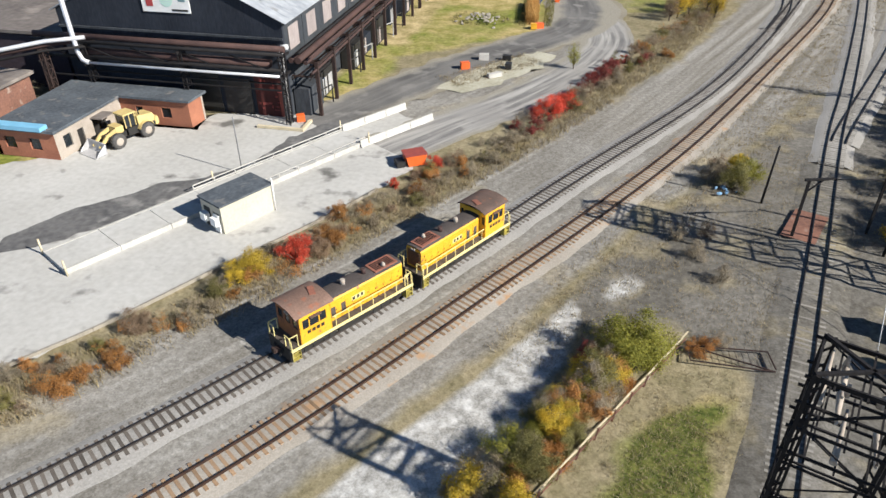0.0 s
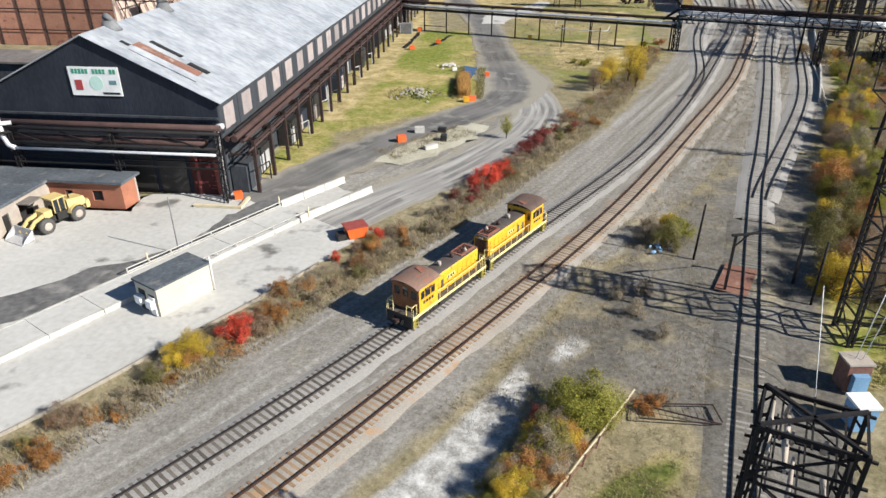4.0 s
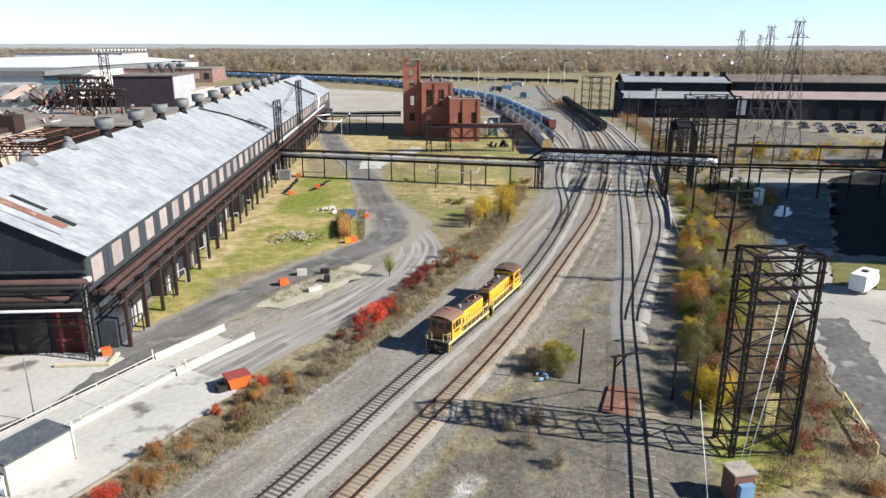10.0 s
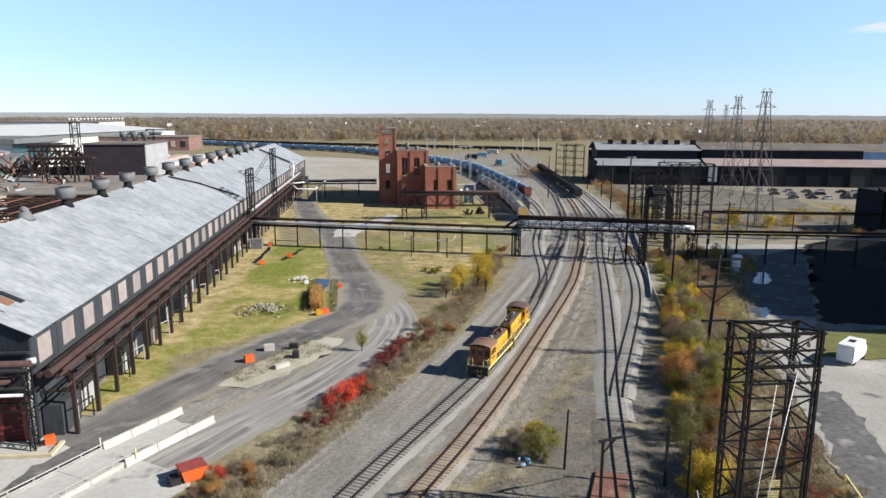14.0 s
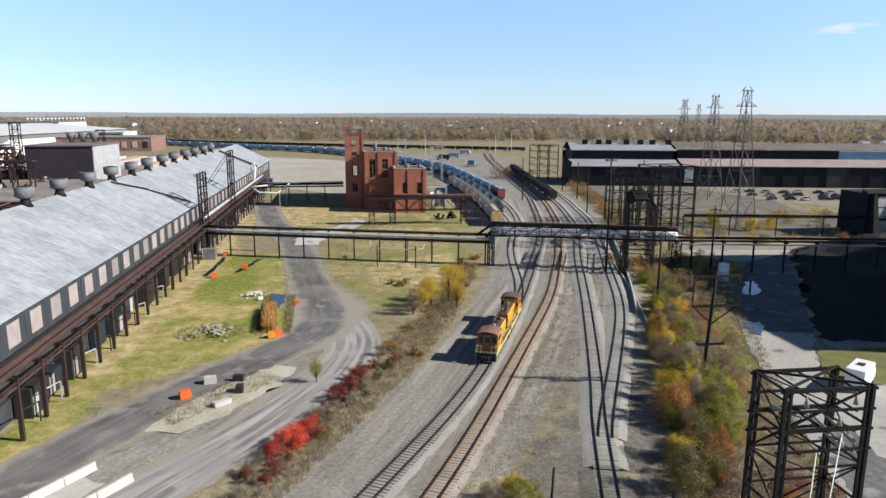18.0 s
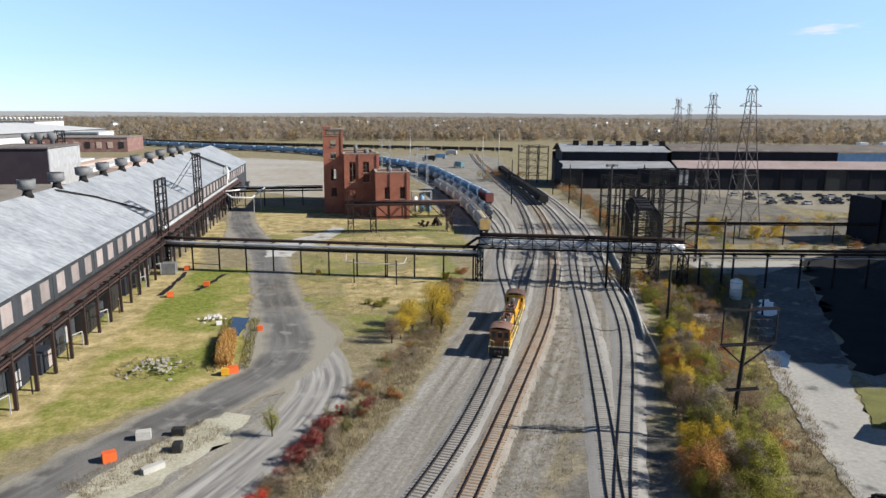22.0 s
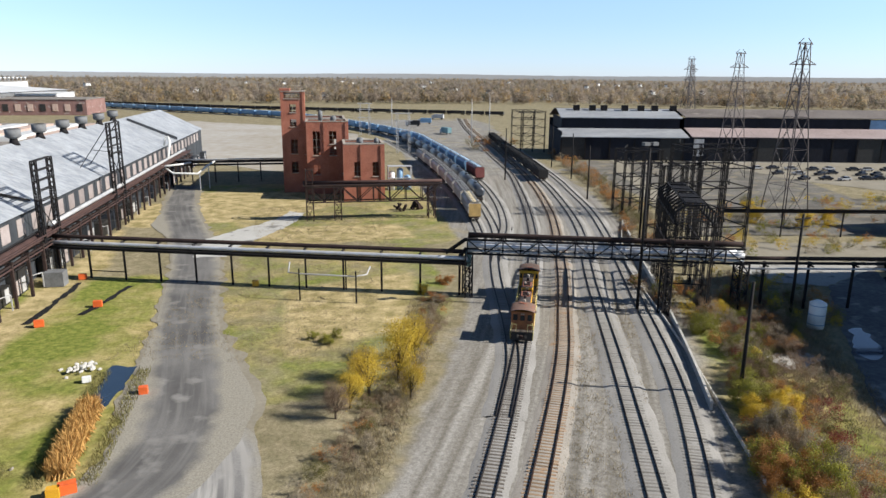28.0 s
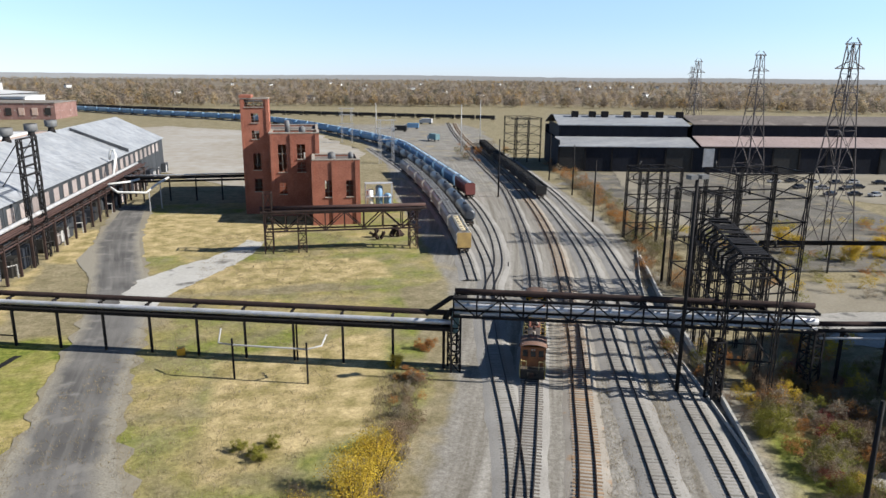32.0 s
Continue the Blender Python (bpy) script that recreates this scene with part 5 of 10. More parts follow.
    add("roof", bbox(-110.4, 261.8, 23.6, -89.5, 288.4, 24.0), TAR_ROOF)
    for k in range(3):
        bm = bmesh.new()
        tube(bm, [(-104 + 3.8 * k, 284, 24.0), (-104 + 3.8 * k, 284, 25.2), (-104 + 3.8 * k, 284, 25.6), (-104 + 3.8 * k, 284, 27.4)], [0.7, 0.7, 1.4, 1.4], 12)
        add("ventilator", bm, VENT_GREY)
    g = thing("low_mill_roof", -100, 330, 0, 0, "low mill with a patchy pale brown roof", "factory building")
    add = under(g)
    add("wall", bbox(-150, 291, 0, -82, 420, 10.6), FADED_BRICK)
    add("roof", bbox(-150.5, 290.5, 10.6, -81.5, 420.5, 11.1), DUSTY_ROOF)
    for k in range(6):
        add("skylight", bbox(-146 + 10 * k, 330, 11.12, -140 + 10 * k, 395, 12.6), PALE_RUST if k % 2 else MILL_WHITE)
    g = thing("red_brick_mill", -190, 680, 0, 0, "long weathered red brick mill with a low roof", "factory building")
    add = under(g)
    add("wall", bbox(-420, 675, 0, -183, 725, 12.0), FADED_BRICK)
    add("roof", bbox(-421, 674.4, 12.0, -182.5, 725.5, 12.6), DUSTY_ROOF)
    for k in range(24):
        add("window", bbox(-190 - 9 * k, 674.6, 3.2, -186 - 9 * k, 674.98, 8.6), PALE_RUST if k % 3 else GRIME_BLACK)
    g = thing("pale_sheet_mill", -220, 660, 0, 0, "pale sheet mill with a dark window band", "factory building")
    add = under(g)
    add("wall", bbox(-300, 728, 0, -222, 772, 15.0), MILL_WHITE)
    add("window_band", bbox(-299, 727.6, 10.6, -223, 727.98, 13.4), SHOP_SIDE)
    add("roof", bbox(-301, 727.2, 15.0, -221.5, 773, 15.5), MILL_WHITE)
    g = thing("white_mill", -285, 440, 0, 0, "huge white sheet clad mill with a pitched white roof", "factory building")
    add = under(g)
    A, B = Vector((-290, 440)), Vector((-245, 820))
    n = Vector((A.y - B.y, B.x - A.x)).normalized()
    for name, u0, u1, z0, z1, m in (("wall", 0.0, 150.0, 0, 16.3, MILL_WHITE), ("eave_band", -0.8, -0.02, 13.2, 16.2, VENT_GREY)):
        bm = bmesh.new()
        c = [A + n * u1, A + n * u0, B + n * u0, B + n * u1]
        hexa(bm, [(*p, z0) for p in c] + [(*p, z1) for p in c])
        bmesh.ops.recalc_face_normals(bm, faces=bm.faces)
        add(name, bm, m)
    bm = bmesh.new()
    w = (B - A).normalized() * 2
    c = [A - w + n * 152, A - w - n * 2, B + w - n * 2, B + w + n * 152]
    r0, r1 = A - w + n * 75, B - w * 12 + n * 75
    hexa(bm, [(*p, 16.31) for p in c] + [(*r0, 22.6), (*(r0 - n), 22.6), (*(r1 - n), 22.6), (*r1, 22.6)])
    bmesh.ops.recalc_face_normals(bm, faces=bm.faces)
    add("roof", bm, MILL_WHITE)
    g = thing("far_vented_mill", -430, 1050, 0, 0, "distant pale mill with a row of roof ventilators", "factory building")
    add = under(g)
    add("wall", bbox(-540, 1030, 0, -395, 1130, 20.5), MILL_WHITE)
    add("roof", bbox(-541, 1029, 20.5, -394, 1131, 21.2), DUSTY_ROOF)
    for k in range(16):
        bm = bmesh.new()
        x, y = -436 + 2.6 * k, 1034 + 6.2 * k
        tube(bm, [(x, y, 21.2), (x, y, 23.2), (x, y, 23.6), (x, y, 25.6)], [0.9, 0.9, 1.9, 1.9], 8)
        add("ventilator", bm, MILL_WHITE)
    g = thing("white_bay", -160, 300, 0, 0, "stained white mill bay with a grey roof edge", "factory building")
    add = under(g)
    add("wall", bbox(-240, 300, 0, -151, 340, 22.0), MILL_WHITE)
    add("roof", bbox(-241, 299, 22.0, -150, 341, 24.0), VENT_GREY)
    add("teal_panel", bbox(-150.9, 299.6, 16.5, -141.5, 310, 21.6), TEAL_PAINT, "faded teal sheet bay")
    add("dark_roof", bbox(-150.9, 299, 21.7, -136, 312, 22.2), GRIME_BLACK)
    for k in range(5):
        add("panel", bbox(-168 + 3.6 * k, 299.5, 12, -164.8 + 3.6 * k, 299.98, 19 - 1.2 * (k % 3)), VENT_GREY if k % 2 else MILL_WHITE)
    for k in range(3):
        bm = bmesh.new()
        hexa(bm, [(-168 + 7 * k, 285, 14.2), (-163 + 7 * k, 285, 14.2), (-160 + 7 * k, 297, 18.5), (-165 + 7 * k, 297, 18.5), (-168 + 7 * k, 285, 14.5), (-163 + 7 * k, 285, 14.5), (-160 + 7 * k, 297, 18.8), (-165 + 7 * k, 297, 18.8)])
        add("chute", bm, PALE_RUST if k % 2 else VENT_GREY, "sloping sheet chute")
    for x, y, w, h in ((-112, 236, 14, 19), (-122, 251, 12, 22)):
        g = thing("conveyor_trestle", x, y, 13.3, 0, "rusty conveyor frame standing on the mill roof", "steel frame")
        bm = bmesh.new()
        for k in range(4):
            beam(bm, (k * w / 3, 0, 0), (k * w / 3, 0, h - 12), 0.35)
            beam(bm, (k * w / 3, 3, 0), (k * w / 3, 3, h - 12), 0.35)
        for z in (h - 12, h - 13.4):
            beam(bm, (-1, 0, z), (w + 1, 0, z), 0.35)
            beam(bm, (-1, 3, z), (w + 1, 3, z), 0.35)
        for k in range(8):
            beam(bm, (k * w / 8, 0, h - 13.4), ((k + 1) * w / 8, 0, h - 12), 0.2)
        part("frame", bm, RUST_DARK, g)
        part("deck", bbox(-1, -0.2, h - 11.9, w + 1, 3.2, h - 11.3), RUST_DARK, g)
    g = thing("collapsed_conveyor", -120, 262, 0, 0, "tangle of rusty girders of a collapsed conveyor", "scrap steel")
    rr = random.Random(17)
    for k in range(110):
        x, y = rr.uniform(-139, -111), rr.uniform(262.5, 280)
        z = 13 + rr.uniform(0, 1) * (9.5 - 0.3 * abs(x + 121))
        bm = bmesh.new()
        beam(bm, (x, y, max(0, z - 2)), (x + rr.uniform(-6, 6), y + rr.uniform(-4, 4), z + rr.uniform(-1, 3)), rr.uniform(0.25, 0.6))
        under(g)("girder", bm, rr.choice((RUST_DARK, RUST_DARK, RUST_SHEET)))
    under(g)("core", bbox(-134, 264, 0, -113, 279, 15), RUST_DARK)
    rr = random.Random(23)
    for k in range(16):
        x, y = rr.uniform(-137, -100), rr.uniform(205, 258)
        g = thing("roof_debris", x, y, 13.3, rr.uniform(0, 90), "rusty wreckage left lying on the mill roof", "debris", "roof wreckage")
        for j in range(4):
            bm = bmesh.new()
            a, b = rr.uniform(-2, 2), rr.uniform(-2, 2)
            beam(bm, (a, b, 0.15), (a + rr.uniform(-3, 3), b + rr.uniform(-3, 3), rr.uniform(0.3, 1.6)), rr.uniform(0.2, 0.6))
            part("girder", bm, rr.choice((RUST_DARK, RUST_SHEET, WHITE_PIPE)), g)
    for x, y, h in ((-97, 292, 28), (-112, 262, 31)):
        trestle_mast(x, y, h - 12.4, 2.4, 2.0, 12.4, "tall dark steel frame rising over the mill roofs")
    g = thing("side_lean_to", -90, 96, 0, 0, "low dark sheet shed beside the gable", "shed")
    add = under(g)
    add("wall", bbox(-112, 92, 0, -80.5, 108, 7.5), PLUM_SHEET)
    add("roof", bbox(-112.5, 91.5, 7.5, -80.2, 108.5, 7.9), TAR_ROOF)


build_back_mills()


# ---- brick powerhouse ----
def opening_wall(bm, p, q, z0, z1, holes, thick, mi=0):
    """A wall from plan point p to q with rectangular holes (u0, u1, v0, v1) in metres along and up."""
    d = (Vector(q) - Vector(p))
    length = d.length
    d.normalize()
    nrm = Vector((d.y, -d.x)) * thick
    us = sorted({0, length, *(h[0] for h in holes), *(h[1] for h in holes)})
    vs = sorted({z0, z1, *(h[2] for h in holes), *(h[3] for h in holes)})
    for a, b in zip(us, us[1:]):
        for c, e in zip(vs, vs[1:]):
            mu, mv = (a + b) / 2, (c + e) / 2
            if any(h[0] < mu < h[1] and h[2] < mv < h[3] for h in holes):
                continue
            A, B = Vector(p) + d * a, Vector(p) + d * b
            hexa(bm, [(A.x, A.y, c), (B.x, B.y, c), (B.x - nrm.x, B.y - nrm.y, c), (A.x - nrm.x, A.y - nrm.y, c),
                      (A.x, A.y, e), (B.x, B.y, e), (B.x - nrm.x, B.y - nrm.y, e), (A.x - nrm.x, A.y - nrm.y, e)], mi)
    bmesh.ops.remove_doubles(bm, verts=bm.verts, dist=0.001)


def brick_box(add, name, x0, y0, x1, y1, z1, front, side, roof=True):
    for wall, (p, q, holes) in (("front_wall", ((x0, y0), (x1, y0), front)), ("side_wall", ((x1, y0 + 0.004), (x1, y1), side)), ("back_wall", ((x1, y1), (x0, y1), front)), ("side_wall", ((x0, y1), (x0, y0 + 0.004), side))):
        bm = bmesh.new()
        opening_wall(bm, p, q, -3.3, z1, holes, 0.6)
        add(wall, bm, BRICK)
        d = (Vector(q) - Vector(p)).normalized()
        for u0, u1, v0, v1 in holes:
            if v1 >= z1:
                continue
            bm = bmesh.new()
            A, B = Vector(p) + d * (u0 - 0.1), Vector(p) + d * (u1 + 0.1)
            off = Vector((d.y, -d.x)) * 0.08
            beam(bm, (A.x + off.x, A.y + off.y, v0 - 0.12), (B.x + off.x, B.y + off.y, v0 - 0.12), 0.3, 0.22)
            m = (Vector(p) + d * ((u0 + u1) / 2)) - Vector((d.y, -d.x)) * 0.25
            beam(bm, (m.x, m.y, v0), (m.x, m.y, v1), 0.09)
            for w in (0.33, 0.66):
                a2, b2 = Vector(p) + d * u0 - Vector((d.y, -d.x)) * 0.25, Vector(p) + d * u1 - Vector((d.y, -d.x)) * 0.25
                beam(bm, (a2.x, a2.y, v0 + (v1 - v0) * w), (b2.x, b2.y, v0 + (v1 - v0) * w), 0.07)
            add("window_frame", bm, STONE_TRIM)
    if roof:
        add("roof", bbox(x0 + 0.62, y0 + 0.62, z1 - 0.7, x1 - 0.62, y1 - 0.62, z1 - 0.4), TAR_ROOF)
    bm = bmesh.new()
    for a, b in (((x0 - 0.1, y0 - 0.1), (x1 + 0.1, y0 + 0.7)), ((x0 - 0.1, y1 - 0.7), (x1 + 0.1, y1 + 0.1)), ((x0 - 0.1, y0 + 0.704), (x0 + 0.7, y1 - 0.704)), ((x1 - 0.7, y0 + 0.704), (x1 + 0.1, y1 - 0.704))):
        box(bm, a[0], a[1], z1, b[0], b[1], z1 + 0.28)
    add("coping", bm, STONE_TRIM, "weathered stone coping")


def build_brick():
    b = thing("brick_building", -2, 300, 0, 0, "derelict red brick powerhouse with a tall tower and broken windows", "brick building")
    add = under(b)
    brick_box(add, "tower", -11.5, 303, -4.2, 310.5, 28.2, [(2.6, 4.6, 22, 24.4), (2.6, 4.6, 17.6, 19.8), (2.7, 4.7, 9.2, 13.6), (2.7, 4.7, 3.2, 6.6), (1.0, 6.0, 26.2, 28.0)], [(2, 4, 20, 22), (2, 4, 9, 12)])
    brick_box(add, "hall", -4.18, 299, 9, 310.4, 19.3, [(2.2, 4.4, 9, 16.4), (7.2, 9.4, 12.5, 16.4), (7.2, 9.4, 9.0, 11.6), (2.2, 4.2, 3, 6)], [(3, 5, 9, 15), (7, 9, 9, 15)])
    brick_box(add, "annex", 7, 285.5, 19, 298.9, 13.6, [(3.0, 4.8, 4.2, 8.4), (8.4, 10.2, 4.2, 8.4)], [(3, 5, 4, 8), (8, 10, 4, 8)])
    brick_box(add, "rear_hall", -11.4, 310.55, 8.9, 346, 18.3, [(3, 5, 6, 13), (9, 11, 6, 13), (15, 17, 6, 13)], [(4, 6, 6, 13), (12, 14, 6, 13), (20, 22, 6, 13), (28, 30, 6, 13)])
    for x in (7.15, 12.2, 18.2):
        add("pilaster", bbox(x - 0.4, 285.2, -3.2, x + 0.4, 285.48, 13.4), BRICK)
    for x in (-3.6, 1.6, 8.3):
        add("pilaster", bbox(x - 0.35, 298.7, -3.2, x + 0.35, 298.98, 19.1), BRICK)
    for x in (-11.2, -4.6):
        add("pilaster", bbox(x - 0.3, 302.75, -3.2, x + 0.3, 302.98, 28.0), BRICK)
    bm = bmesh.new()
    box(bm, -11.7, 302.8, 28.5, -8.6, 310.7, 29.2)
    add("broken_parapet", bm, BRICK)
    for x, y, z, r, h in ((0.5, 305, 18.9, 0.7, 3.2), (4.5, 305, 18.9, 0.9, 1.6), (12, 290, 13.2, 1.0, 1.7), (17, 291, 13.2, 0.7, 1.5)):
        bm = bmesh.new()
        tube(bm, [(x, y, z), (x, y, z + h), (x, y, z + h + 0.4)], [r, r, r * 0.4], 12)
        add("roof_vent", bm, VENT_GREY)
    eye = Matrix.Translation((-0.5, 70, 34))
    b.matrix_world = eye @ Matrix.Scale(0.917, 4) @ eye.inverted() @ b.matrix_world
    t = thing("tank_skid", 21, 285, 0, 0, "blue and white process tanks beside the brick annex", "tank")
    for x, h, m in ((0, 5.2, WHITE_PAINT), (2.4, 6.2, BLUE_CAR), (4.6, 4.0, BLUE_CAR)):
        bm = bmesh.new()
        tube(bm, [(x, 0, 0), (x, 0, h), (x, 0, h + 0.4)], [0.95, 0.95, 0.3], 14)
        part("vessel", bm, m, t)
    bm = bmesh.new()
    for x in (-1.2, 5.8):
        for y in (-1.3, 1.3):
            beam(bm, (x, y, 0), (x, y, 7), 0.2)
    for z in (3.5, 7):
        box(bm, -1.3, -1.4, z, 5.9, 1.4, z + 0.15)
    part("frame", bm, WHITE_PIPE, t)


build_brick()
PALE_FRAMES = ((32.9, 383, 5.2, 4.0, 17.5), (21.5, 472, 5.0, 4.5, 18.0))
for px, py, pw, pd, ph in PALE_FRAMES:
    pf = thing("pale_gantry", px, py, 0, 0, "pale galvanised lattice gantry beside the sidings", "steel gantry", "pale gantries")
    for qx in (0, pw):
        bm = bmesh.new()
        lattice_column(bm, qx, 0, -0.1, ph, 0.8, 0.8, 0.14, 9, 2)
        part("column", bm, WHITE_PIPE, pf)
    for qz in (ph * 0.55, ph * 0.8, ph - 0.3):
        bm = bmesh.new()
        beam(bm, (-1.5, 0, qz), (pw + 1.5, 0, qz), 0.3)
        part("crossbeam", bm, WHITE_PIPE, pf)
for tx, ty, tt, tm in ((60, 540, 70, GRIME_BLACK), (71, 563, 75, BLUE_CAR), (71, 478, 20, TEAL_PAINT), (88, 610, 60, WHITE_PIPE)):
    tk = thing("yard_truck", tx, ty, 0.02, tt, "box truck parked in the far yard", "truck", "yard trucks")
    part("box_body", bbox(-1.3, -4.5, 0.9, 1.3, 3.0, 3.9), tm, tk)
    part("cab", bbox(-1.2, 3.1, 0.6, 1.2, 5.0, 3.0), WHITE_PIPE, tk)
    for wx in (-1.1, 1.1):
        for wy in (-3.2, 3.9):
            bm = bmesh.new()
            tube(bm, [(wx - 0.15, wy, 0.5), (wx + 0.15, wy, 0.5)], 0.5, 12)
            part("wheel", bm, GRIME_BLACK, tk)


# ---- pipe bridge over road and tracks ----
def build_bridge():
    A, B, C, D = Vector((-45.5, 201.8)), Vector((22.8, 181.2)), Vector((62, 169.3)), Vector((128, 158))
    g = thing("pipe_bridge", B.x, B.y, 0, 0, "black steel pipe bridge crossing the yard road and tracks", "pipe bridge")
    add = under(g)

    def run(p, q, off, z, r, m, n=14, label=""):
        d = (q - p).normalized()
        s = Vector((d.y, -d.x)) * off
        bm = bmesh.new()
        tube(bm, [(*(p.lerp(q, k / n) + s), z) for k in range(n + 1)], r, 10)
        add("pipe", bm, m, label)

    # low stretch over the yard
    run(A, B, -0.55, 6.95, 0.34, RUST_DARK)
    run(A, B, 0.55, 6.15, 0.32, SILVER_PIPE, label="bright jacketed pipe")
    run(A, B, -0.1, 6.0, 0.22, WHITE_PIPE)
    run(A, B, 0.95, 5.5, 0.16, BLACK_STEEL)
    run(A, B, -0.2, 5.3, 0.14, BLACK_STEEL)
    d = (B - A).normalized()
    nrm = Vector((d.y, -d.x))
    L = (B - A).length
    for k in range(12):
        p = A.lerp(B, (k + 0.2) / 11.4)
        bm = bmesh.new()
        beam(bm, (*p, -0.2), (*p, 6.6), 0.3)
        beam(bm, (*(p - nrm * 1.0), 5.55), (*(p + nrm * 1.1), 5.55), 0.24)
        beam(bm, (*(p - nrm * 1.0), 6.55), (*(p + nrm * 0.5), 6.55), 0.22)
        add("post", bm, BLACK_STEEL)
        if k in (1,):
            bm = bmesh.new()
            q = A.lerp(B, 2.2 / 11.4)
            beam(bm, (*p, 1.3), (*q, 1.3), 0.14)
            add("rail", bm, BLACK_STEEL)
    bm = bmesh.new()
    for o in (-0.9, 1.0):
        beam(bm, (*(A + nrm * o), 5.3), (*(B + nrm * o), 5.3), 0.2, 0.3)
    add("girder", bm, BLACK_STEEL)
    bm = bmesh.new()
    tube(bm, [(*(B - d * 3.5 - nrm * 0.4), 6.7), (*(B - d * 0.5 - nrm * 0.4), 8.9), (*(B + d * 1.5 - nrm * 0.4), 9.1)], 0.3, 10)
    tube(bm, [(*(B - d * 1.2 + nrm * 0.3), 6.0), (*(B - d * 0.4 + nrm * 0.3), 7.6), (*(B + d * 1.5 + nrm * 0.3), 7.9)], 0.26, 10)
    add("pipe_rise", bm, BLACK_STEEL)
    bm = bmesh.new()
    beam(bm, (*B, 4.8), (*(B + d * 0.3), 8.0), 0.9, 0.9)
    add("valve_box", bm, TEAL_PAINT, "faded teal valve box")
    # raised truss over the tracks
    d = (C - B).normalized()
    nrm = Vector((d.y, -d.x))
    n = 15
    for side in (-1.1, 1.1):
        bm = bmesh.new()
        s = nrm * side
        for z in (7.1, 9.3):
            beam(bm, (*(B + s), z), (*(C + s), z), 0.26, 0.3)
        for k in range(n):
            p, q = B.lerp(C, k / n) + s, B.lerp(C, (k + 1) / n) + s
            beam(bm, (*p, 7.1), (*p, 9.3), 0.16)
            beam(bm, (*p, 7.1) if k % 2 else (*p, 9.3), (*q, 9.3) if k % 2 else (*q, 7.1), 0.14)
        add("truss", bm, BLACK_STEEL)
    for k in range(n + 1):
        p = B.lerp(C, k / n)
        for z in (7.1, 9.3):
            bm = bmesh.new()
            beam(bm, (*(p - nrm * 1.1), z), (*(p + nrm * 1.1), z), 0.16)
            add("cross_beam", bm, BLACK_STEEL)
    run(B, C, -0.6, 9.75, 0.33, RUST_DARK)
    run(B, C, 0.75, 8.3, 0.36, SILVER_PIPE, label="bright jacketed pipe")
    run(B, C, -0.1, 8.7, 0.24, SILVER_PIPE)
    run(B, C, 0.9, 7.5, 0.16, WHITE_PIPE)
    for p, w in ((B, 2.2), (C, 2.2), (Vector((49.5, 168.2)), 1.4)):
        bm = bmesh.new()
        lattice_column(bm, p.x, p.y, -0.2, 7.0, 1.1, w, 0.2, 5)
        add("bridge_leg", bm, BLACK_STEEL)["kind"] = "stuff"
    # right stretch
    for o, z, r, m in ((-0.5, 7.6, 0.3, RUST_DARK), (0.4, 7.1, 0.22, BLACK_STEEL), (0.9, 6.4, 0.14, WHITE_PIPE)):
        run(C, D, o, z, r, m)
    for k in range(10):
        p = C.lerp(D, (k + 0.5) / 10)
        bm = bmesh.new()
        beam(bm, (*p, -0.2), (*p, 7.3), 0.3)
        beam(bm, (p.x, p.y - 1.0, 6.75), (p.x, p.y + 1.0, 6.75), 0.22)
        add("post", bm, BLACK_STEEL)
    # hanging branch line in the grass
    h = thing("pipe_goalpost", 1, 181, 0, 0, "low white pipe carried on two dark posts", "pipe stand")
    add = under(h)
    for x, y in ((-3.2, 182.6), (5.3, 179.8), (4.0, 187)):
        bm = bmesh.new()
        beam(bm, (x, y, -0.1), (x, y, 5.0), 0.22)
        add("post", bm, BLACK_STEEL)
    bm = bmesh.new()
    tube(bm, [(-4.6, 184.5, 5.6), (-4.8, 183.2, 4.3), (-3.2, 182.6, 4.2), (5.3, 179.8, 4.2), (7.0, 180.4, 4.3), (7.6, 181.5, 5.2)], 0.11, 9)
    add("pipe", bm, WHITE_PIPE, "white jacketed branch pipe")


build_bridge()


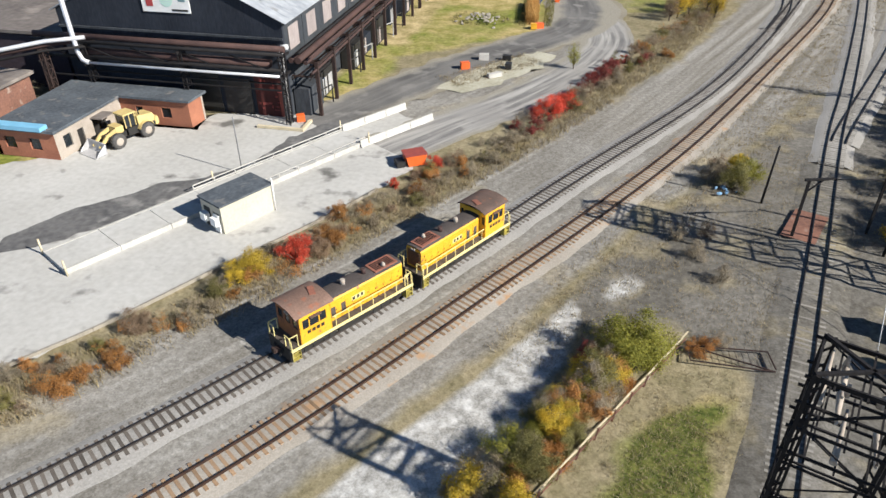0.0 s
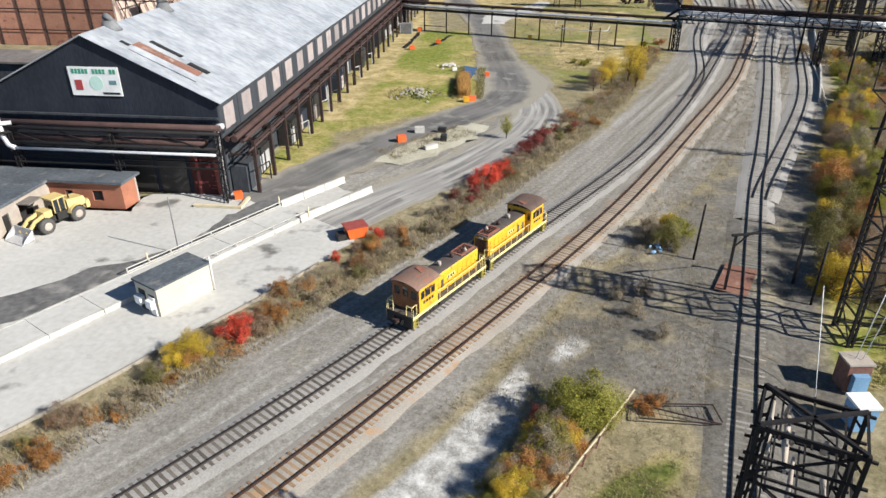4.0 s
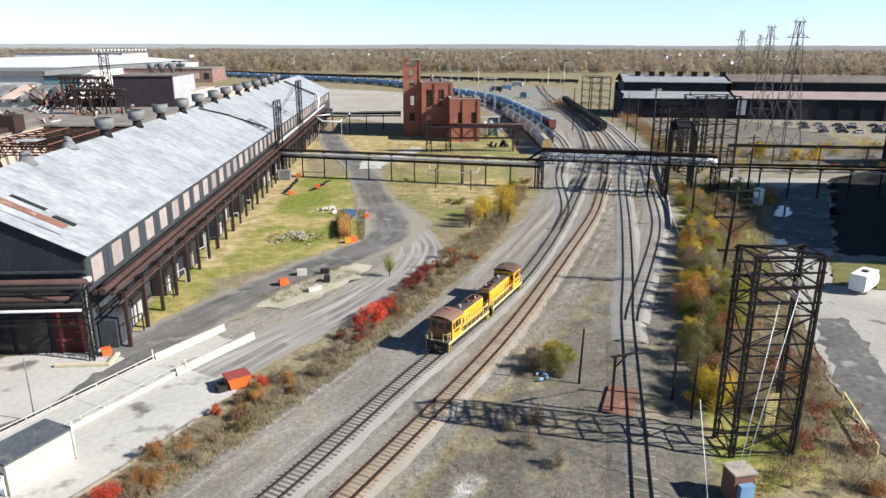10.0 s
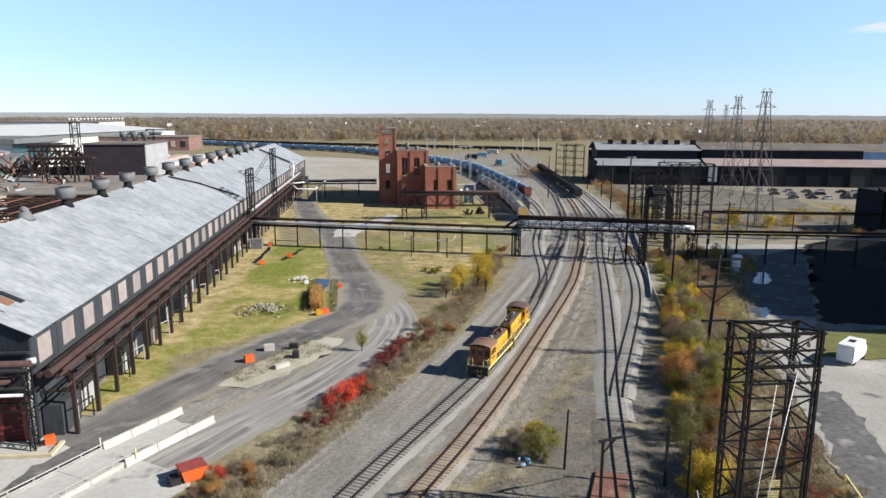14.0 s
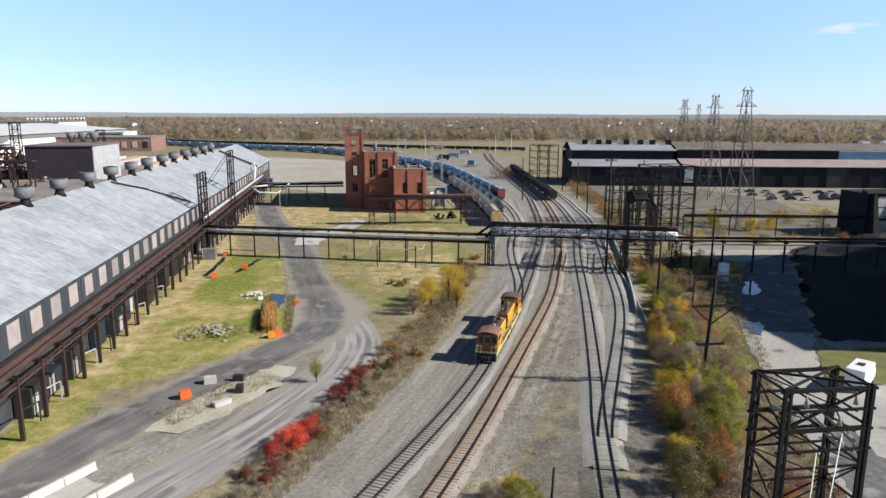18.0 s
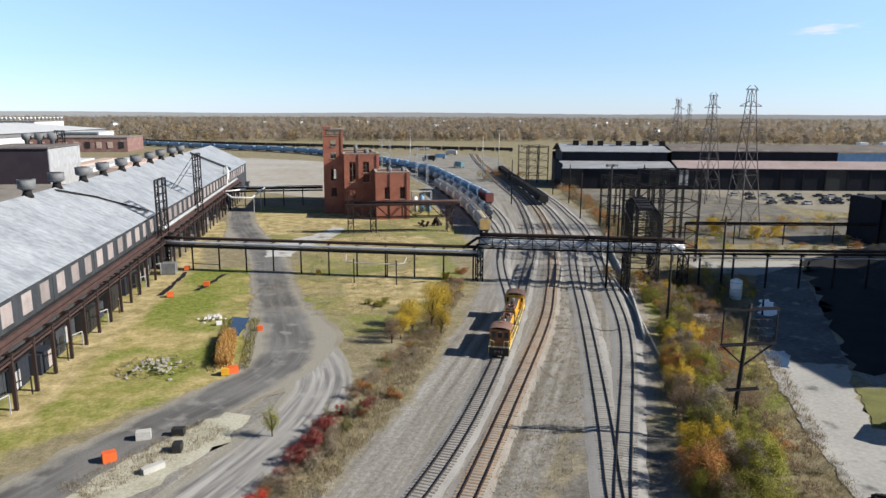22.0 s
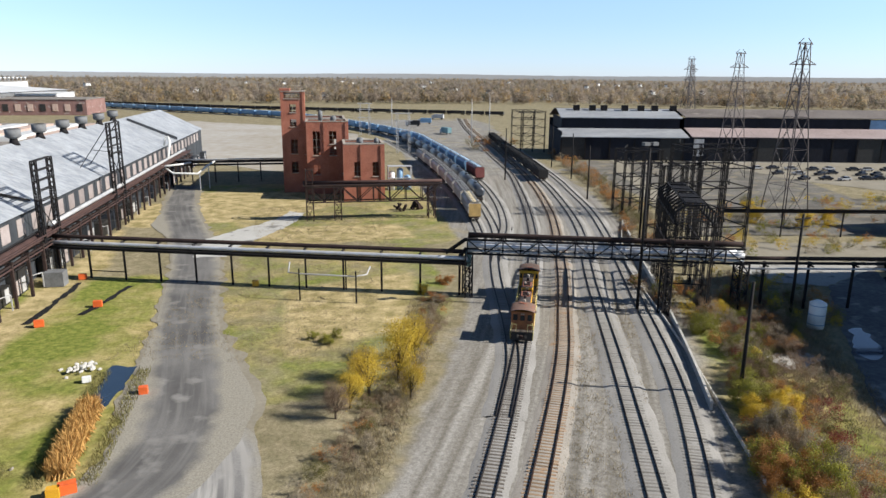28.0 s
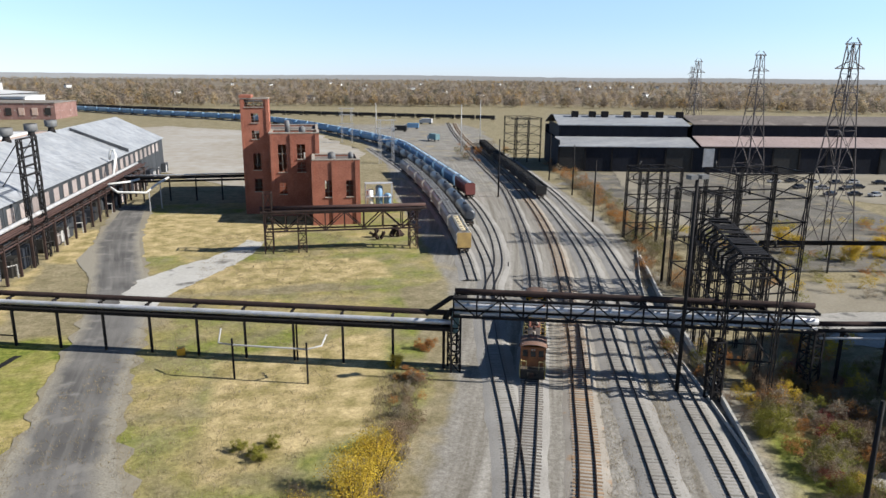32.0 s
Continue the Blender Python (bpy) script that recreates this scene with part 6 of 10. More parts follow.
def build_far_truss():
    """The pipe truss before the powerhouse."""
    g = thing("pipe_truss", 3, 243, 0, 0, "dark steel pipe truss on lattice legs before the powerhouse", "pipe bridge")
    add = under(g)
    for y in (241.6, 244.2):
        bm = bmesh.new()
        for z in (4.4, 8.0):
            beam(bm, (-3, y, z), (28, y, z), 0.28)
        for k in range(8):
            x = -3 + 31 * k / 8
            beam(bm, (x, y, 4.4), (x, y, 8.0), 0.2)
            beam(bm, (x, y, 4.4 if k % 2 else 8.0), (x + 31 / 8, y, 8.0 if k % 2 else 4.4), 0.2)
        add("truss", bm, RUST_DARK)
    for x in (-2.5, 4.0, 26.5):
        bm = bmesh.new()
        lattice_column(bm, x, 242.9, -0.1, 8.0 if x > -2 else 12, 1.6, 2.6, 0.22, 4)
        add("leg", bm, RUST_DARK)
    add("deck", bbox(-4, 241.4, 8.2, 29, 244.4, 8.5), RUST_DARK)
    bm = bmesh.new()
    tube(bm, [(-4, 242.4, 9.0), (29, 242.4, 9.0)], 0.4, 9)
    add("pipe", bm, RUST_PIPE)
    g = thing("pipe_run", -30, 300, 0, 0, "black pipes on posts running to the powerhouse", "pipe bridge")
    add = under(g)
    for z, r, m in ((6.6, 0.45, BLACK_STEEL), (5.6, 0.3, BLACK_STEEL), (7.3, 0.2, SILVER_PIPE)):
        bm = bmesh.new()
        tube(bm, [(-46, 305, z), (-30, 306, z), (-11.6, 306.6, z)], r, 9)
        add("pipe", bm, m)
    for x in (-40, -33, -26, -19):
        bm = bmesh.new()
        beam(bm, (x, 305.8, -0.1), (x, 305.8, 6.2), 0.35)
        add("post", bm, BLACK_STEEL)
    g = thing("scrap_machine", 22, 252, 0, 0, "rusty idle machine lying on the grass", "scrap")
    for k in range(9):
        bm = bmesh.new()
        r = random.Random(k)
        x, y = r.uniform(-4, 4), r.uniform(-1.5, 1.5)
        beam(bm, (x, y, 0.1), (x + r.uniform(-2, 2), y + r.uniform(-1, 1), r.uniform(0.8, 2.6)), r.uniform(0.3, 0.9))
        part("girder", bm, RUST_DARK, g)


build_far_truss()


# ---- rolling mill on the right ----
def build_mill():
    b = thing("rolling_mill", 100, 345, 0, 0, "long dark rolling mill with stepped pale roofs", "factory building")
    add = under(b)
    # the mill stands askew: its front runs from (98, 350) towards (330, 300)
    P, Q = Vector((97, 352)), Vector((400, 292))
    d = (Q - P).normalized()
    back = Vector((-d.y, d.x))

    def slab(name, u0, u1, v0, v1, z0, z1, m, slope=0.0, label=""):
        bm = bmesh.new()
        c = [P + d * u0 + back * v0, P + d * u1 + back * v0, P + d * u1 + back * v1, P + d * u0 + back * v1]
        hexa(bm, [(*c[0], z0), (*c[1], z0), (*c[2], z0 + slope), (*c[3], z0 + slope), (*c[0], z1), (*c[1], z1), (*c[2], z1 + slope), (*c[3], z1 + slope)])
        return add(name, bm, m, label)

    k = 0
    for u in np.arange(0, 300, 10):
        slab("wall_panel", u + 0.02, u + 9.98, 0, 0.5, 0, 9.2, MILL_WALL if k % 4 else GRIME_BLACK)
        slab("pier", u - 0.3, u + 0.3, -0.3, -0.02, 0, 9.2, BLACK_STEEL)
        k += 1
    k = 0
    for u in np.arange(0, 52, 5.2):
        slab("roof_sheet", u + 0.01, u + 5.19, -0.6, 11, 9.2, 9.5, SHOP_ROOF, 2.6)
    for u in np.arange(53, 300, 13):
        slab("roof_sheet", u + 0.01, u + 12.95, -0.6, 11, 9.6, 9.9, PINK_ROOF, 2.8)
    slab("clerestory", 2, 51, 11, 11.5, 11.6, 16.2, MILL_WALL)
    slab("clerestory", 53, 130, 11, 11.5, 12.2, 16.8, MILL_WALL)
    slab("clerestory", 130.1, 300, 11, 11.5, 12.2, 16.4, BLUE_CAR, label="faded blue clerestory cladding")
    slab("upper_roof", 1, 52, 10.4, 26, 16.3, 16.6, SHOP_ROOF, 3.0)
    slab("upper_roof", 53, 300, 10.4, 26, 16.9, 17.2, TAR_ROOF, 2.6)
    slab("back_wall", 0, 300, 40, 40.5, 0, 15, SHOP_WALL)
    slab("back_roof", 0, 300, 26, 41, 19.4, 19.8, TAR_ROOF, -3.5)
    slab("end_wall", -0.02, 0.4, 0.5, 40, 0, 11.5, MILL_WALL)
    slab("end_wall", 1.5, 1.98, 11.5, 40, 11.5, 16.4, SHOP_WALL)
    slab("shutter", 54, 58, -0.5, -0.04, 2, 9, WHITE_PIPE, label="pale grey shutter door")
    for u in (8, 15, 20, 29, 36, 42, 50):
        slab("ridge_vent", u, u + 2.6, 22, 24, 18.5, 21.2, BLACK_STEEL)
    for u in range(150, 290, 11):
        slab("skylight", u, u + 4, 30, 34, 19.2, 20.8, WHITE_PAINT)
    # unseen tall hall, added beyond the view to lay shade over the road
    g = thing("coal_loading_hall", 120, 100, 0, 0, "tall black sheet hall out of view that shades the road", "factory building")
    add = under(g)
    add("wall", bbox(120, 100, 0, 165, 164, 42), MILL_WALL)
    for y in np.arange(104, 160, 9):
        add("buttress", bbox(119.3, y, 0, 119.98, y + 0.6, 42), BLACK_STEEL)
    bm = bmesh.new()
    hexa(bm, [(119, 99, 42), (166, 99, 42), (166, 165, 42), (119, 165, 42), (141.5, 99, 47), (143.5, 99, 47), (143.5, 165, 47), (141.5, 165, 47)])
    add("roof", bm, SHOP_ROOF)
    # stepped loading gallery with pale sheet bays between black buttresses
    g = thing("loading_gallery", 134, 203, 0, 0, "black loading gallery with pale sheet bays", "factory building")
    add = under(g)
    add("wall", bbox(136, 204.5, 0, 190, 216, 12.4), MILL_WALL)
    bm = bmesh.new()
    hexa(bm, [(135, 203.6, 12.4), (190, 203.6, 12.4), (190, 206, 12.4), (135, 206, 12.4), (135, 203.6, 12.6), (190, 203.6, 12.6), (190, 206, 13.6), (135, 206, 13.6)])
    add("roof", bm, COAL)
    for k in range(8):
        x = 138.4 + 7.2 * k
        for z0, z1 in ((1.5, 4.6), (5.4, 8.2), (8.6, 11.6)):
            if (k + int(z0)) % 4 != 3:
                add("pale_panel", bbox(x + 0.5, 204.2, z0, x + 5.2, 204.48, z1), WHITE_PIPE, "pale dented sheet panel")
        bm = bmesh.new()
        hexa(bm, [(x - 2.2, 201.2, 0), (x, 201.2, 0), (x, 204.4, 0), (x - 2.2, 204.4, 0), (x - 1.4, 203.6, 12.2), (x - 0.4, 203.6, 12.2), (x - 0.4, 204.4, 12.2), (x - 1.4, 204.4, 12.2)])
        add("buttress", bm, COAL)
    # black mound against the road
    g = thing("coal_heap", 122, 172, 0, 0, "long black mound beside the road", "coal heap")
    bm = bmesh.new()
    n, m = 34, 34
    rows = []
    for i in range(n + 1):
        row = []
        for j in range(m + 1):
            x, y = -22 + 52 * i / n, -28 + 58 * j / m
            edge = min(i, n - i, 6) / 6 * min(j, m - j, 6) / 6
            cut = max(0.0, min(1.0, (x + 22 - 0.62 * (y + 6) + 5 * noise.noise((x * 0.1, y * 0.1, 8))) / 12))
            z = edge * cut * (4.2 + 2.4 * noise.noise((x * 0.09, y * 0.09, 2)) + 0.6 * noise.noise((x * 0.5, y * 0.5, 5)))
            row.append(bm.verts.new((x, y, max(z, -0.06))))
        rows.append(row)
    for i in range(n):
        for j in range(m):
            bm.faces.new((rows[i][j], rows[i + 1][j], rows[i + 1][j + 1], rows[i][j + 1]))
    part("mound", bm, COAL, g)


build_mill()


# ---- steel towers, pylons, poles ----
def lattice_box(bm, x0, y0, x1, y1, z0, z1, levels, t, cross=True):
    c = [(x0, y0), (x1, y0), (x1, y1), (x0, y1)]
    for p in c:
        beam(bm, (*p, z0), (*p, z1), t)
    for i in range(levels):
        a, b = z0 + (z1 - z0) * i / levels, z0 + (z1 - z0) * (i + 1) / levels
        for k in range(4):
            p, q = c[k], c[(k + 1) % 4]
            beam(bm, (*p, b), (*q, b), t * 0.7)
            if cross and (i + k) % 3 != 2:
                beam(bm, (*p, a), (*q, b), t * 0.45)
                beam(bm, (*q, a), (*p, b), t * 0.45)


def catenary_tower(x, y, w, d, h, label, turn=0, t=1.0):
    g = thing("lattice_tower", x, y, 0, turn, label, "steel tower", "catenary towers")
    c = [(0, 0), (w, 0), (w, d), (0, d)]
    for k, p in enumerate(c):
        bm = bmesh.new()
        q = (p[0] + (0.35 if p[0] == 0 else -0.35), p[1] + (0.35 if p[1] == 0 else -0.35))
        beam(bm, (*p, -0.1), (*p, h), 0.22 * t)
        beam(bm, (q[0], p[1], -0.1), (q[0], p[1], h), 0.16 * t)
        for z in np.arange(0.6, h, 0.9):
            beam(bm, (*p, z), (q[0], p[1], z + 0.45), 0.08)
        part("leg", bm, BLACK_STEEL, g)
    n = 7
    for i in range(n + 1):
        z = 0.4 + (h - 0.5) * i / n
        for k in range(4):
            a, b = c[k], c[(k + 1) % 4]
            bm = bmesh.new()
            beam(bm, (*a, z), (*b, z), 0.13 * t)
            part("strut", bm, BLACK_STEEL, g)
            if i < n:
                z2 = 0.4 + (h - 0.5) * (i + 1) / n
                a, b = (a, b) if i % 2 == k % 2 else (b, a)
                bm = bmesh.new()
                beam(bm, (*a, z), (*b, z2), 0.085 * t)
                part("diagonal", bm, BLACK_STEEL, g)
    bm = bmesh.new()
    for k in range(4):
        z = h - 0.2 - k * 1.3
        beam(bm, (-0.3, 0, z), (w + 0.3, 0, z), 0.15 * t)
        beam(bm, (-0.3, d, z), (w + 0.3, d, z), 0.15 * t)
        for u in (0.2, 0.5, 0.8):
            beam(bm, (w * u, -0.3, z), (w * u, d + 0.3, z), 0.1 * t)
    beam(bm, (0, 0, h), (w, d, h), 0.14)
    beam(bm, (w, 0, h), (0, d, h), 0.14)
    part("head_frame", bm, BLACK_STEEL, g)
    rr = random.Random(int(x * 7))
    for k in range(9):
        bm = bmesh.new()
        u, z = rr.uniform(0.1, 0.9), h - 0.6 - 1.3 * rr.randrange(3)
        tube(bm, [(w * u, rr.choice((0, d)), z), (w * u, rr.choice((0, d)) * 0.98, z - 0.6)], [0.06, 0.16], 7)
        part("insulator", bm, STONE_TRIM, g, "pale ceramic insulator")
    bm = bmesh.new()
    for k in range(26):
        beam(bm, (w - 1.2, d - 0.2, 0.4 + k * 0.16), (w - 0.2, d - 0.2, 0.4 + k * 0.16), 0.06)
    part("ladder", bm, PALE_YELLOW, g, "pale yellow rung ladder")["kind"] = "stuff"
    return g


catenary_tower(16.5, 63.8, 5.7, 3.2, 18.4, "dark lattice steel tower with heavy corner legs")
catenary_tower(-2.35, 33.6, 3.6, 2.6, 16.8, "dark lattice steel tower beside the yard track", -21, 0.7)


def build_tower_yard():
    g = thing("transformer_kiosk", 14.6, 58.6, 0, 8, "rusty transformer kiosk with white top", "transformer")
    part("body", bbox(-0.9, -0.8, 0, 0.9, 0.8, 2.4), RUST_SHEET, g)
    part("lid", bbox(-1.0, -0.9, 2.4, 1.0, 0.9, 2.55), STONE_TRIM, g)
    part("tank", bbox(-0.6, -1.3, 0.2, 0.6, -0.82, 1.7), BLUE_CAR, g)
    g = thing("transformer_kiosk", 13.4, 54.0, 0, 8, "pale transformer kiosk with a blue side", "transformer")
    part("body", bbox(-0.75, -0.8, 0, 0.75, 0.8, 2.0), BLUE_CAR, g)
    part("lid", bbox(-0.85, -0.9, 2.0, 0.85, 0.9, 2.2), WHITE_PAINT, g)
    g = thing("guy_cables", 19, 57, 0, 0, "pale cables slanting from the kiosk up the tower", "cable")
    for a, b in (((14.4, 58.4, 2.6), (19.0, 63.9, 14.5)), ((14.9, 58.4, 2.6), (20.6, 63.9, 15.6)), ((11.3, 56.2, 0.1), (12.6, 62.5, 6.5))):
        bm = bmesh.new()
        tube(bm, [a, b], 0.032, 6)
        under(g)("cable", bm, WHITE_PAINT)


build_tower_yard()


def pylon(x, y, h, base, turn, label):
    g = thing("transmission_pylon", x, y, 0, turn, label, "power pylon", "transmission pylons")
    lv = [0, 0.22, 0.42, 0.6, 0.74, 0.86, 1.0]
    wid = lambda u: base * (1 - u) ** 1.15 / 2 + 0.75 if u < 0.99 else 0.75
    for sx in (-1, 1):
        for sy in (-1, 1):
            bm = bmesh.new()
            tube(bm, [(sx * wid(a), sy * wid(a), h * a - 0.1) for a in lv], 0.12, 4)
            part("leg", bm, PYLON_STEEL, g)
    bm = bmesh.new()
    for a, b in zip(lv, lv[1:]):
        for k in range(4):
            s = [(-1, -1), (1, -1), (1, 1), (-1, 1)]
            p, q = s[k], s[(k + 1) % 4]
            beam(bm, (p[0] * wid(a), p[1] * wid(a), h * a), (q[0] * wid(b), q[1] * wid(b), h * b), 0.09)
            beam(bm, (q[0] * wid(a), q[1] * wid(a), h * a), (p[0] * wid(b), p[1] * wid(b), h * b), 0.065)
            beam(bm, (p[0] * wid(b), p[1] * wid(b), h * b), (q[0] * wid(b), q[1] * wid(b), h * b), 0.09)
    part("bracing", bm, PYLON_STEEL, g)["kind"] = "stuff"
    for z, w in ((h - 0.3, 2.2), (h * 0.885, 4.0), (h * 0.775, 3.4)):
        bm = bmesh.new()
        beam(bm, (-w, 0, z), (w, 0, z), 0.22)
        for s in (-1, 1):
            beam(bm, (s * w, 0, z), (s * 0.7, 0, z + 1.3), 0.14)
        part("crossarm", bm, PYLON_STEEL, g)
    return g


pylon(109.6, 226.0, 41.4, 6.2, 12, "tall grey lattice transmission pylon on rough ground")
pylon(138.0, 296, 41.5, 6.2, 12, "tall grey lattice transmission pylon behind the mill front")
pylon(168, 382, 41.5, 6.2, 12, "distant grey lattice transmission pylon")
pylon(290, 600, 42, 6.2, 12, "distant grey lattice transmission pylon")


def pole(x, y, h, label, arms=1, turn=0, lean=0, lamp=False):
    g = thing("utility_pole", x, y, 0, turn, label, "utility pole", "poles of the yard")
    bm = bmesh.new()
    tube(bm, [(0, 0, -0.2), (lean, 0, h)], [0.24, 0.16] if h > 8 else [0.13, 0.1], 8)
    part("shaft", bm, BLACK_STEEL, g)
    for k in range(arms):
        bm = bmesh.new()
        beam(bm, (lean - 1.5, 0, h - 0.7 - 1.2 * k), (lean + 1.5, 0, h - 0.7 - 1.2 * k), 0.16)
        part("crossarm", bm, BLACK_STEEL, g)
    if lamp:
        for s in (-0.7, 0.7):
            bm = bmesh.new()
            box(bm, s - 0.45, -0.4, h - 0.1, s + 0.45, 0.4, h + 0.35)
            part("floodlight", bm, VENT_GREY, g)
    return g




def framed_pole():
    """A pole that carries a hanging frame of crossarms and insulator rungs."""
    g = thing("utility_pole", 34.9, 106.2, 0, 0, "tall dark wooden pole with a hanging frame of crossarms", "utility pole", "poles of the yard")
    bm = bmesh.new()
    tube(bm, [(0, 0, -0.2), (0.9, 0, 15.3)], [0.27, 0.18], 9)
    part("shaft", bm, BLACK_STEEL, g)
    for z, a, b, w in ((14.7, -2.0, 4.1, 0.2), (10.9, -2.0, 4.1, 0.2), (5.9, -1.0, 2.6, 0.16)):
        for y in (-0.22, 0.22):
            bm = bmesh.new()
            beam(bm, (a, y, z), (b, y, z), w * 0.7, w)
            part("crossarm", bm, BLACK_STEEL, g)
    for x in (-2.0, 4.1):
        bm = bmesh.new()
        beam(bm, (x, 0, 10.9), (x, 0, 14.8), 0.12)
        part("hanger", bm, BLACK_STEEL, g)
        bm = bmesh.new()
        beam(bm, (x * 0.94, 0, 10.8), (0.7, 0, 8.6), 0.14)
        part("brace", bm, BLACK_STEEL, g)
    for z in (11.8, 12.7, 13.6):
        bm = bmesh.new()
        beam(bm, (1.0, 0.1, z), (4.0, 0.1, z - 0.15), 0.1)
        part("rung", bm, BLACK_STEEL, g)
        for x in (2.0, 3.0, 3.9):
            bm = bmesh.new()
            tube(bm, [(x, 0.1, z - 0.1), (x, 0.1, z - 0.45)], [0.06, 0.1], 7)
            part("insulator", bm, GRIME_BLACK, g)
    for x in (-0.9, 2.5):
        bm = bmesh.new()
        tube(bm, [(x, 0, 5.95), (x, 0, 6.3)], [0.09, 0.05], 7)
        part("insulator", bm, GRIME_BLACK, g)


framed_pole()
pole(45.4, 142.2, 13.0, "slim dark wooden pole beside the shrubs", 0)
pole(34.4, 111.1, 2.5, "short dark stump post", 0)
pole(6.8, 78.2, 6.2, "short dark post beside a bush", 0, 0, 0.2)
pole(46.5, 170.5, 24.5, "very tall dark pole with floodlights", 0, 10, 0, True)
pole(66.0, 211.5, 17.0, "tall dark pole beside the sidings", 1, 20)
pole(68.3, 165.6, 15.0, "dark wooden pole in the undergrowth", 2, 15)
pole(15.8, 70.4, 6.5, "dark steel post of an old gate", 0)
pole(74, 262, 15, "dark pole beside the sidings", 0)
pole(83, 300, 15, "dark pole beside the sidings", 0)
pole(86, 330, 16, "dark pole beside the sidings", 0)
pole(60.0, 300, 17.0, "pale tall pole between the yard tracks", 0)
pole(42, 225, 0.9, "low switch stand beside the siding", 0)
for x, y, h in ((74, 420, 22), (95, 470, 22), (40, 480, 20)):
    g = pole(x, y, h, "white yard lighting mast", 0)
    for o in g.children:
        o.data.materials.clear()
        o.data.materials.append(WHITE_PIPE)


def build_gate():
    g = thing("steel_portal", 8.4, 72, 0, 0, "thin dark steel portal beside a track", "portal frame")
    add = under(g)
    for x, y in ((8.4, 71.9), (15.4, 74.2)):
        bm = bmesh.new()
        beam(bm, (x, y, -0.1), (x, y, 6.0), 0.22)
        add("post", bm, BLACK_STEEL)
    bm = bmesh.new()
    beam(bm, (8.0, 71.8, 6.0), (10.6, 72.6, 6.0), 0.2)
    beam(bm, (8.4, 71.9, 4.8), (9.8, 72.4, 6.0), 0.12)
    tube(bm, [(10.6, 72.6, 5.9), (15.4, 74.2, 5.6)], 0.05, 5)
    add("arm", bm, BLACK_STEEL)
    r = thing("steel_plate", 10.0, 74.0, 0, -24, "rust-brown steel plate lying by the track", "plate")
    part("sheet", bbox(-1.5, -2.9, 0.14, 1.5, 2.9, 0.21), RUST_SHEET, r)


build_gate()


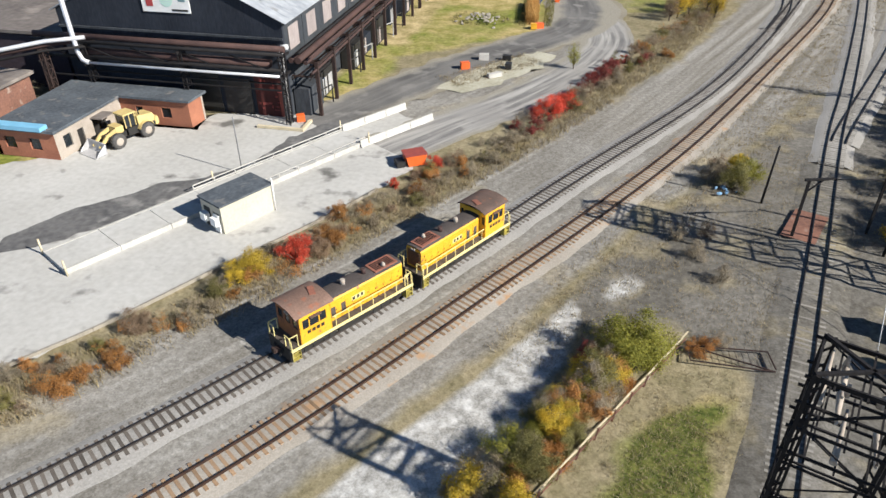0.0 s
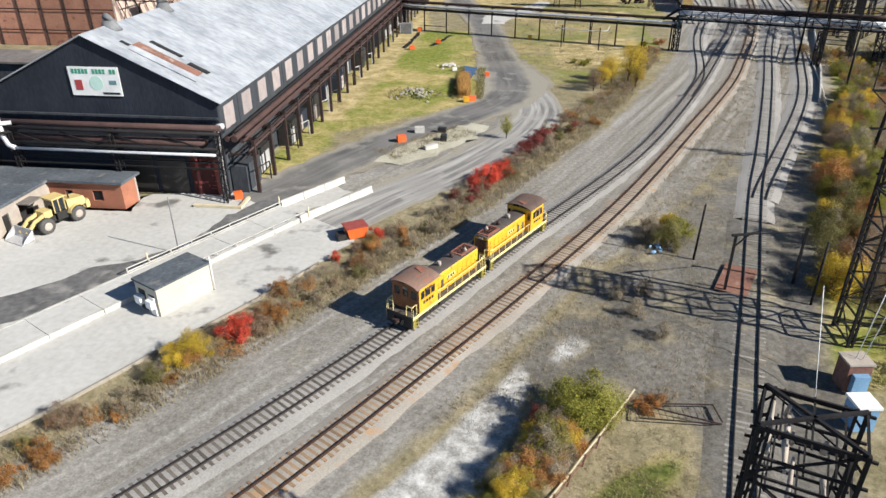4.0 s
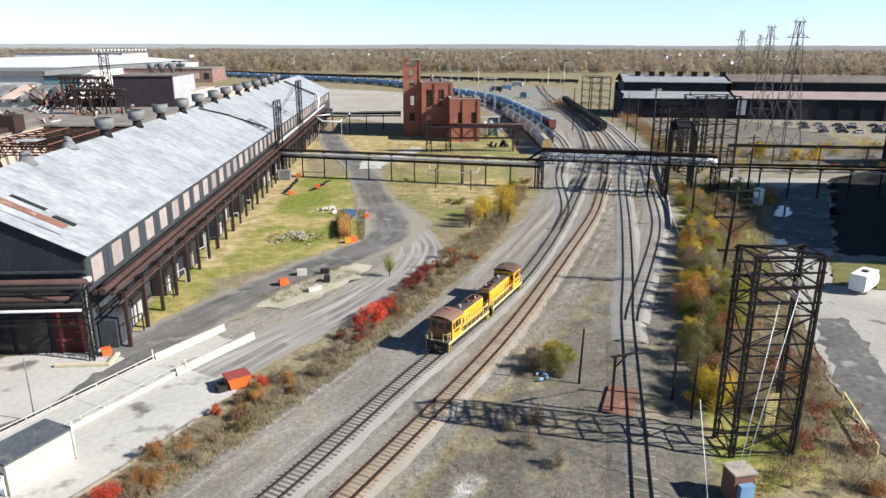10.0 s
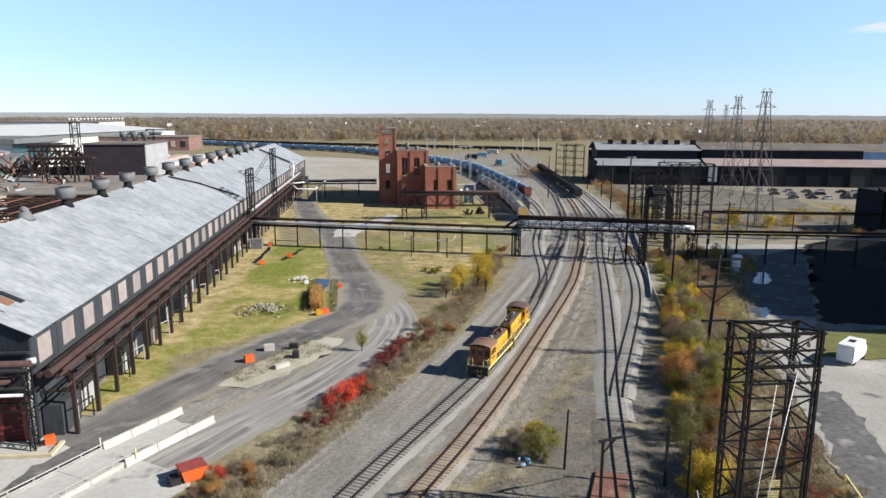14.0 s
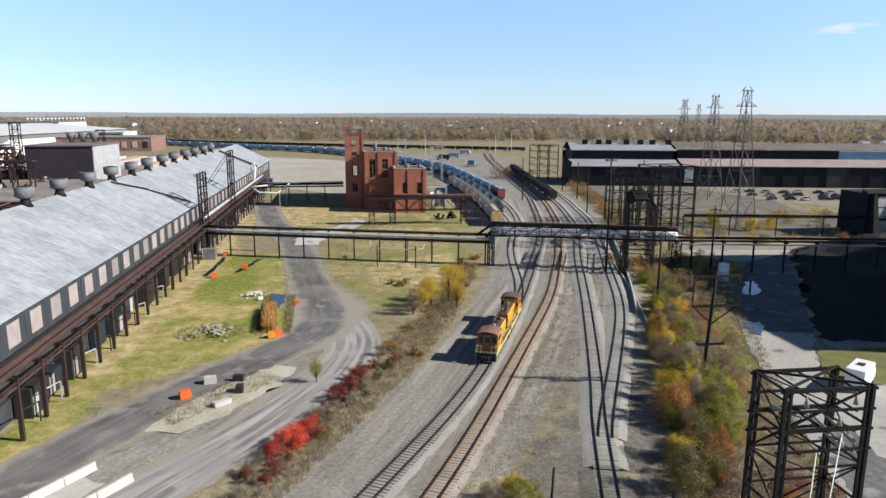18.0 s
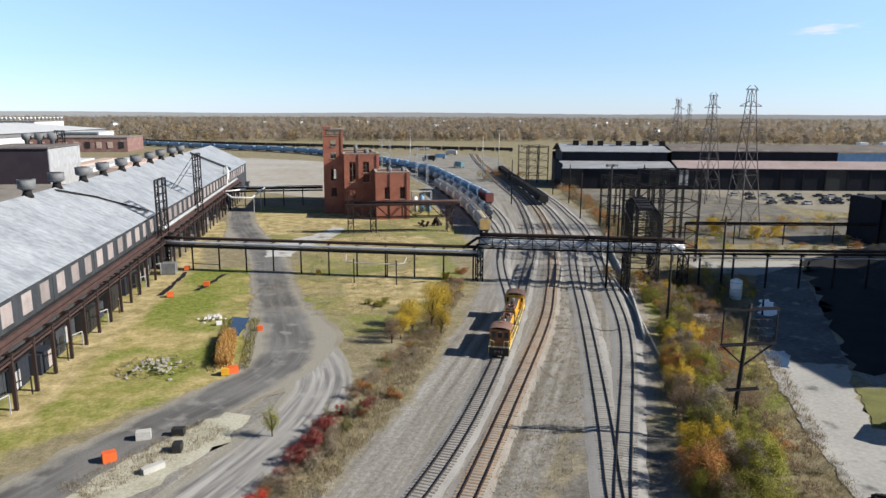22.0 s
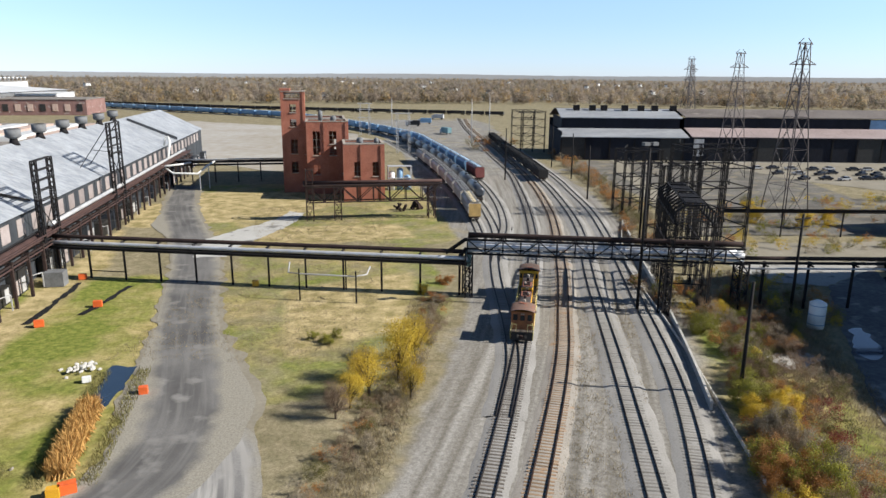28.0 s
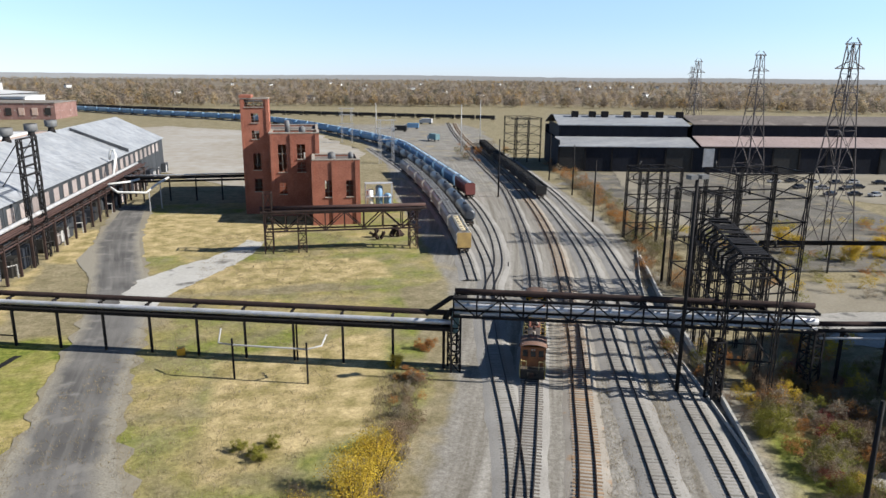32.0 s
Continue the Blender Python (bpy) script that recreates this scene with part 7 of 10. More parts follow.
def build_substation():
    specs = ((65.6, 192.0, 77.2, 200.0, 21.5, 6, "tall black open switchyard gantry"), (74.2, 239.0, 83.7, 245, 16, 5, "slim black switchyard gantry"),
             (66, 203.5, 74, 209, 17.0, 4, "tall black switchyard frame behind the gantry"), (88, 380, 99, 396, 18, 5, "distant black switchyard gantry"))
    for x0, y0, x1, y1, h, lv, label in specs:
        g = thing("switchyard_gantry", x0, y0, 0, 0, label, "steel gantry", "switchyard gantries")
        add = under(g)
        nx = 2
        xs = [x0 + (x1 - x0) * k / nx for k in range(nx + 1)]
        for x in xs:
            for y in (y0, y1):
                bm = bmesh.new()
                lattice_column(bm, x, y, -0.1, h, 0.4, 0.4, 0.11, int(h / 2.2), 2)
                add("column", bm, BLACK_STEEL)
        for i in range(1, lv + 1):
            z = h * i / lv
            bm = bmesh.new()
            for y in (y0, y1):
                beam(bm, (x0 - 0.4, y, z), (x1 + 0.4, y, z), 0.2)
            for x in xs:
                beam(bm, (x, y0 - 0.4, z), (x, y1 + 0.4, z), 0.17)
            add("deck_frame", bm, BLACK_STEEL)
        bm = bmesh.new()
        for k in range(nx):
            for y in (y0, y1):
                for i in range(lv):
                    if (i + k) % 2 == 0:
                        beam(bm, (xs[k], y, h * i / lv), (xs[k + 1], y, h * (i + 1) / lv), 0.12)
        for k in range(12):
            u = x0 + (x1 - x0) * k / 11
            beam(bm, (u, y0, h * 0.96), (u, y1, h * 0.96), 0.1)
        add("bracing", bm, BLACK_STEEL)["kind"] = "stuff"
        rr = random.Random(int(x0))
        for k in range(10):
            x, y, z = rr.uniform(x0, x1), rr.choice((y0, (y0 + y1) / 2, y1)), h * rr.randint(1, lv) / lv
            bm = bmesh.new()
            tube(bm, [(x, y, z), (x, y, z + 1.0)], [0.2, 0.1], 7)
            add("insulator", bm, GRIME_BLACK)
    g = thing("box_gantry_shed", 61, 198, 0, 0, "dark arched conveyor box on steel legs", "conveyor")
    add = under(g)
    bm = bmesh.new()
    a, b = Vector((60.2, 187.5, 13.6)), Vector((53.0, 168.0, 13.6))
    n = 10
    d = (b - a).normalized()
    s = Vector((d.y, -d.x, 0)) * 2.7
    for k in range(n + 1):
        p = a.lerp(b, k / n)
        q = [p - s, p - s + Vector((0, 0, 1.6)), p - s * 0.5 + Vector((0, 0, 2.6)), p + s * 0.5 + Vector((0, 0, 2.6)), p + s + Vector((0, 0, 1.6)), p + s]
        for u, v in zip(q, q[1:]):
            beam(bm, u, v, 0.22)
        if k < n:
            p2 = a.lerp(b, (k + 1) / n)
            for off in (-s, s, -s * 0.5 + Vector((0, 0, 2.6)), s * 0.5 + Vector((0, 0, 2.6))):
                beam(bm, p + off, p2 + off, 0.18)
            beam(bm, p - s + Vector((0, 0, 0)), p2 + s, 0.14)
    add("hooped_frame", bm, BLACK_STEEL)
    # boards left on the crown of the hoops
    rr = random.Random(4)
    for k in range(26):
        if rr.random() < 0.25:
            continue
        p, q = a.lerp(b, (k + 0.05) / 26), a.lerp(b, (k + 0.85) / 26)
        bm = bmesh.new()
        for o in (-0.5, 0.5):
            hexa(bm, [p - s * 0.5 * (1 if o < 0 else 0) + Vector((0, 0, 2.72)), p + s * 0.5 * (1 if o > 0 else 0) + Vector((0, 0, 2.72)), q + s * 0.5 * (1 if o > 0 else 0) + Vector((0, 0, 2.72)), q - s * 0.5 * (1 if o < 0 else 0) + Vector((0, 0, 2.72)),
                      p - s * 0.5 * (1 if o < 0 else 0) + Vector((0, 0, 2.8)), p + s * 0.5 * (1 if o > 0 else 0) + Vector((0, 0, 2.8)), q + s * 0.5 * (1 if o > 0 else 0) + Vector((0, 0, 2.8)), q - s * 0.5 * (1 if o < 0 else 0) + Vector((0, 0, 2.8))])
        add("roof_board", bm, BLACK_STEEL)
    for k in range(5):
        p = a.lerp(b, k / 4)
        for off in (-s, s):
            bm = bmesh.new()
            lattice_column(bm, p.x + off.x, p.y + off.y, -0.1, 13.6, 0.4, 0.4, 0.1, 6, 2)
            add("leg", bm, BLACK_STEEL)
        for z in (4.5, 9.0):
            bm = bmesh.new()
            beam(bm, (p.x - s.x, p.y - s.y, z), (p.x + s.x, p.y + s.y, z), 0.16)
            add("tie_beam", bm, BLACK_STEEL)
    for off in (-s, s):
        for z in (4.5, 9.0, 13.4):
            bm = bmesh.new()
            beam(bm, (a.x + off.x, a.y + off.y, z), (b.x + off.x, b.y + off.y, z), 0.18)
            add("side_beam", bm, BLACK_STEEL)
    # long fence-like pipe run far right
    g = thing("pipe_run", 120, 236, 0, 0, "black pipe on posts crossing the rough field", "pipe run")
    add = under(g)
    bm = bmesh.new()
    tube(bm, [(86, 214, 5.8), (190, 196, 5.8)], 0.3, 8)
    tube(bm, [(86, 214.8, 5.2), (190, 196.8, 5.2)], 0.15, 8)
    add("pipe", bm, BLACK_STEEL)
    for k in range(9):
        bm = bmesh.new()
        x = 86 + 13 * k
        beam(bm, (x, 214 - 18 * (x - 86) / 104, -0.1), (x, 214 - 18 * (x - 86) / 104, 5.7), 0.24)
        add("post", bm, BLACK_STEEL)
    # pale low fence along the outer track
    f = thing("trackside_fence", 54, 190, 0, 0, "low pale concrete fence along the outer siding", "fence")
    add = under(f)
    line = Line([(37.6, 126), (46.8, 158.2), (54, 189.5), (61, 209), (71.8, 233)])
    for s0 in np.arange(0, line.length - 2.5, 2.5):
        p, q = line.at(s0), line.at(s0 + 2.42)
        bm = bmesh.new()
        beam(bm, (*p, 0.18), (*q, 0.18), 0.14, 0.42)
        add("panel", bm, CONCRETE)


build_substation()

track(T1, 4, T1.length, (28, 215), TIE_A, RAIL, "grey railway track with dark worn ties", 1.9, BALLAST)
track(T2, 4, T2.length, (28, 215), TIE_B, RAIL_RUST, "rust-brown railway track with brown stained ties", 1.9, BALLAST_RUST)
track(T3, 2, T3.length, (30, 195), TIE_C, RAIL, "dark yard track with weathered ties")
ballast_bed(T3, 2, 92, 2.9, GROUND_MAT, "trampled dirt along the rails", 0.194)
ballast_bed(T3, 91.6, T3.length, 2.2, BALLAST, "grey crushed stone ballast along the rails", 0.186)
track(T4, 8, T4.length, (8, 120), TIE_C, RAIL, "dark yard siding with weathered ties", 2.2, BALLAST)
track(T0, 14, T0.length, (14, 40), TIE_C, RAIL, "dark siding that leaves the main line", 2.2, BALLAST)
track(SB, 4, SB.length, (4, 14), TIE_C, RAIL, "dark siding under stored freight cars", 2.2, BALLAST)
track(SA, 4, SA.length, (4, 14), TIE_C, RAIL, "dark siding under stored freight cars", 2.2, BALLAST)


# ---- locomotives ----
WHEELSETS = []
LOCO_SIZE = (0.98, 0.935, 0.935)


def bevelled(x0, y0, z0, x1, y1, z1, r=0.04, seg=1):
    bm = bbox(x0, y0, z0, x1, y1, z1)
    bmesh.ops.bevel(bm, geom=list(bm.edges), offset=r, segments=seg)
    return bm


def arched(bm, y0, y1, half, z0, rise, n=8, thick=0.06):
    """A roof sheet that bows across its width."""
    def ring(y, dz):
        return [bm.verts.new((half * math.sin(a), y, z0 + dz + rise * (math.cos(a) - math.cos(1.1)) / (1 - math.cos(1.1)))) for a in np.linspace(-1.1, 1.1, n + 1)]

    lo0, lo1, hi0, hi1 = ring(y0, 0), ring(y1, 0), ring(y0, thick), ring(y1, thick)
    k = half / math.sin(1.1)
    for r in (lo0, lo1, hi0, hi1):
        for v, a in zip(r, np.linspace(-1.1, 1.1, n + 1)):
            v.co.x = k * math.sin(a)
    for i in range(n):
        bm.faces.new((hi0[i], hi0[i + 1], hi1[i + 1], hi1[i]))
        bm.faces.new((lo0[i + 1], lo0[i], lo1[i], lo1[i + 1]))
        bm.faces.new((lo0[i], lo0[i + 1], hi0[i + 1], hi0[i]))
        bm.faces.new((lo1[i + 1], lo1[i], hi1[i], hi1[i + 1]))
    bm.faces.new((lo0[0], hi0[0], hi1[0], lo1[0]))
    bm.faces.new((lo0[n], lo1[n], hi1[n], hi0[n]))


def build_loco(label, end_paint, roof_patch, cab_roof):
    g = thing("switcher_locomotive", 0, 0, 0, 0, label, "locomotive", "coupled locomotives")
    part("underframe", bevelled(-1.42, -6.0, 0.95, 1.42, 6.0, 1.36), GRIME_BLACK, g)
    part("walkway", bbox(-1.5, -6.15, 1.362, 1.5, 6.15, 1.45), DECK, g)
    for s in (-1, 1):
        part("side_sill", bbox(min(s * 1.5, s * 1.54), -6.15, 1.2, max(s * 1.5, s * 1.54), 6.15, 1.47), PALE_YELLOW, g, "pale yellow striped side sill")
    # hood with chamfered shoulders
    bm = bmesh.new()
    prof = [(-0.84, 1.45), (0.84, 1.45), (0.84, 3.3), (0.74, 3.5), (-0.74, 3.5), (-0.84, 3.3)]
    a = [bm.verts.new((x, -2.3, z)) for x, z in prof]
    b = [bm.verts.new((x, 5.6, z)) for x, z in prof]
    for i in range(6):
        bm.faces.new((a[i], a[(i + 1) % 6], b[(i + 1) % 6], b[i]))
    bm.faces.new(a[::-1])
    bm.faces.new(b)
    bmesh.ops.recalc_face_normals(bm, faces=bm.faces)
    hood = part("hood", bm, YELLOW, g, "faded yellow engine hood")
    bm = bmesh.new()
    arched(bm, -2.3, 5.62, 0.82, 3.503, 0.12, 6, 0.05)
    part("hood_roof", bm, HOOD_ROOF, g, "sooty dark brown hood roof")
    for s in (-1, 1):
        for k in range(9):
            y = -2.0 + k * 0.8
            x0, x1 = sorted((s * 0.843, s * 0.86))
            d = part("hood_door", bbox(x0, y, 1.6, x1, y + 0.74, 3.1), YELLOW, g)
            x0, x1 = sorted((s * 0.862, s * 0.88))
            part("latch", bbox(x0, y + 0.62, 2.3, x1, y + 0.68, 2.45), GRIME_BLACK, d)
        x0, x1 = sorted((s * 0.863, s * 0.868))
        em = part("emblem", bbox(x0, 0.2, 2.35, x1, 1.5, 2.8), PALE_YELLOW, g)
        x0, x1 = sorted((s * 0.872, s * 0.878))
        for y in (0.28, 0.72, 1.12):
            part("letter_bar", bbox(x0, y, 2.42, x1, y + 0.24, 2.72), GRIME_BLACK, em)
        x0, x1 = sorted((s * 0.863, s * 0.872))
        for y in (-1.85, -0.85):
            part("louvre", bbox(x0, y, 1.75, x1, y + 0.42, 2.75), DECK, g)
        x0, x1 = sorted((s * 0.843, s * 0.855))
        part("end_port", bbox(x0, 4.95, 2.7, x1, 5.2, 2.95), GRIME_BLACK, g)
    grille = part("radiator_grille", bbox(-0.7, 5.605, 1.7, 0.7, 5.66, 3.25), GRIME_BLACK, g)
    bm = bmesh.new()
    for k in range(9):
        box(bm, -0.68, 5.662, 1.75 + 0.17 * k, 0.68, 5.69, 1.82 + 0.17 * k)
    part("shutter", bm, end_paint, grille)
    part("roof_fan", bevelled(-0.66, 2.9, 3.64, 0.66, 5.3, 3.74, 0.03), RUST_PATCH if roof_patch else LOCO_ROOF, g, "rust-red radiator fan housing")
    for k in range(10):
        part("fan_slat", bbox(-0.45, 3.15 + 0.2 * k, 3.742, 0.5, 3.24 + 0.2 * k, 3.78), RUST_DARK, g)
    for y in (0.1, 2.2):
        bm = bmesh.new()
        tube(bm, [(0, y, 3.62), (0, y, 4.1), (0, y, 4.12)], [0.2, 0.2, 0.16], 12)
        part("exhaust_stack", bm, STONE_TRIM if y < 1 else RUST_PIPE, g)
    bm = bmesh.new()
    tube(bm, [(0.35, 4.0, 3.75), (0.35, 4.0, 3.95), (0.35, 4.0, 4.1)], [0.22, 0.16, 0.04], 10)
    part("bell", bm, STONE_TRIM, g)
    # cab
    y0, y1, h = -5.2, -2.3, 4.05
    for name, p, q, holes, m in (("cab_end", (-1.5, y0), (1.5, y0), [(0.25, 0.85, 2.75, 3.65), (1.2, 1.8, 2.75, 3.5), (2.15, 2.75, 2.75, 3.65)], end_paint),
                                 ("cab_side", (1.5, y0 + 0.004), (1.5, y1 - 0.004), [(0.3, 0.85, 2.75, 3.6), (0.95, 1.75, 2.75, 3.6), (1.85, 2.45, 2.75, 3.6)], YELLOW),
                                 ("cab_front", (1.5, y1), (-1.5, y1), [(0.1, 0.45, 2.75, 3.6), (2.55, 2.9, 2.75, 3.6)], YELLOW),
                                 ("cab_side", (-1.5, y1 - 0.004), (-1.5, y0 + 0.004), [(0.45, 1.05, 2.75, 3.6), (1.15, 1.95, 2.75, 3.6), (2.05, 2.6, 2.75, 3.6)], YELLOW)):
        bm = bmesh.new()
        opening_wall(bm, p, q, 1.45, h, holes, 0.08)
        wall = part(name, bm, m, g)
        d = (Vector(q) - Vector(p)).normalized()
        back = Vector((d.y, -d.x)) * 0.05
        for u0, u1, v0, v1 in holes:
            A, B = Vector(p) + d * u0 - back, Vector(p) + d * u1 - back
            bm = bmesh.new()
            beam(bm, (A.x, A.y, (v0 + v1) / 2), (B.x, B.y, (v0 + v1) / 2), 0.02, v1 - v0)
            part("window", bm, GLASS_DARK, wall)
    part("cab_floor", bbox(-1.4, y0 + 0.09, 1.452, 1.4, y1 - 0.09, 1.52), DECK, g)
    part("control_stand", bbox(-0.6, -3.4, 1.53, 0.6, -2.6, 2.7), GRIME_BLACK, g)
    bm = bmesh.new()
    arched(bm, y0 - 0.35, y1 + 0.3, 1.62, h, 0.38, 10, 0.07)
    part("cab_roof", bm, cab_roof, g, "rusty brown bowed cab roof")
    bm = bmesh.new()
    beam(bm, (0.4, -3.0, 4.5), (-0.5, -2.6, 4.56), 0.5, 0.06)
    part("roof_hatch", bm, RUST_PATCH, g)
    for s in (-1, 1):
        x0, x1 = sorted((s * 1.504, s * 1.515))
        bm = bmesh.new()
        for k in range(4):
            box(bm, x0, -4.55 + 0.42 * k, 2.2, x1, -4.25 + 0.42 * k, 2.5)
        part("number_bars", bm, GRIME_BLACK, g)
        part("sun_visor", bbox(*((1.5, -4.3, 3.66, 1.78, -3.3, 3.72) if s > 0 else (-1.78, -4.3, 3.66, -1.5, -3.3, 3.72))), LOCO_ROOF, g)
    # railings
    for s in (-1, 1):
        x = s * 1.46
        for y in np.arange(-1.9, 5.7, 1.25):
            bm = bmesh.new()
            beam(bm, (x, y, 1.45), (x, y, 2.45), 0.05)
            part("stanchion", bm, PALE_YELLOW, g)
        bm = bmesh.new()
        beam(bm, (x, -2.2, 2.45), (x, 5.75, 2.45), 0.055)
        part("handrail", bm, PALE_YELLOW, g)
    for e in (-1, 1):
        ye = e * 6.1
        bm = bmesh.new()
        for x in (-1.35, -0.75, 0.75, 1.35):
            beam(bm, (x, ye, 1.45), (x, ye, 2.5), 0.06)
        beam(bm, (-1.35, ye, 2.5), (-0.75, ye, 2.5), 0.06)
        beam(bm, (0.75, ye, 2.5), (1.35, ye, 2.5), 0.06)
        for x in (-1.35, 1.35):
            beam(bm, (x, ye, 2.5), (x, ye - e * 0.7, 2.5), 0.06)
            beam(bm, (x, ye - e * 0.7, 2.5), (x, ye - e * 0.7, 1.45), 0.06)
        part("end_railing", bm, PALE_YELLOW, g)
        part("pilot", bevelled(-1.4, min(ye, ye + e * 0.12), 0.22, 1.4, max(ye, ye + e * 0.12), 1.36, 0.03), GRIME_BLACK, g)
        bm = bmesh.new()
        box(bm, -0.18, min(ye, ye + e * 0.62), 0.72, 0.18, max(ye, ye + e * 0.62), 1.0)
        box(bm, -0.26, min(ye + e * 0.5, ye + e * 0.72), 0.62, 0.1, max(ye + e * 0.5, ye + e * 0.72), 1.08)
        part("coupler", bm, RUST_DARK, g)
        bm = bmesh.new()
        for x in (-0.55, -0.4, 0.42, 0.56):
            tube(bm, [(x, ye + e * 0.12, 1.1), (x * 1.05, ye + e * 0.42, 0.7), (x * 0.9, ye + e * 0.55, 0.55)], 0.04, 6)
        part("air_hoses", bm, GRIME_BLACK, g)
        for s in (-1, 1):
            bm = bmesh.new()
            xa, xb = sorted((s * 0.95, s * 1.5))
            for z in (0.25, 0.6, 0.95):
                box(bm, xa, min(ye - e * 0.7, ye - e * 0.05), z, xb, max(ye - e * 0.7, ye - e * 0.05), z + 0.06)
            for y in (ye - e * 0.72, ye - e * 0.03):
                box(bm, xa, min(y, y + 0.04), 0.2, xb, max(y, y + 0.04), 1.36)
            part("step_well", bm, STEP_YELLOW, g, "yellow edged corner steps")
            bm = bmesh.new()
            tube(bm, [(s * 1.5, ye - e * 0.02, 0.4), (s * 1.53, ye - e * 0.02, 1.2), (s * 1.5, ye - e * 0.02, 2.3)], 0.035, 6)
            part("grab_iron", bm, PALE_YELLOW, g)
        bm = bmesh.new()
        for x in (-0.14, 0.14):
            tube(bm, [(x, e * (5.2 if e < 0 else 5.66), 3.72 if e < 0 else 3.42), (x, e * (5.3 if e < 0 else 5.76), 3.72 if e < 0 else 3.42)], 0.11, 12)
        part("headlight", bm, STONE_TRIM, g)
    part("fuel_tank", bevelled(-1.2, -1.5, 0.4, 1.2, 1.7, 0.94, 0.1, 2), GRIME_BLACK, g)
    for e in (-3.45, 3.45):
        for s in (-1, 1):
            bm = bmesh.new()
            xa, xb = sorted((s * 0.98, s * 1.15))
            box(bm, xa, e - 1.7, 0.42, xb, e + 1.7, 0.68)
            for y in (e - 1.2, e + 1.2):
                box(bm, xa, y - 0.2, 0.3, xb + (0.04 if s > 0 else 0), y + 0.2, 0.72)
            for y in (e - 0.5, e + 0.5):
                tube(bm, [(s * 1.08, y, 0.35), (s * 1.08, y, 0.8)], 0.13, 8)
            part("truck_frame", bm, GRIME_BLACK, g)
        for y in (e - 1.2, e + 1.2):
            bm = bmesh.new()
            for s in (-1, 1):
                tube(bm, [(s * 0.68, 0, 0), (s * 0.71, 0, 0), (s * 0.82, 0, 0)], [0.53, 0.5, 0.5], 18)
                for k in range(5):
                    a = k * 2 * math.pi / 5
                    beam(bm, (s * 0.825, 0.1 * math.cos(a), 0.1 * math.sin(a)), (s * 0.825, 0.4 * math.cos(a), 0.4 * math.sin(a)), 0.04)
            tube(bm, [(-0.9, 0, 0), (0.9, 0, 0)], 0.09, 8)
            w = part("wheelset", bm, RUST_DARK, g)
            WHEELSETS.append((w, y * LOCO_SIZE[1], g))
    return g


def to_size(g):
    """Brings the drawn engine to the true length and height; the wheels stay round."""
    wheels = [w for w, y, o in WHEELSETS]
    for c in g.children_recursive:
        if c not in wheels and c.data:
            c.data.transform(Matrix.Diagonal((*LOCO_SIZE, 1)))
    return g


LOCO_A = to_size(build_loco("yellow diesel switcher with rusty brown roof, cab end trailing", LOCO_GRIME_SHADE, True, CAB_RUST))
LOCO_B = to_size(build_loco("yellow diesel switcher with brown bowed cab roof, coupled ahead", LOCO_GRIME_SHADE, True, LOCO_ROOF))


# ---- freight cars ----
def car_running_gear(g, length, material):
    for e in (-1, 1):
        y = e * (length / 2 - 1.9)
        bm = bmesh.new()
        box(bm, -1.08, y - 0.2, 0.45, 1.08, y + 0.2, 0.75)
        truck = part("truck", bm, RUST_DARK, g)
        for s in (-1, 1):
            part("side_frame", bbox(s * 1.0 - 0.08, y - 1.2, 0.35, s * 1.0 + 0.08, y + 1.2, 0.65), RUST_DARK, truck)
            for w in (-0.9, 0.9):
                bm = bmesh.new()
                tube(bm, [(s * 0.68, y + w, 0.42), (s * 0.82, y + w, 0.42)], 0.42, 10)
                part("wheel", bm, RAIL, truck)
        bm = bmesh.new()
        box(bm, -0.2, min(e * length / 2, e * (length / 2 + 0.5)), 0.7, 0.2, max(e * length / 2, e * (length / 2 + 0.5)), 1.0)
        part("coupler", bm, RUST_DARK, g)


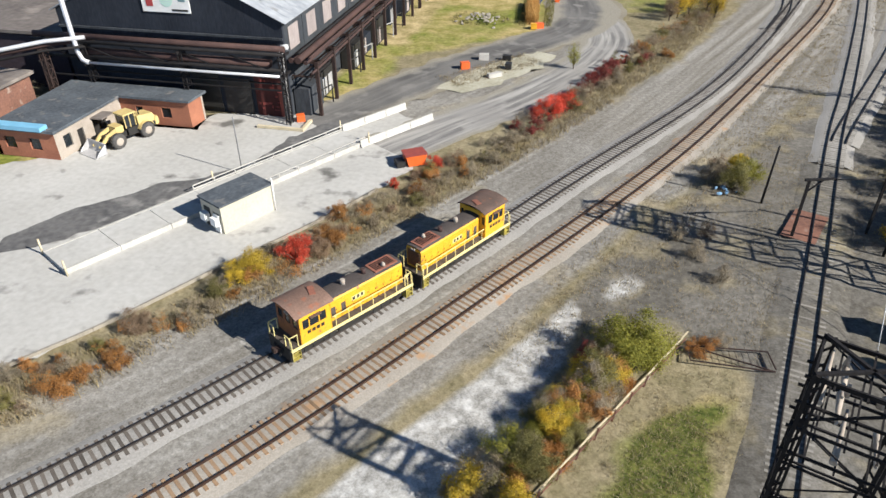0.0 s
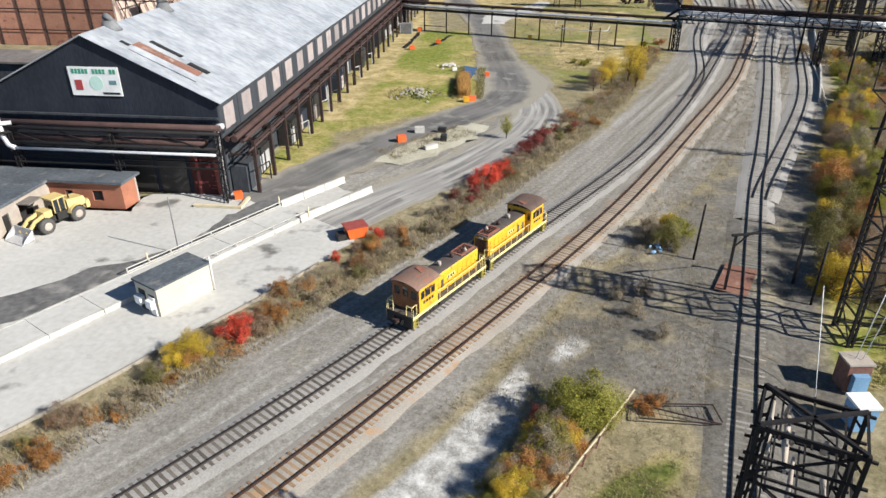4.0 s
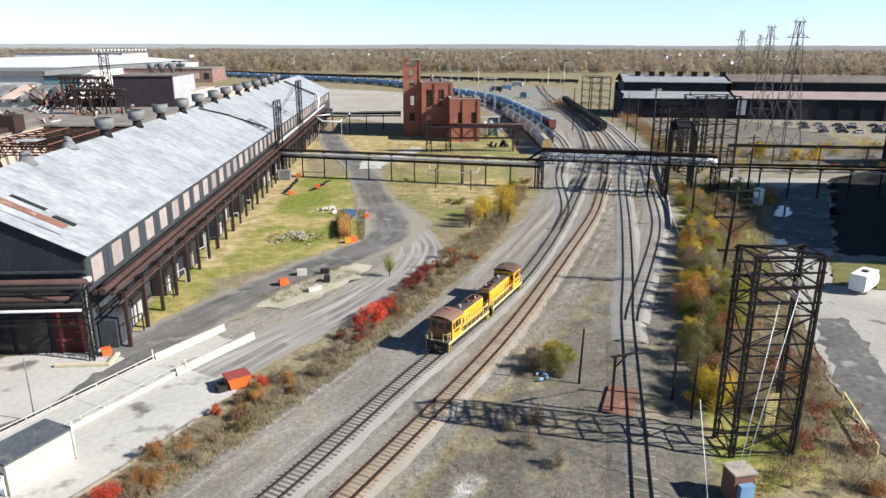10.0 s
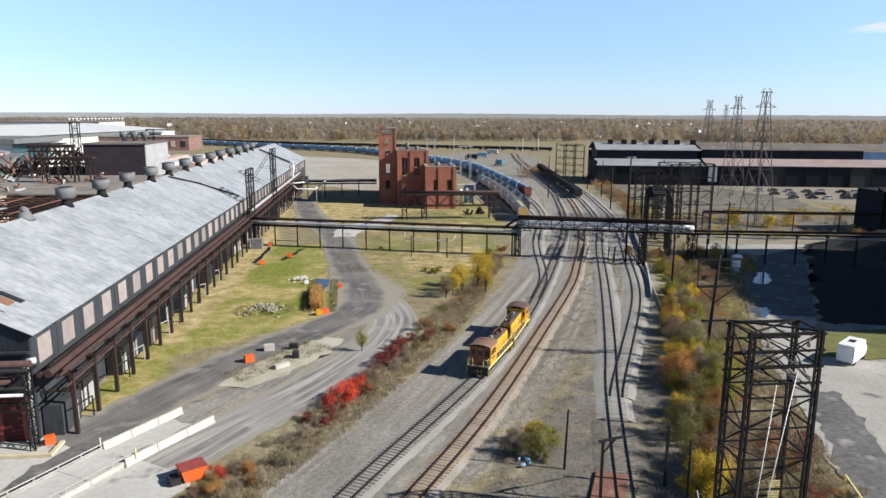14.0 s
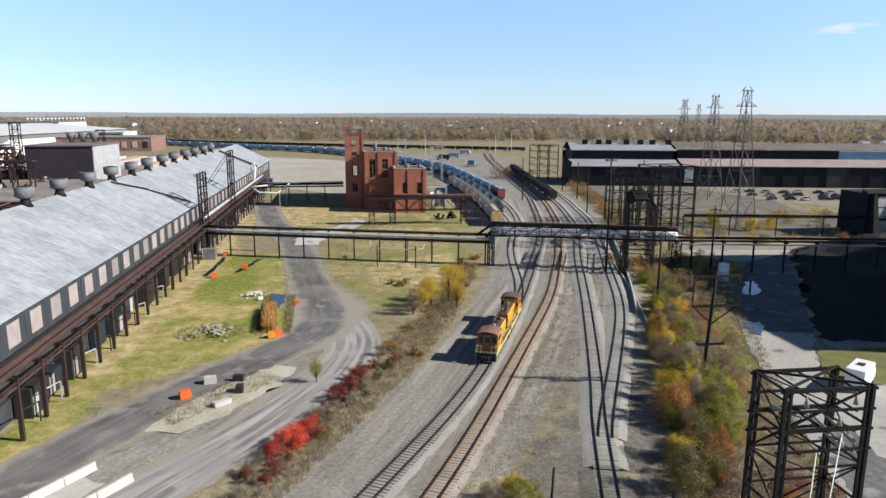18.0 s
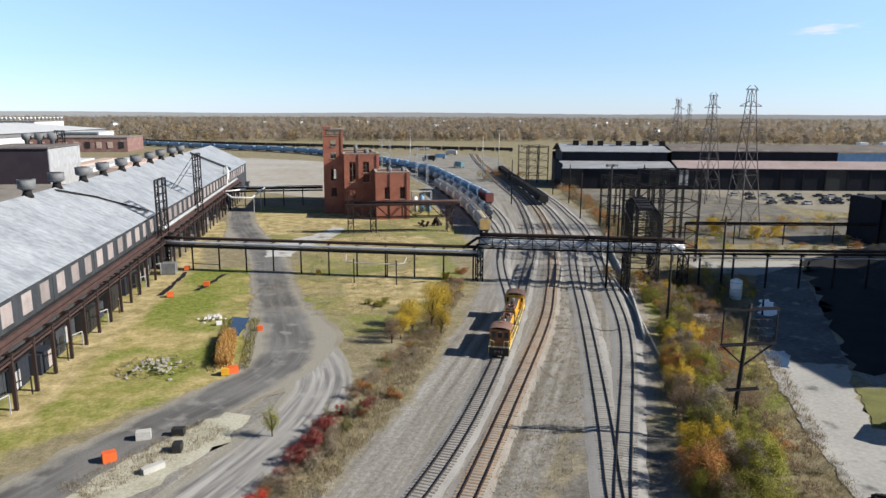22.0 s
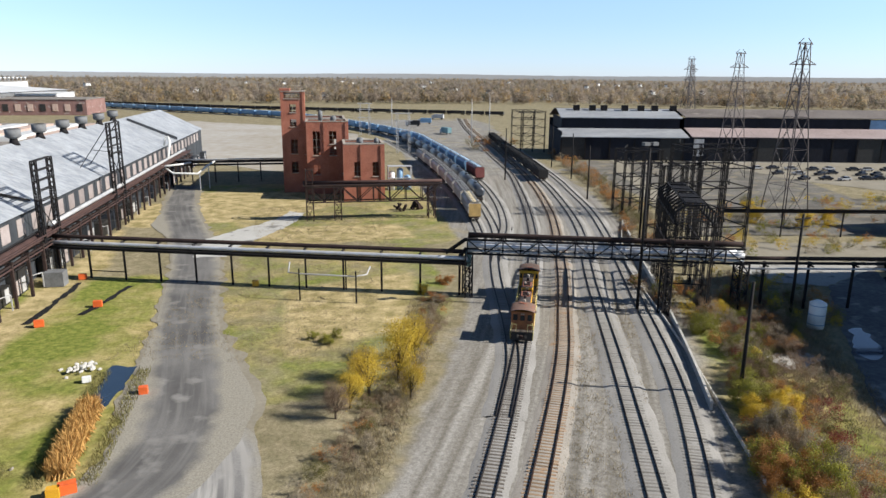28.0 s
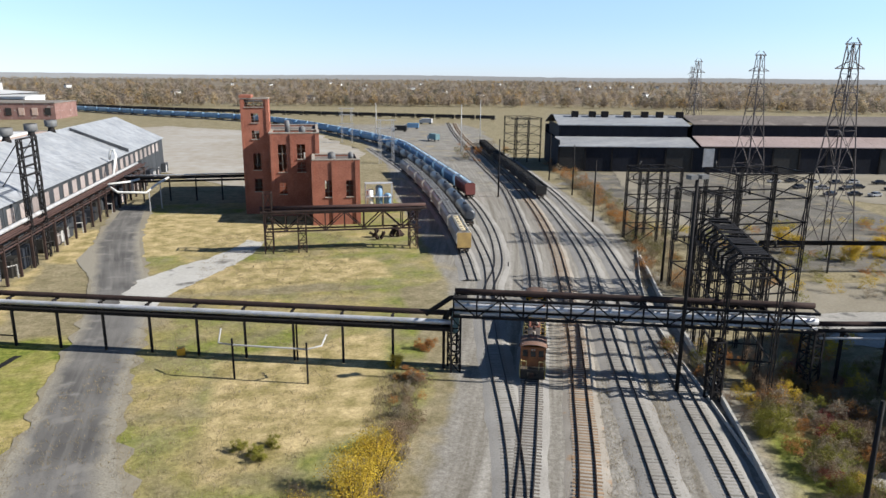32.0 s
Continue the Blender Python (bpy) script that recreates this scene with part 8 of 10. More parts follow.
def covered_hopper(paint, roof, label, end=None):
    L = 16.4
    g = thing("covered_hopper_car", 0, 0, 0, 0, label, "freight car", "stored freight cars")
    bm = bmesh.new()
    prof = [(-1.0, 1.2), (1.0, 1.2), (1.5, 1.9), (1.55, 3.9), (1.1, 4.45), (-1.1, 4.45), (-1.55, 3.9), (-1.5, 1.9)]
    a = [bm.verts.new((x, -L / 2 + 0.9, z)) for x, z in prof]
    b = [bm.verts.new((x, L / 2 - 0.9, z)) for x, z in prof]
    for i in range(8):
        bm.faces.new((a[i], a[(i + 1) % 8], b[(i + 1) % 8], b[i]))
    bm.faces.new(a[::-1])
    bm.faces.new(b)
    bmesh.ops.recalc_face_normals(bm, faces=bm.faces)
    part("body", bm, paint, g)
    bm = bmesh.new()
    for k in range(13):
        y = -L / 2 + 1.1 + k * (L - 2.2) / 12
        for s in (-1, 1):
            box(bm, s * 1.56 - 0.05, y - 0.06, 1.8, s * 1.56 + 0.05, y + 0.06, 3.9)
    part("side_ribs", bm, paint, g)["kind"] = "stuff"
    part("roof", bevelled(-1.12, -L / 2 + 0.85, 4.46, 1.12, L / 2 - 0.85, 4.56, 0.03), roof, g)
    for k in range(6):
        y = -L / 2 + 2 + k * (L - 4) / 5
        bm = bmesh.new()
        tube(bm, [(0, y, 4.55), (0, y, 4.75)], 0.42, 10)
        part("hatch", bm, roof, g)
    bm = bmesh.new()
    box(bm, -0.95, -L / 2 + 0.3, 4.62, -0.6, L / 2 - 0.3, 4.68)
    box(bm, 0.6, -L / 2 + 0.3, 4.62, 0.95, L / 2 - 0.3, 4.68)
    part("running_board", bm, VENT_GREY, g)
    part("sill", bbox(-1.2, -L / 2, 0.95, 1.2, L / 2, 1.18), RUST_DARK, g)
    for e in (-1, 1):
        bm = bmesh.new()
        box(bm, -1.4, min(e * L / 2, e * (L / 2 - 0.15)), 1.18, 1.4, max(e * L / 2, e * (L / 2 - 0.15)), 4.2)
        part("end_frame", bm, end or paint, g)
    for y in (-4.5, 0, 4.5):
        bm = bmesh.new()
        hexa(bm, [(-0.4, y - 0.4, 0.45), (0.4, y - 0.4, 0.45), (0.4, y + 0.4, 0.45), (-0.4, y + 0.4, 0.45), (-1.0, y - 1.6, 1.25), (1.0, y - 1.6, 1.25), (1.0, y + 1.6, 1.25), (-1.0, y + 1.6, 1.25)])
        part("hopper", bm, paint, g)
    car_running_gear(g, L, RUST_DARK)
    return g


def tank_car(label):
    g = thing("tank_car", 0, 0, 0, 0, label, "tank car", "stored freight cars")
    bm = bmesh.new()
    tube(bm, [(0, -7.4, 2.6), (0, -7.0, 2.6), (0, 7.0, 2.6), (0, 7.4, 2.6)], [0.9, 1.45, 1.45, 0.9], 18)
    part("barrel", bm, TANK_BLACK, g)
    bm = bmesh.new()
    tube(bm, [(0, 0, 4.0), (0, 0, 4.5)], 0.5, 12)
    part("dome", bm, TANK_BLACK, g)
    part("sill", bbox(-0.9, -8, 0.95, 0.9, 8, 1.2), GRIME_BLACK, g)
    car_running_gear(g, 16, RUST_DARK)
    return g


def coal_car(label):
    L = 15.5
    g = thing("open_hopper_car", 0, 0, 0, 0, label, "freight car", "coal cars")
    for s in (-1, 1):
        x0, x1 = sorted((s * 1.45, s * 1.52))
        part("side", bbox(x0, -L / 2, 1.1, x1, L / 2, 3.5), GRIME_BLACK, g)
        y0, y1 = sorted((s * L / 2, s * (L / 2 - 0.08)))
        part("end", bbox(-1.44, y0, 1.1, 1.44, y1, 3.5), GRIME_BLACK, g)
        bm = bmesh.new()
        for k in range(11):
            y = -L / 2 + 0.7 + k * (L - 1.4) / 10
            box(bm, s * 1.57 - 0.05, y - 0.07, 1.1, s * 1.57 + 0.05, y + 0.07, 3.5)
        part("side_ribs", bm, RUST_DARK, g)["kind"] = "stuff"
    part("floor", bbox(-1.44, -L / 2 + 0.1, 1.0, 1.44, L / 2 - 0.1, 1.3), RUST_DARK, g)
    bm = bmesh.new()
    n, rr = 24, random.Random(2)
    grid = [[bm.verts.new((-1.4 + 0.7 * i, -L / 2 + 0.15 + (L - 0.3) * j / n, 2.9 + (0.35 if 0 < i < 4 else 0) + rr.uniform(-0.12, 0.3))) for j in range(n + 1)] for i in range(5)]
    for i in range(4):
        for j in range(n):
            bm.faces.new((grid[i][j], grid[i + 1][j], grid[i + 1][j + 1], grid[i][j + 1]))
    part("coal_load", bm, COAL, g)
    car_running_gear(g, L, RUST_DARK)
    return g


def string_out(make, line, s0, s1, pitch):
    """Cars along a track, the first built by make, the rest copied."""
    first = None
    for s in np.arange(s0, s1, pitch):
        p, d = line.at(s), line.at(s + 5) - line.at(s - 5)
        m = pose(p[0], p[1], RAIL_TOP, 0, 0, math.degrees(math.atan2(d[1], d[0])) - 90)
        if first is None:
            first = make() if callable(make) else make
            first.matrix_world = m
        else:
            copy_thing(first, m)
    return first


s_red = T0.nearest(50.5, 296) + 8.5
string_out(lambda: covered_hopper(RED_CAR, PALE_BLUE, "dull red covered hopper car with pale roof"), T0, s_red, s_red + 1, 18)
string_out(lambda: covered_hopper(BLUE_CAR, PALE_BLUE, "sky-blue covered hopper car with pale roof"), T0, s_red + 17.4, T0.length - 30, 17.4)
s_tan = SA.nearest(35.5, 234.5) + 8.4
string_out(lambda: covered_hopper(WHITE_CAR, CREAM_PAINT, "off-white covered hopper car with a yellow end", TAN_END), SA, s_tan, s_tan + 1, 18)
string_out(lambda: covered_hopper(WHITE_CAR, VENT_GREY, "grey covered hopper car with stained roof"), SA, s_tan + 17.4, s_tan + 110, 17.4)
s_tank = SB.nearest(42, 259) + 8
string_out(lambda: tank_car("black tank car with a domed top"), SB, s_tank, s_tank + 160, 17.2)
s_coal = T3.nearest(71.4, 294) + 8
string_out(lambda: coal_car("black open hopper car heaped with coal"), T3, s_coal, T3.length - 12, 16.6)
FAR_LINE = Line([(160, 640), (60, 690), (-30, 735), (-140, 800), (-260, 890)])
string_out(lambda: coal_car("distant black open hopper car in a long train"), FAR_LINE, 20, FAR_LINE.length - 20, 16.8)


# ---- buildings and machines of the concrete yard ----
def build_office():
    g = thing("brick_office", -68, 80, 0, 0, "low L-shaped red brick office with a dark flat roof", "brick building")
    add = under(g)
    plan = [(-76, 72.2), (-68.2, 72.2), (-67.6, 83.4), (-58.3, 83.4), (-58.0, 86.3), (-76, 86.3)]
    for (p, q), holes in zip(zip(plan, plan[1:] + plan[:1]), ([(1.2, 2.6, 1.0, 2.4), (4.4, 5.8, 1.0, 2.4)], [(1.2, 2.4, 0.9, 2.4), (3.4, 4.4, 0, 2.2), (6.0, 8.2, 0, 2.5)], [(2.0, 3.0, 0.9, 2.2), (5.5, 6.8, 1.0, 2.3)], [], [], [])):
        bm = bmesh.new()
        opening_wall(bm, p, q, 0, 3.3, holes, 0.35)
        add("wall", bm, STONE_TRIM if p[0] > -69 and q[0] < -67 and q[1] > 80 else ORANGE_BRICK)
        d = (Vector(q) - Vector(p)).normalized()
        for u0, u1, v0, v1 in holes:
            A, B = Vector(p) + d * u0 - Vector((d.y, -d.x)) * 0.2, Vector(p) + d * u1 - Vector((d.y, -d.x)) * 0.2
            bm = bmesh.new()
            beam(bm, (A.x, A.y, (v0 + v1) / 2), (B.x, B.y, (v0 + v1) / 2), 0.06, v1 - v0)
            add("window" if v0 > 0.1 else "door", bm, GLASS_DARK if v0 > 0.1 else GRIME_BLACK)
    bm = bmesh.new()
    prism(bm, [(x + (0.4 if x > -70 else -0.4), y + (0.4 if y > 84 else -0.4)) for x, y in plan], 3.304, 3.6)
    add("roof", bm, SLATE_ROOF, "dark grey felt flat roof")
    bm = bmesh.new()
    prism(bm, [(-75.8, 71.4), (-69.0, 71.4), (-69.0, 72.6), (-75.8, 72.6)], 3.62, 4.1)
    add("tarpaulin", bm, BLUE_TARP, "blue tarpaulin on the roof edge")
    add("canopy", bbox(-68.1, 78.0, 2.55, -66.3, 80.2, 2.7), TAR_ROOF)
    g = thing("salt_shed", -88, 80, 0, 0, "low dark yard building behind the office", "shed")
    add = under(g)
    add("wall", bbox(-104, 70, 0, -80, 84, 5), RUST_SHEET)
    add("roof", bbox(-104.5, 69.5, 5, -79.5, 84.5, 5.4), TAR_ROOF)


build_office()


def build_loader():
    g = thing("wheel_loader", -64.2, 78.2, 0, -20, "cream-yellow wheel loader with a grey bucket on the ground", "wheel loader")
    part("rear_frame", bevelled(-0.95, 0.2, 0.8, 0.95, 3.9, 1.7, 0.1, 2), GRIME_BLACK, g)
    bm = bmesh.new()
    hexa(bm, [(-1.0, 1.7, 1.7), (1.0, 1.7, 1.7), (1.0, 4.0, 1.5), (-1.0, 4.0, 1.5), (-0.9, 1.7, 2.75), (0.9, 1.7, 2.75), (0.85, 3.9, 2.45), (-0.85, 3.9, 2.45)])
    bmesh.ops.bevel(bm, geom=list(bm.edges), offset=0.08, segments=2)
    part("engine_hood", bm, LOADER_YELLOW, g)
    part("counterweight", bevelled(-1.05, 3.9, 0.9, 1.05, 4.4, 1.9, 0.12, 2), LOADER_YELLOW, g)
    part("front_frame", bevelled(-0.7, -2.4, 0.8, 0.7, 0.1, 1.5, 0.1), GRIME_BLACK, g)
    part("tower", bevelled(-0.75, -1.2, 1.5, 0.75, -0.2, 2.3, 0.08), LOADER_YELLOW, g)
    cab = part("cab", bevelled(-0.72, 0.12, 1.75, 0.72, 1.55, 3.25, 0.06), GLASS_DARK, g)
    part("cab_roof", bevelled(-0.9, -0.05, 3.25, 0.9, 1.7, 3.42, 0.05), LOADER_YELLOW, cab)
    for x in (-0.74, 0.74):
        for y in (0.14, 0.8, 1.52):
            bm = bmesh.new()
            beam(bm, (x, y, 1.7), (x, y, 3.26), 0.1)
            part("cab_post", bm, LOADER_YELLOW, cab)
    bm = bmesh.new()
    tube(bm, [(0.5, 2.3, 2.7), (0.5, 2.3, 3.5)], 0.08, 8)
    part("exhaust", bm, GRIME_BLACK, g)
    for sd in (-1, 1):
        bm = bmesh.new()
        beam(bm, (sd * 0.55, -0.5, 2.1), (sd * 0.6, -2.4, 1.55), 0.2, 0.42)
        beam(bm, (sd * 0.6, -2.3, 1.6), (sd * 0.6, -3.55, 0.6), 0.2, 0.38)
        part("lift_arm", bm, LOADER_YELLOW, g)
        bm = bmesh.new()
        tube(bm, [(sd * 0.35, -0.4, 1.2), (sd * 0.5, -2.2, 1.35)], 0.09, 8)
        part("ram", bm, VENT_GREY, g)
        for y in (-1.5, 2.45):
            bm = bmesh.new()
            for k in range(6):
                a, b = math.radians(25 + 22 * k), math.radians(25 + 22 * (k + 1))
                x0, x1 = sorted((sd * 0.75, sd * 1.45))
                hexa(bm, [(x0, y + 1.05 * math.cos(b), 0.88 + 1.05 * math.sin(b)), (x1, y + 1.05 * math.cos(b), 0.88 + 1.05 * math.sin(b)), (x1, y + 1.05 * math.cos(a), 0.88 + 1.05 * math.sin(a)), (x0, y + 1.05 * math.cos(a), 0.88 + 1.05 * math.sin(a)),
                          (x0, y + 1.11 * math.cos(b), 0.88 + 1.11 * math.sin(b)), (x1, y + 1.11 * math.cos(b), 0.88 + 1.11 * math.sin(b)), (x1, y + 1.11 * math.cos(a), 0.88 + 1.11 * math.sin(a)), (x0, y + 1.11 * math.cos(a), 0.88 + 1.11 * math.sin(a))])
            bmesh.ops.remove_doubles(bm, verts=bm.verts, dist=0.002)
            if y > 0:
                part("fender", bm, LOADER_YELLOW, g)
            else:
                bm.free()
            bm = bmesh.new()
            tube(bm, [(sd * 0.82, y, 0.88), (sd * 0.9, y, 0.88), (sd * 1.0, y, 0.88), (sd * 1.4, y, 0.88), (sd * 1.5, y, 0.88), (sd * 1.53, y, 0.88)], [0.5, 0.84, 0.9, 0.9, 0.84, 0.52], 22)
            for k in range(22):
                a = 2 * math.pi * k / 22
                beam(bm, (sd * 0.98, y + 0.91 * math.cos(a), 0.88 + 0.91 * math.sin(a)), (sd * 1.42, y + 0.91 * math.cos(a + 0.12), 0.88 + 0.91 * math.sin(a + 0.12)), 0.07)
            w = part("wheel", bm, TYRE, g)
            bm = bmesh.new()
            tube(bm, [(sd * 1.44, y, 0.88), (sd * 1.56, y, 0.88), (sd * 1.57, y, 0.88)], [0.5, 0.46, 0.2], 18)
            part("rim", bm, STONE_TRIM, w)
    bm = bmesh.new()
    prof = [(-3.35, 1.35), (-3.4, 0.5), (-3.65, 0.12), (-4.95, 0.04), (-4.95, 0.1), (-3.7, 0.2), (-3.48, 0.55), (-3.46, 1.35)]
    a = [bm.verts.new((-1.55, y, z)) for y, z in prof]
    b = [bm.verts.new((1.55, y, z)) for y, z in prof]
    for i in range(8):
        bm.faces.new((a[i], a[(i + 1) % 8], b[(i + 1) % 8], b[i]))
    bm.faces.new(a[::-1])
    bm.faces.new(b)
    for x in (-1.55, 1.49):
        hexa(bm, [(x, -4.8, 0.08), (x + 0.06, -4.8, 0.08), (x + 0.06, -3.4, 0.1), (x, -3.4, 0.1), (x, -4.6, 0.4), (x + 0.06, -4.6, 0.4), (x + 0.06, -3.4, 1.35), (x, -3.4, 1.35)])
    bmesh.ops.recalc_face_normals(bm, faces=bm.faces)
    part("bucket", bm, WHITE_PIPE, g, "worn pale steel bucket")


build_loader()


def build_scale():
    """The weighbridge with its kerbs, rails and barriers."""
    a, d = Vector((-55.2, 54.0)), Vector((0.5, 0.866))
    n = Vector((d.y, -d.x))
    g = thing("weighbridge", a.x, a.y, 0, 0, "long concrete weighbridge with white kerb and rails", "weighbridge")
    add = under(g)
    for k in range(7):
        p, q = a + d * (k * 5), a + d * (k * 5 + 4.95)
        c = [p - n * 2.1, q - n * 2.1, q + n * 1.75, p + n * 1.75]
        bm = bmesh.new()
        prism(bm, [(v.x, v.y) for v in c][::-1], -0.05, 0.45)
        add("deck_slab", bm, CONCRETE_YARD)
        bm = bmesh.new()
        beam(bm, (*(p + n * 2.0), 0.25), (*(q + n * 2.0), 0.25), 0.3, 0.6)
        add("kerb", bm, WHITE_CONCRETE, "white painted concrete kerb")
        bm = bmesh.new()
        beam(bm, (*(p - n * 2.3), 0.22), (*(q - n * 2.3), 0.22), 0.22, 0.5)
        add("kerb", bm, WHITE_CONCRETE)
        for o in (-2.3, 2.0) if k > 3 else (-2.3,) if k > 2 else ():
            zs = (1.0, 0.62) if o < 0 else (0.95,)
            for z in zs:
                bm = bmesh.new()
                beam(bm, (*(p + n * o), z), (*(q + n * o), z), 0.09)
                add("rail", bm, WHITE_CONCRETE)
            for u in (0, 2.5):
                bm = bmesh.new()
                beam(bm, (*(p + d * u + n * o), 0.4), (*(p + d * u + n * o), zs[0] + 0.05), 0.1)
                add("rail_post", bm, WHITE_CONCRETE)
    for e in (0, 17.5, 35):
        for s in (-2.6, 2.4):
            p = a + d * e + n * s
            bm = bmesh.new()
            tube(bm, [(*p, -0.05), (*p, 1.6)], 0.09, 8)
            add("bollard", bm, CREAM_PAINT)
    bm = bmesh.new()
    p = a + d * 21 - n * 2.6
    tube(bm, [(*p, 0), (*p, 6.5)], 0.06, 7)
    add("lamp_post", bm, VENT_GREY)
    for x0, y0, x1, y1 in ((-36.4, 82.2, -30.0, 91.8), (-39.9, 86.0, -34.2, 94.5)):
        L = math.hypot(x1 - x0, y1 - y0)
        m = 3
        for k in range(m):
            b = thing("concrete_barrier", x0 + (x1 - x0) * k / m, y0 + (y1 - y0) * k / m, 0.06, math.degrees(math.atan2(y1 - y0, x1 - x0)), "pale concrete road barrier", "barrier", "concrete barriers")
            bm = bmesh.new()
            l = L / m - 0.06
            prof = [(-0.3, 0), (0.3, 0), (0.28, 0.12), (0.14, 0.35), (0.1, 0.82), (-0.1, 0.82), (-0.14, 0.35), (-0.28, 0.12)]
            u = [bm.verts.new((0, y, z)) for y, z in prof]
            v = [bm.verts.new((l, y, z)) for y, z in prof]
            for i in range(8):
                bm.faces.new((u[i], v[i], v[(i + 1) % 8], u[(i + 1) % 8]))
            bm.faces.new(u)
            bm.faces.new(v[::-1])
            bmesh.ops.recalc_face_normals(bm, faces=bm.faces)
            part("block", bm, WHITE_CONCRETE, b)
    s = thing("scale_house", -43.1, 65.0, 0.0, 62, "cream flat-roofed scale house with wall units", "shed")
    part("body", bevelled(-2.9, -1.6, 0, 2.9, 1.6, 2.85, 0.03), CREAM_WALL, s)
    part("roof", bevelled(-3.05, -1.75, 2.85, 3.05, 1.75, 3.05, 0.03), SLATE_ROOF, s, "slate grey flat roof")
    part("door", bbox(-2.96, 0.2, 0.1, -2.9, 1.1, 2.2), GRIME_BLACK, s)
    part("window", bbox(-2.95, -1.2, 1.0, -2.9, -0.3, 2.0), GLASS_DARK, s)
    for y in (-0.9, 0.7):
        part("air_unit", bevelled(-3.5, y - 0.4, 0.9, -2.97, y + 0.4, 1.7, 0.03), WHITE_PAINT, s)
    part("panel", bbox(-3.1, -1.3, 0.1, -2.97, -0.5, 1.9), WHITE_PAINT, s)
    bm = bmesh.new()
    tube(bm, [(2.95, -1.75, 0), (2.95, -1.75, 3.6)], 0.07, 7)
    part("downpipe", bm, WHITE_PAINT, s)


build_scale()


# ---- small things ----
def lump(name, x, y, s, m, label, category, seed=0, n=7, group=""):
    """A heap of angular pieces."""
    g = thing(name, x, y, 0, 0, label, category, group)
    rr = random.Random(seed)
    for k in range(n):
        bm = bmesh.new()
        a, b = max(-1.6, min(1.6, rr.gauss(0, 0.55))) * s, max(-1.2, min(1.2, rr.gauss(0, 0.4))) * s
        c = max(0.0, 0.3 * s * (1 - (a * a + b * b) / (s * s * 1.4))) * rr.uniform(0.6, 1.0)
        bmesh.ops.create_icosphere(bm, subdivisions=1, radius=rr.uniform(0.1, 0.3) * min(s, 2.2) * (0.6 if n > 14 else 1.1), matrix=pose(a, b, c, rr.uniform(0, 90), 0, rr.uniform(0, 90)) @ Matrix.Diagonal((1, rr.uniform(0.5, 1), 0.5, 1)))
        part("piece", bm, m, g)
    return g


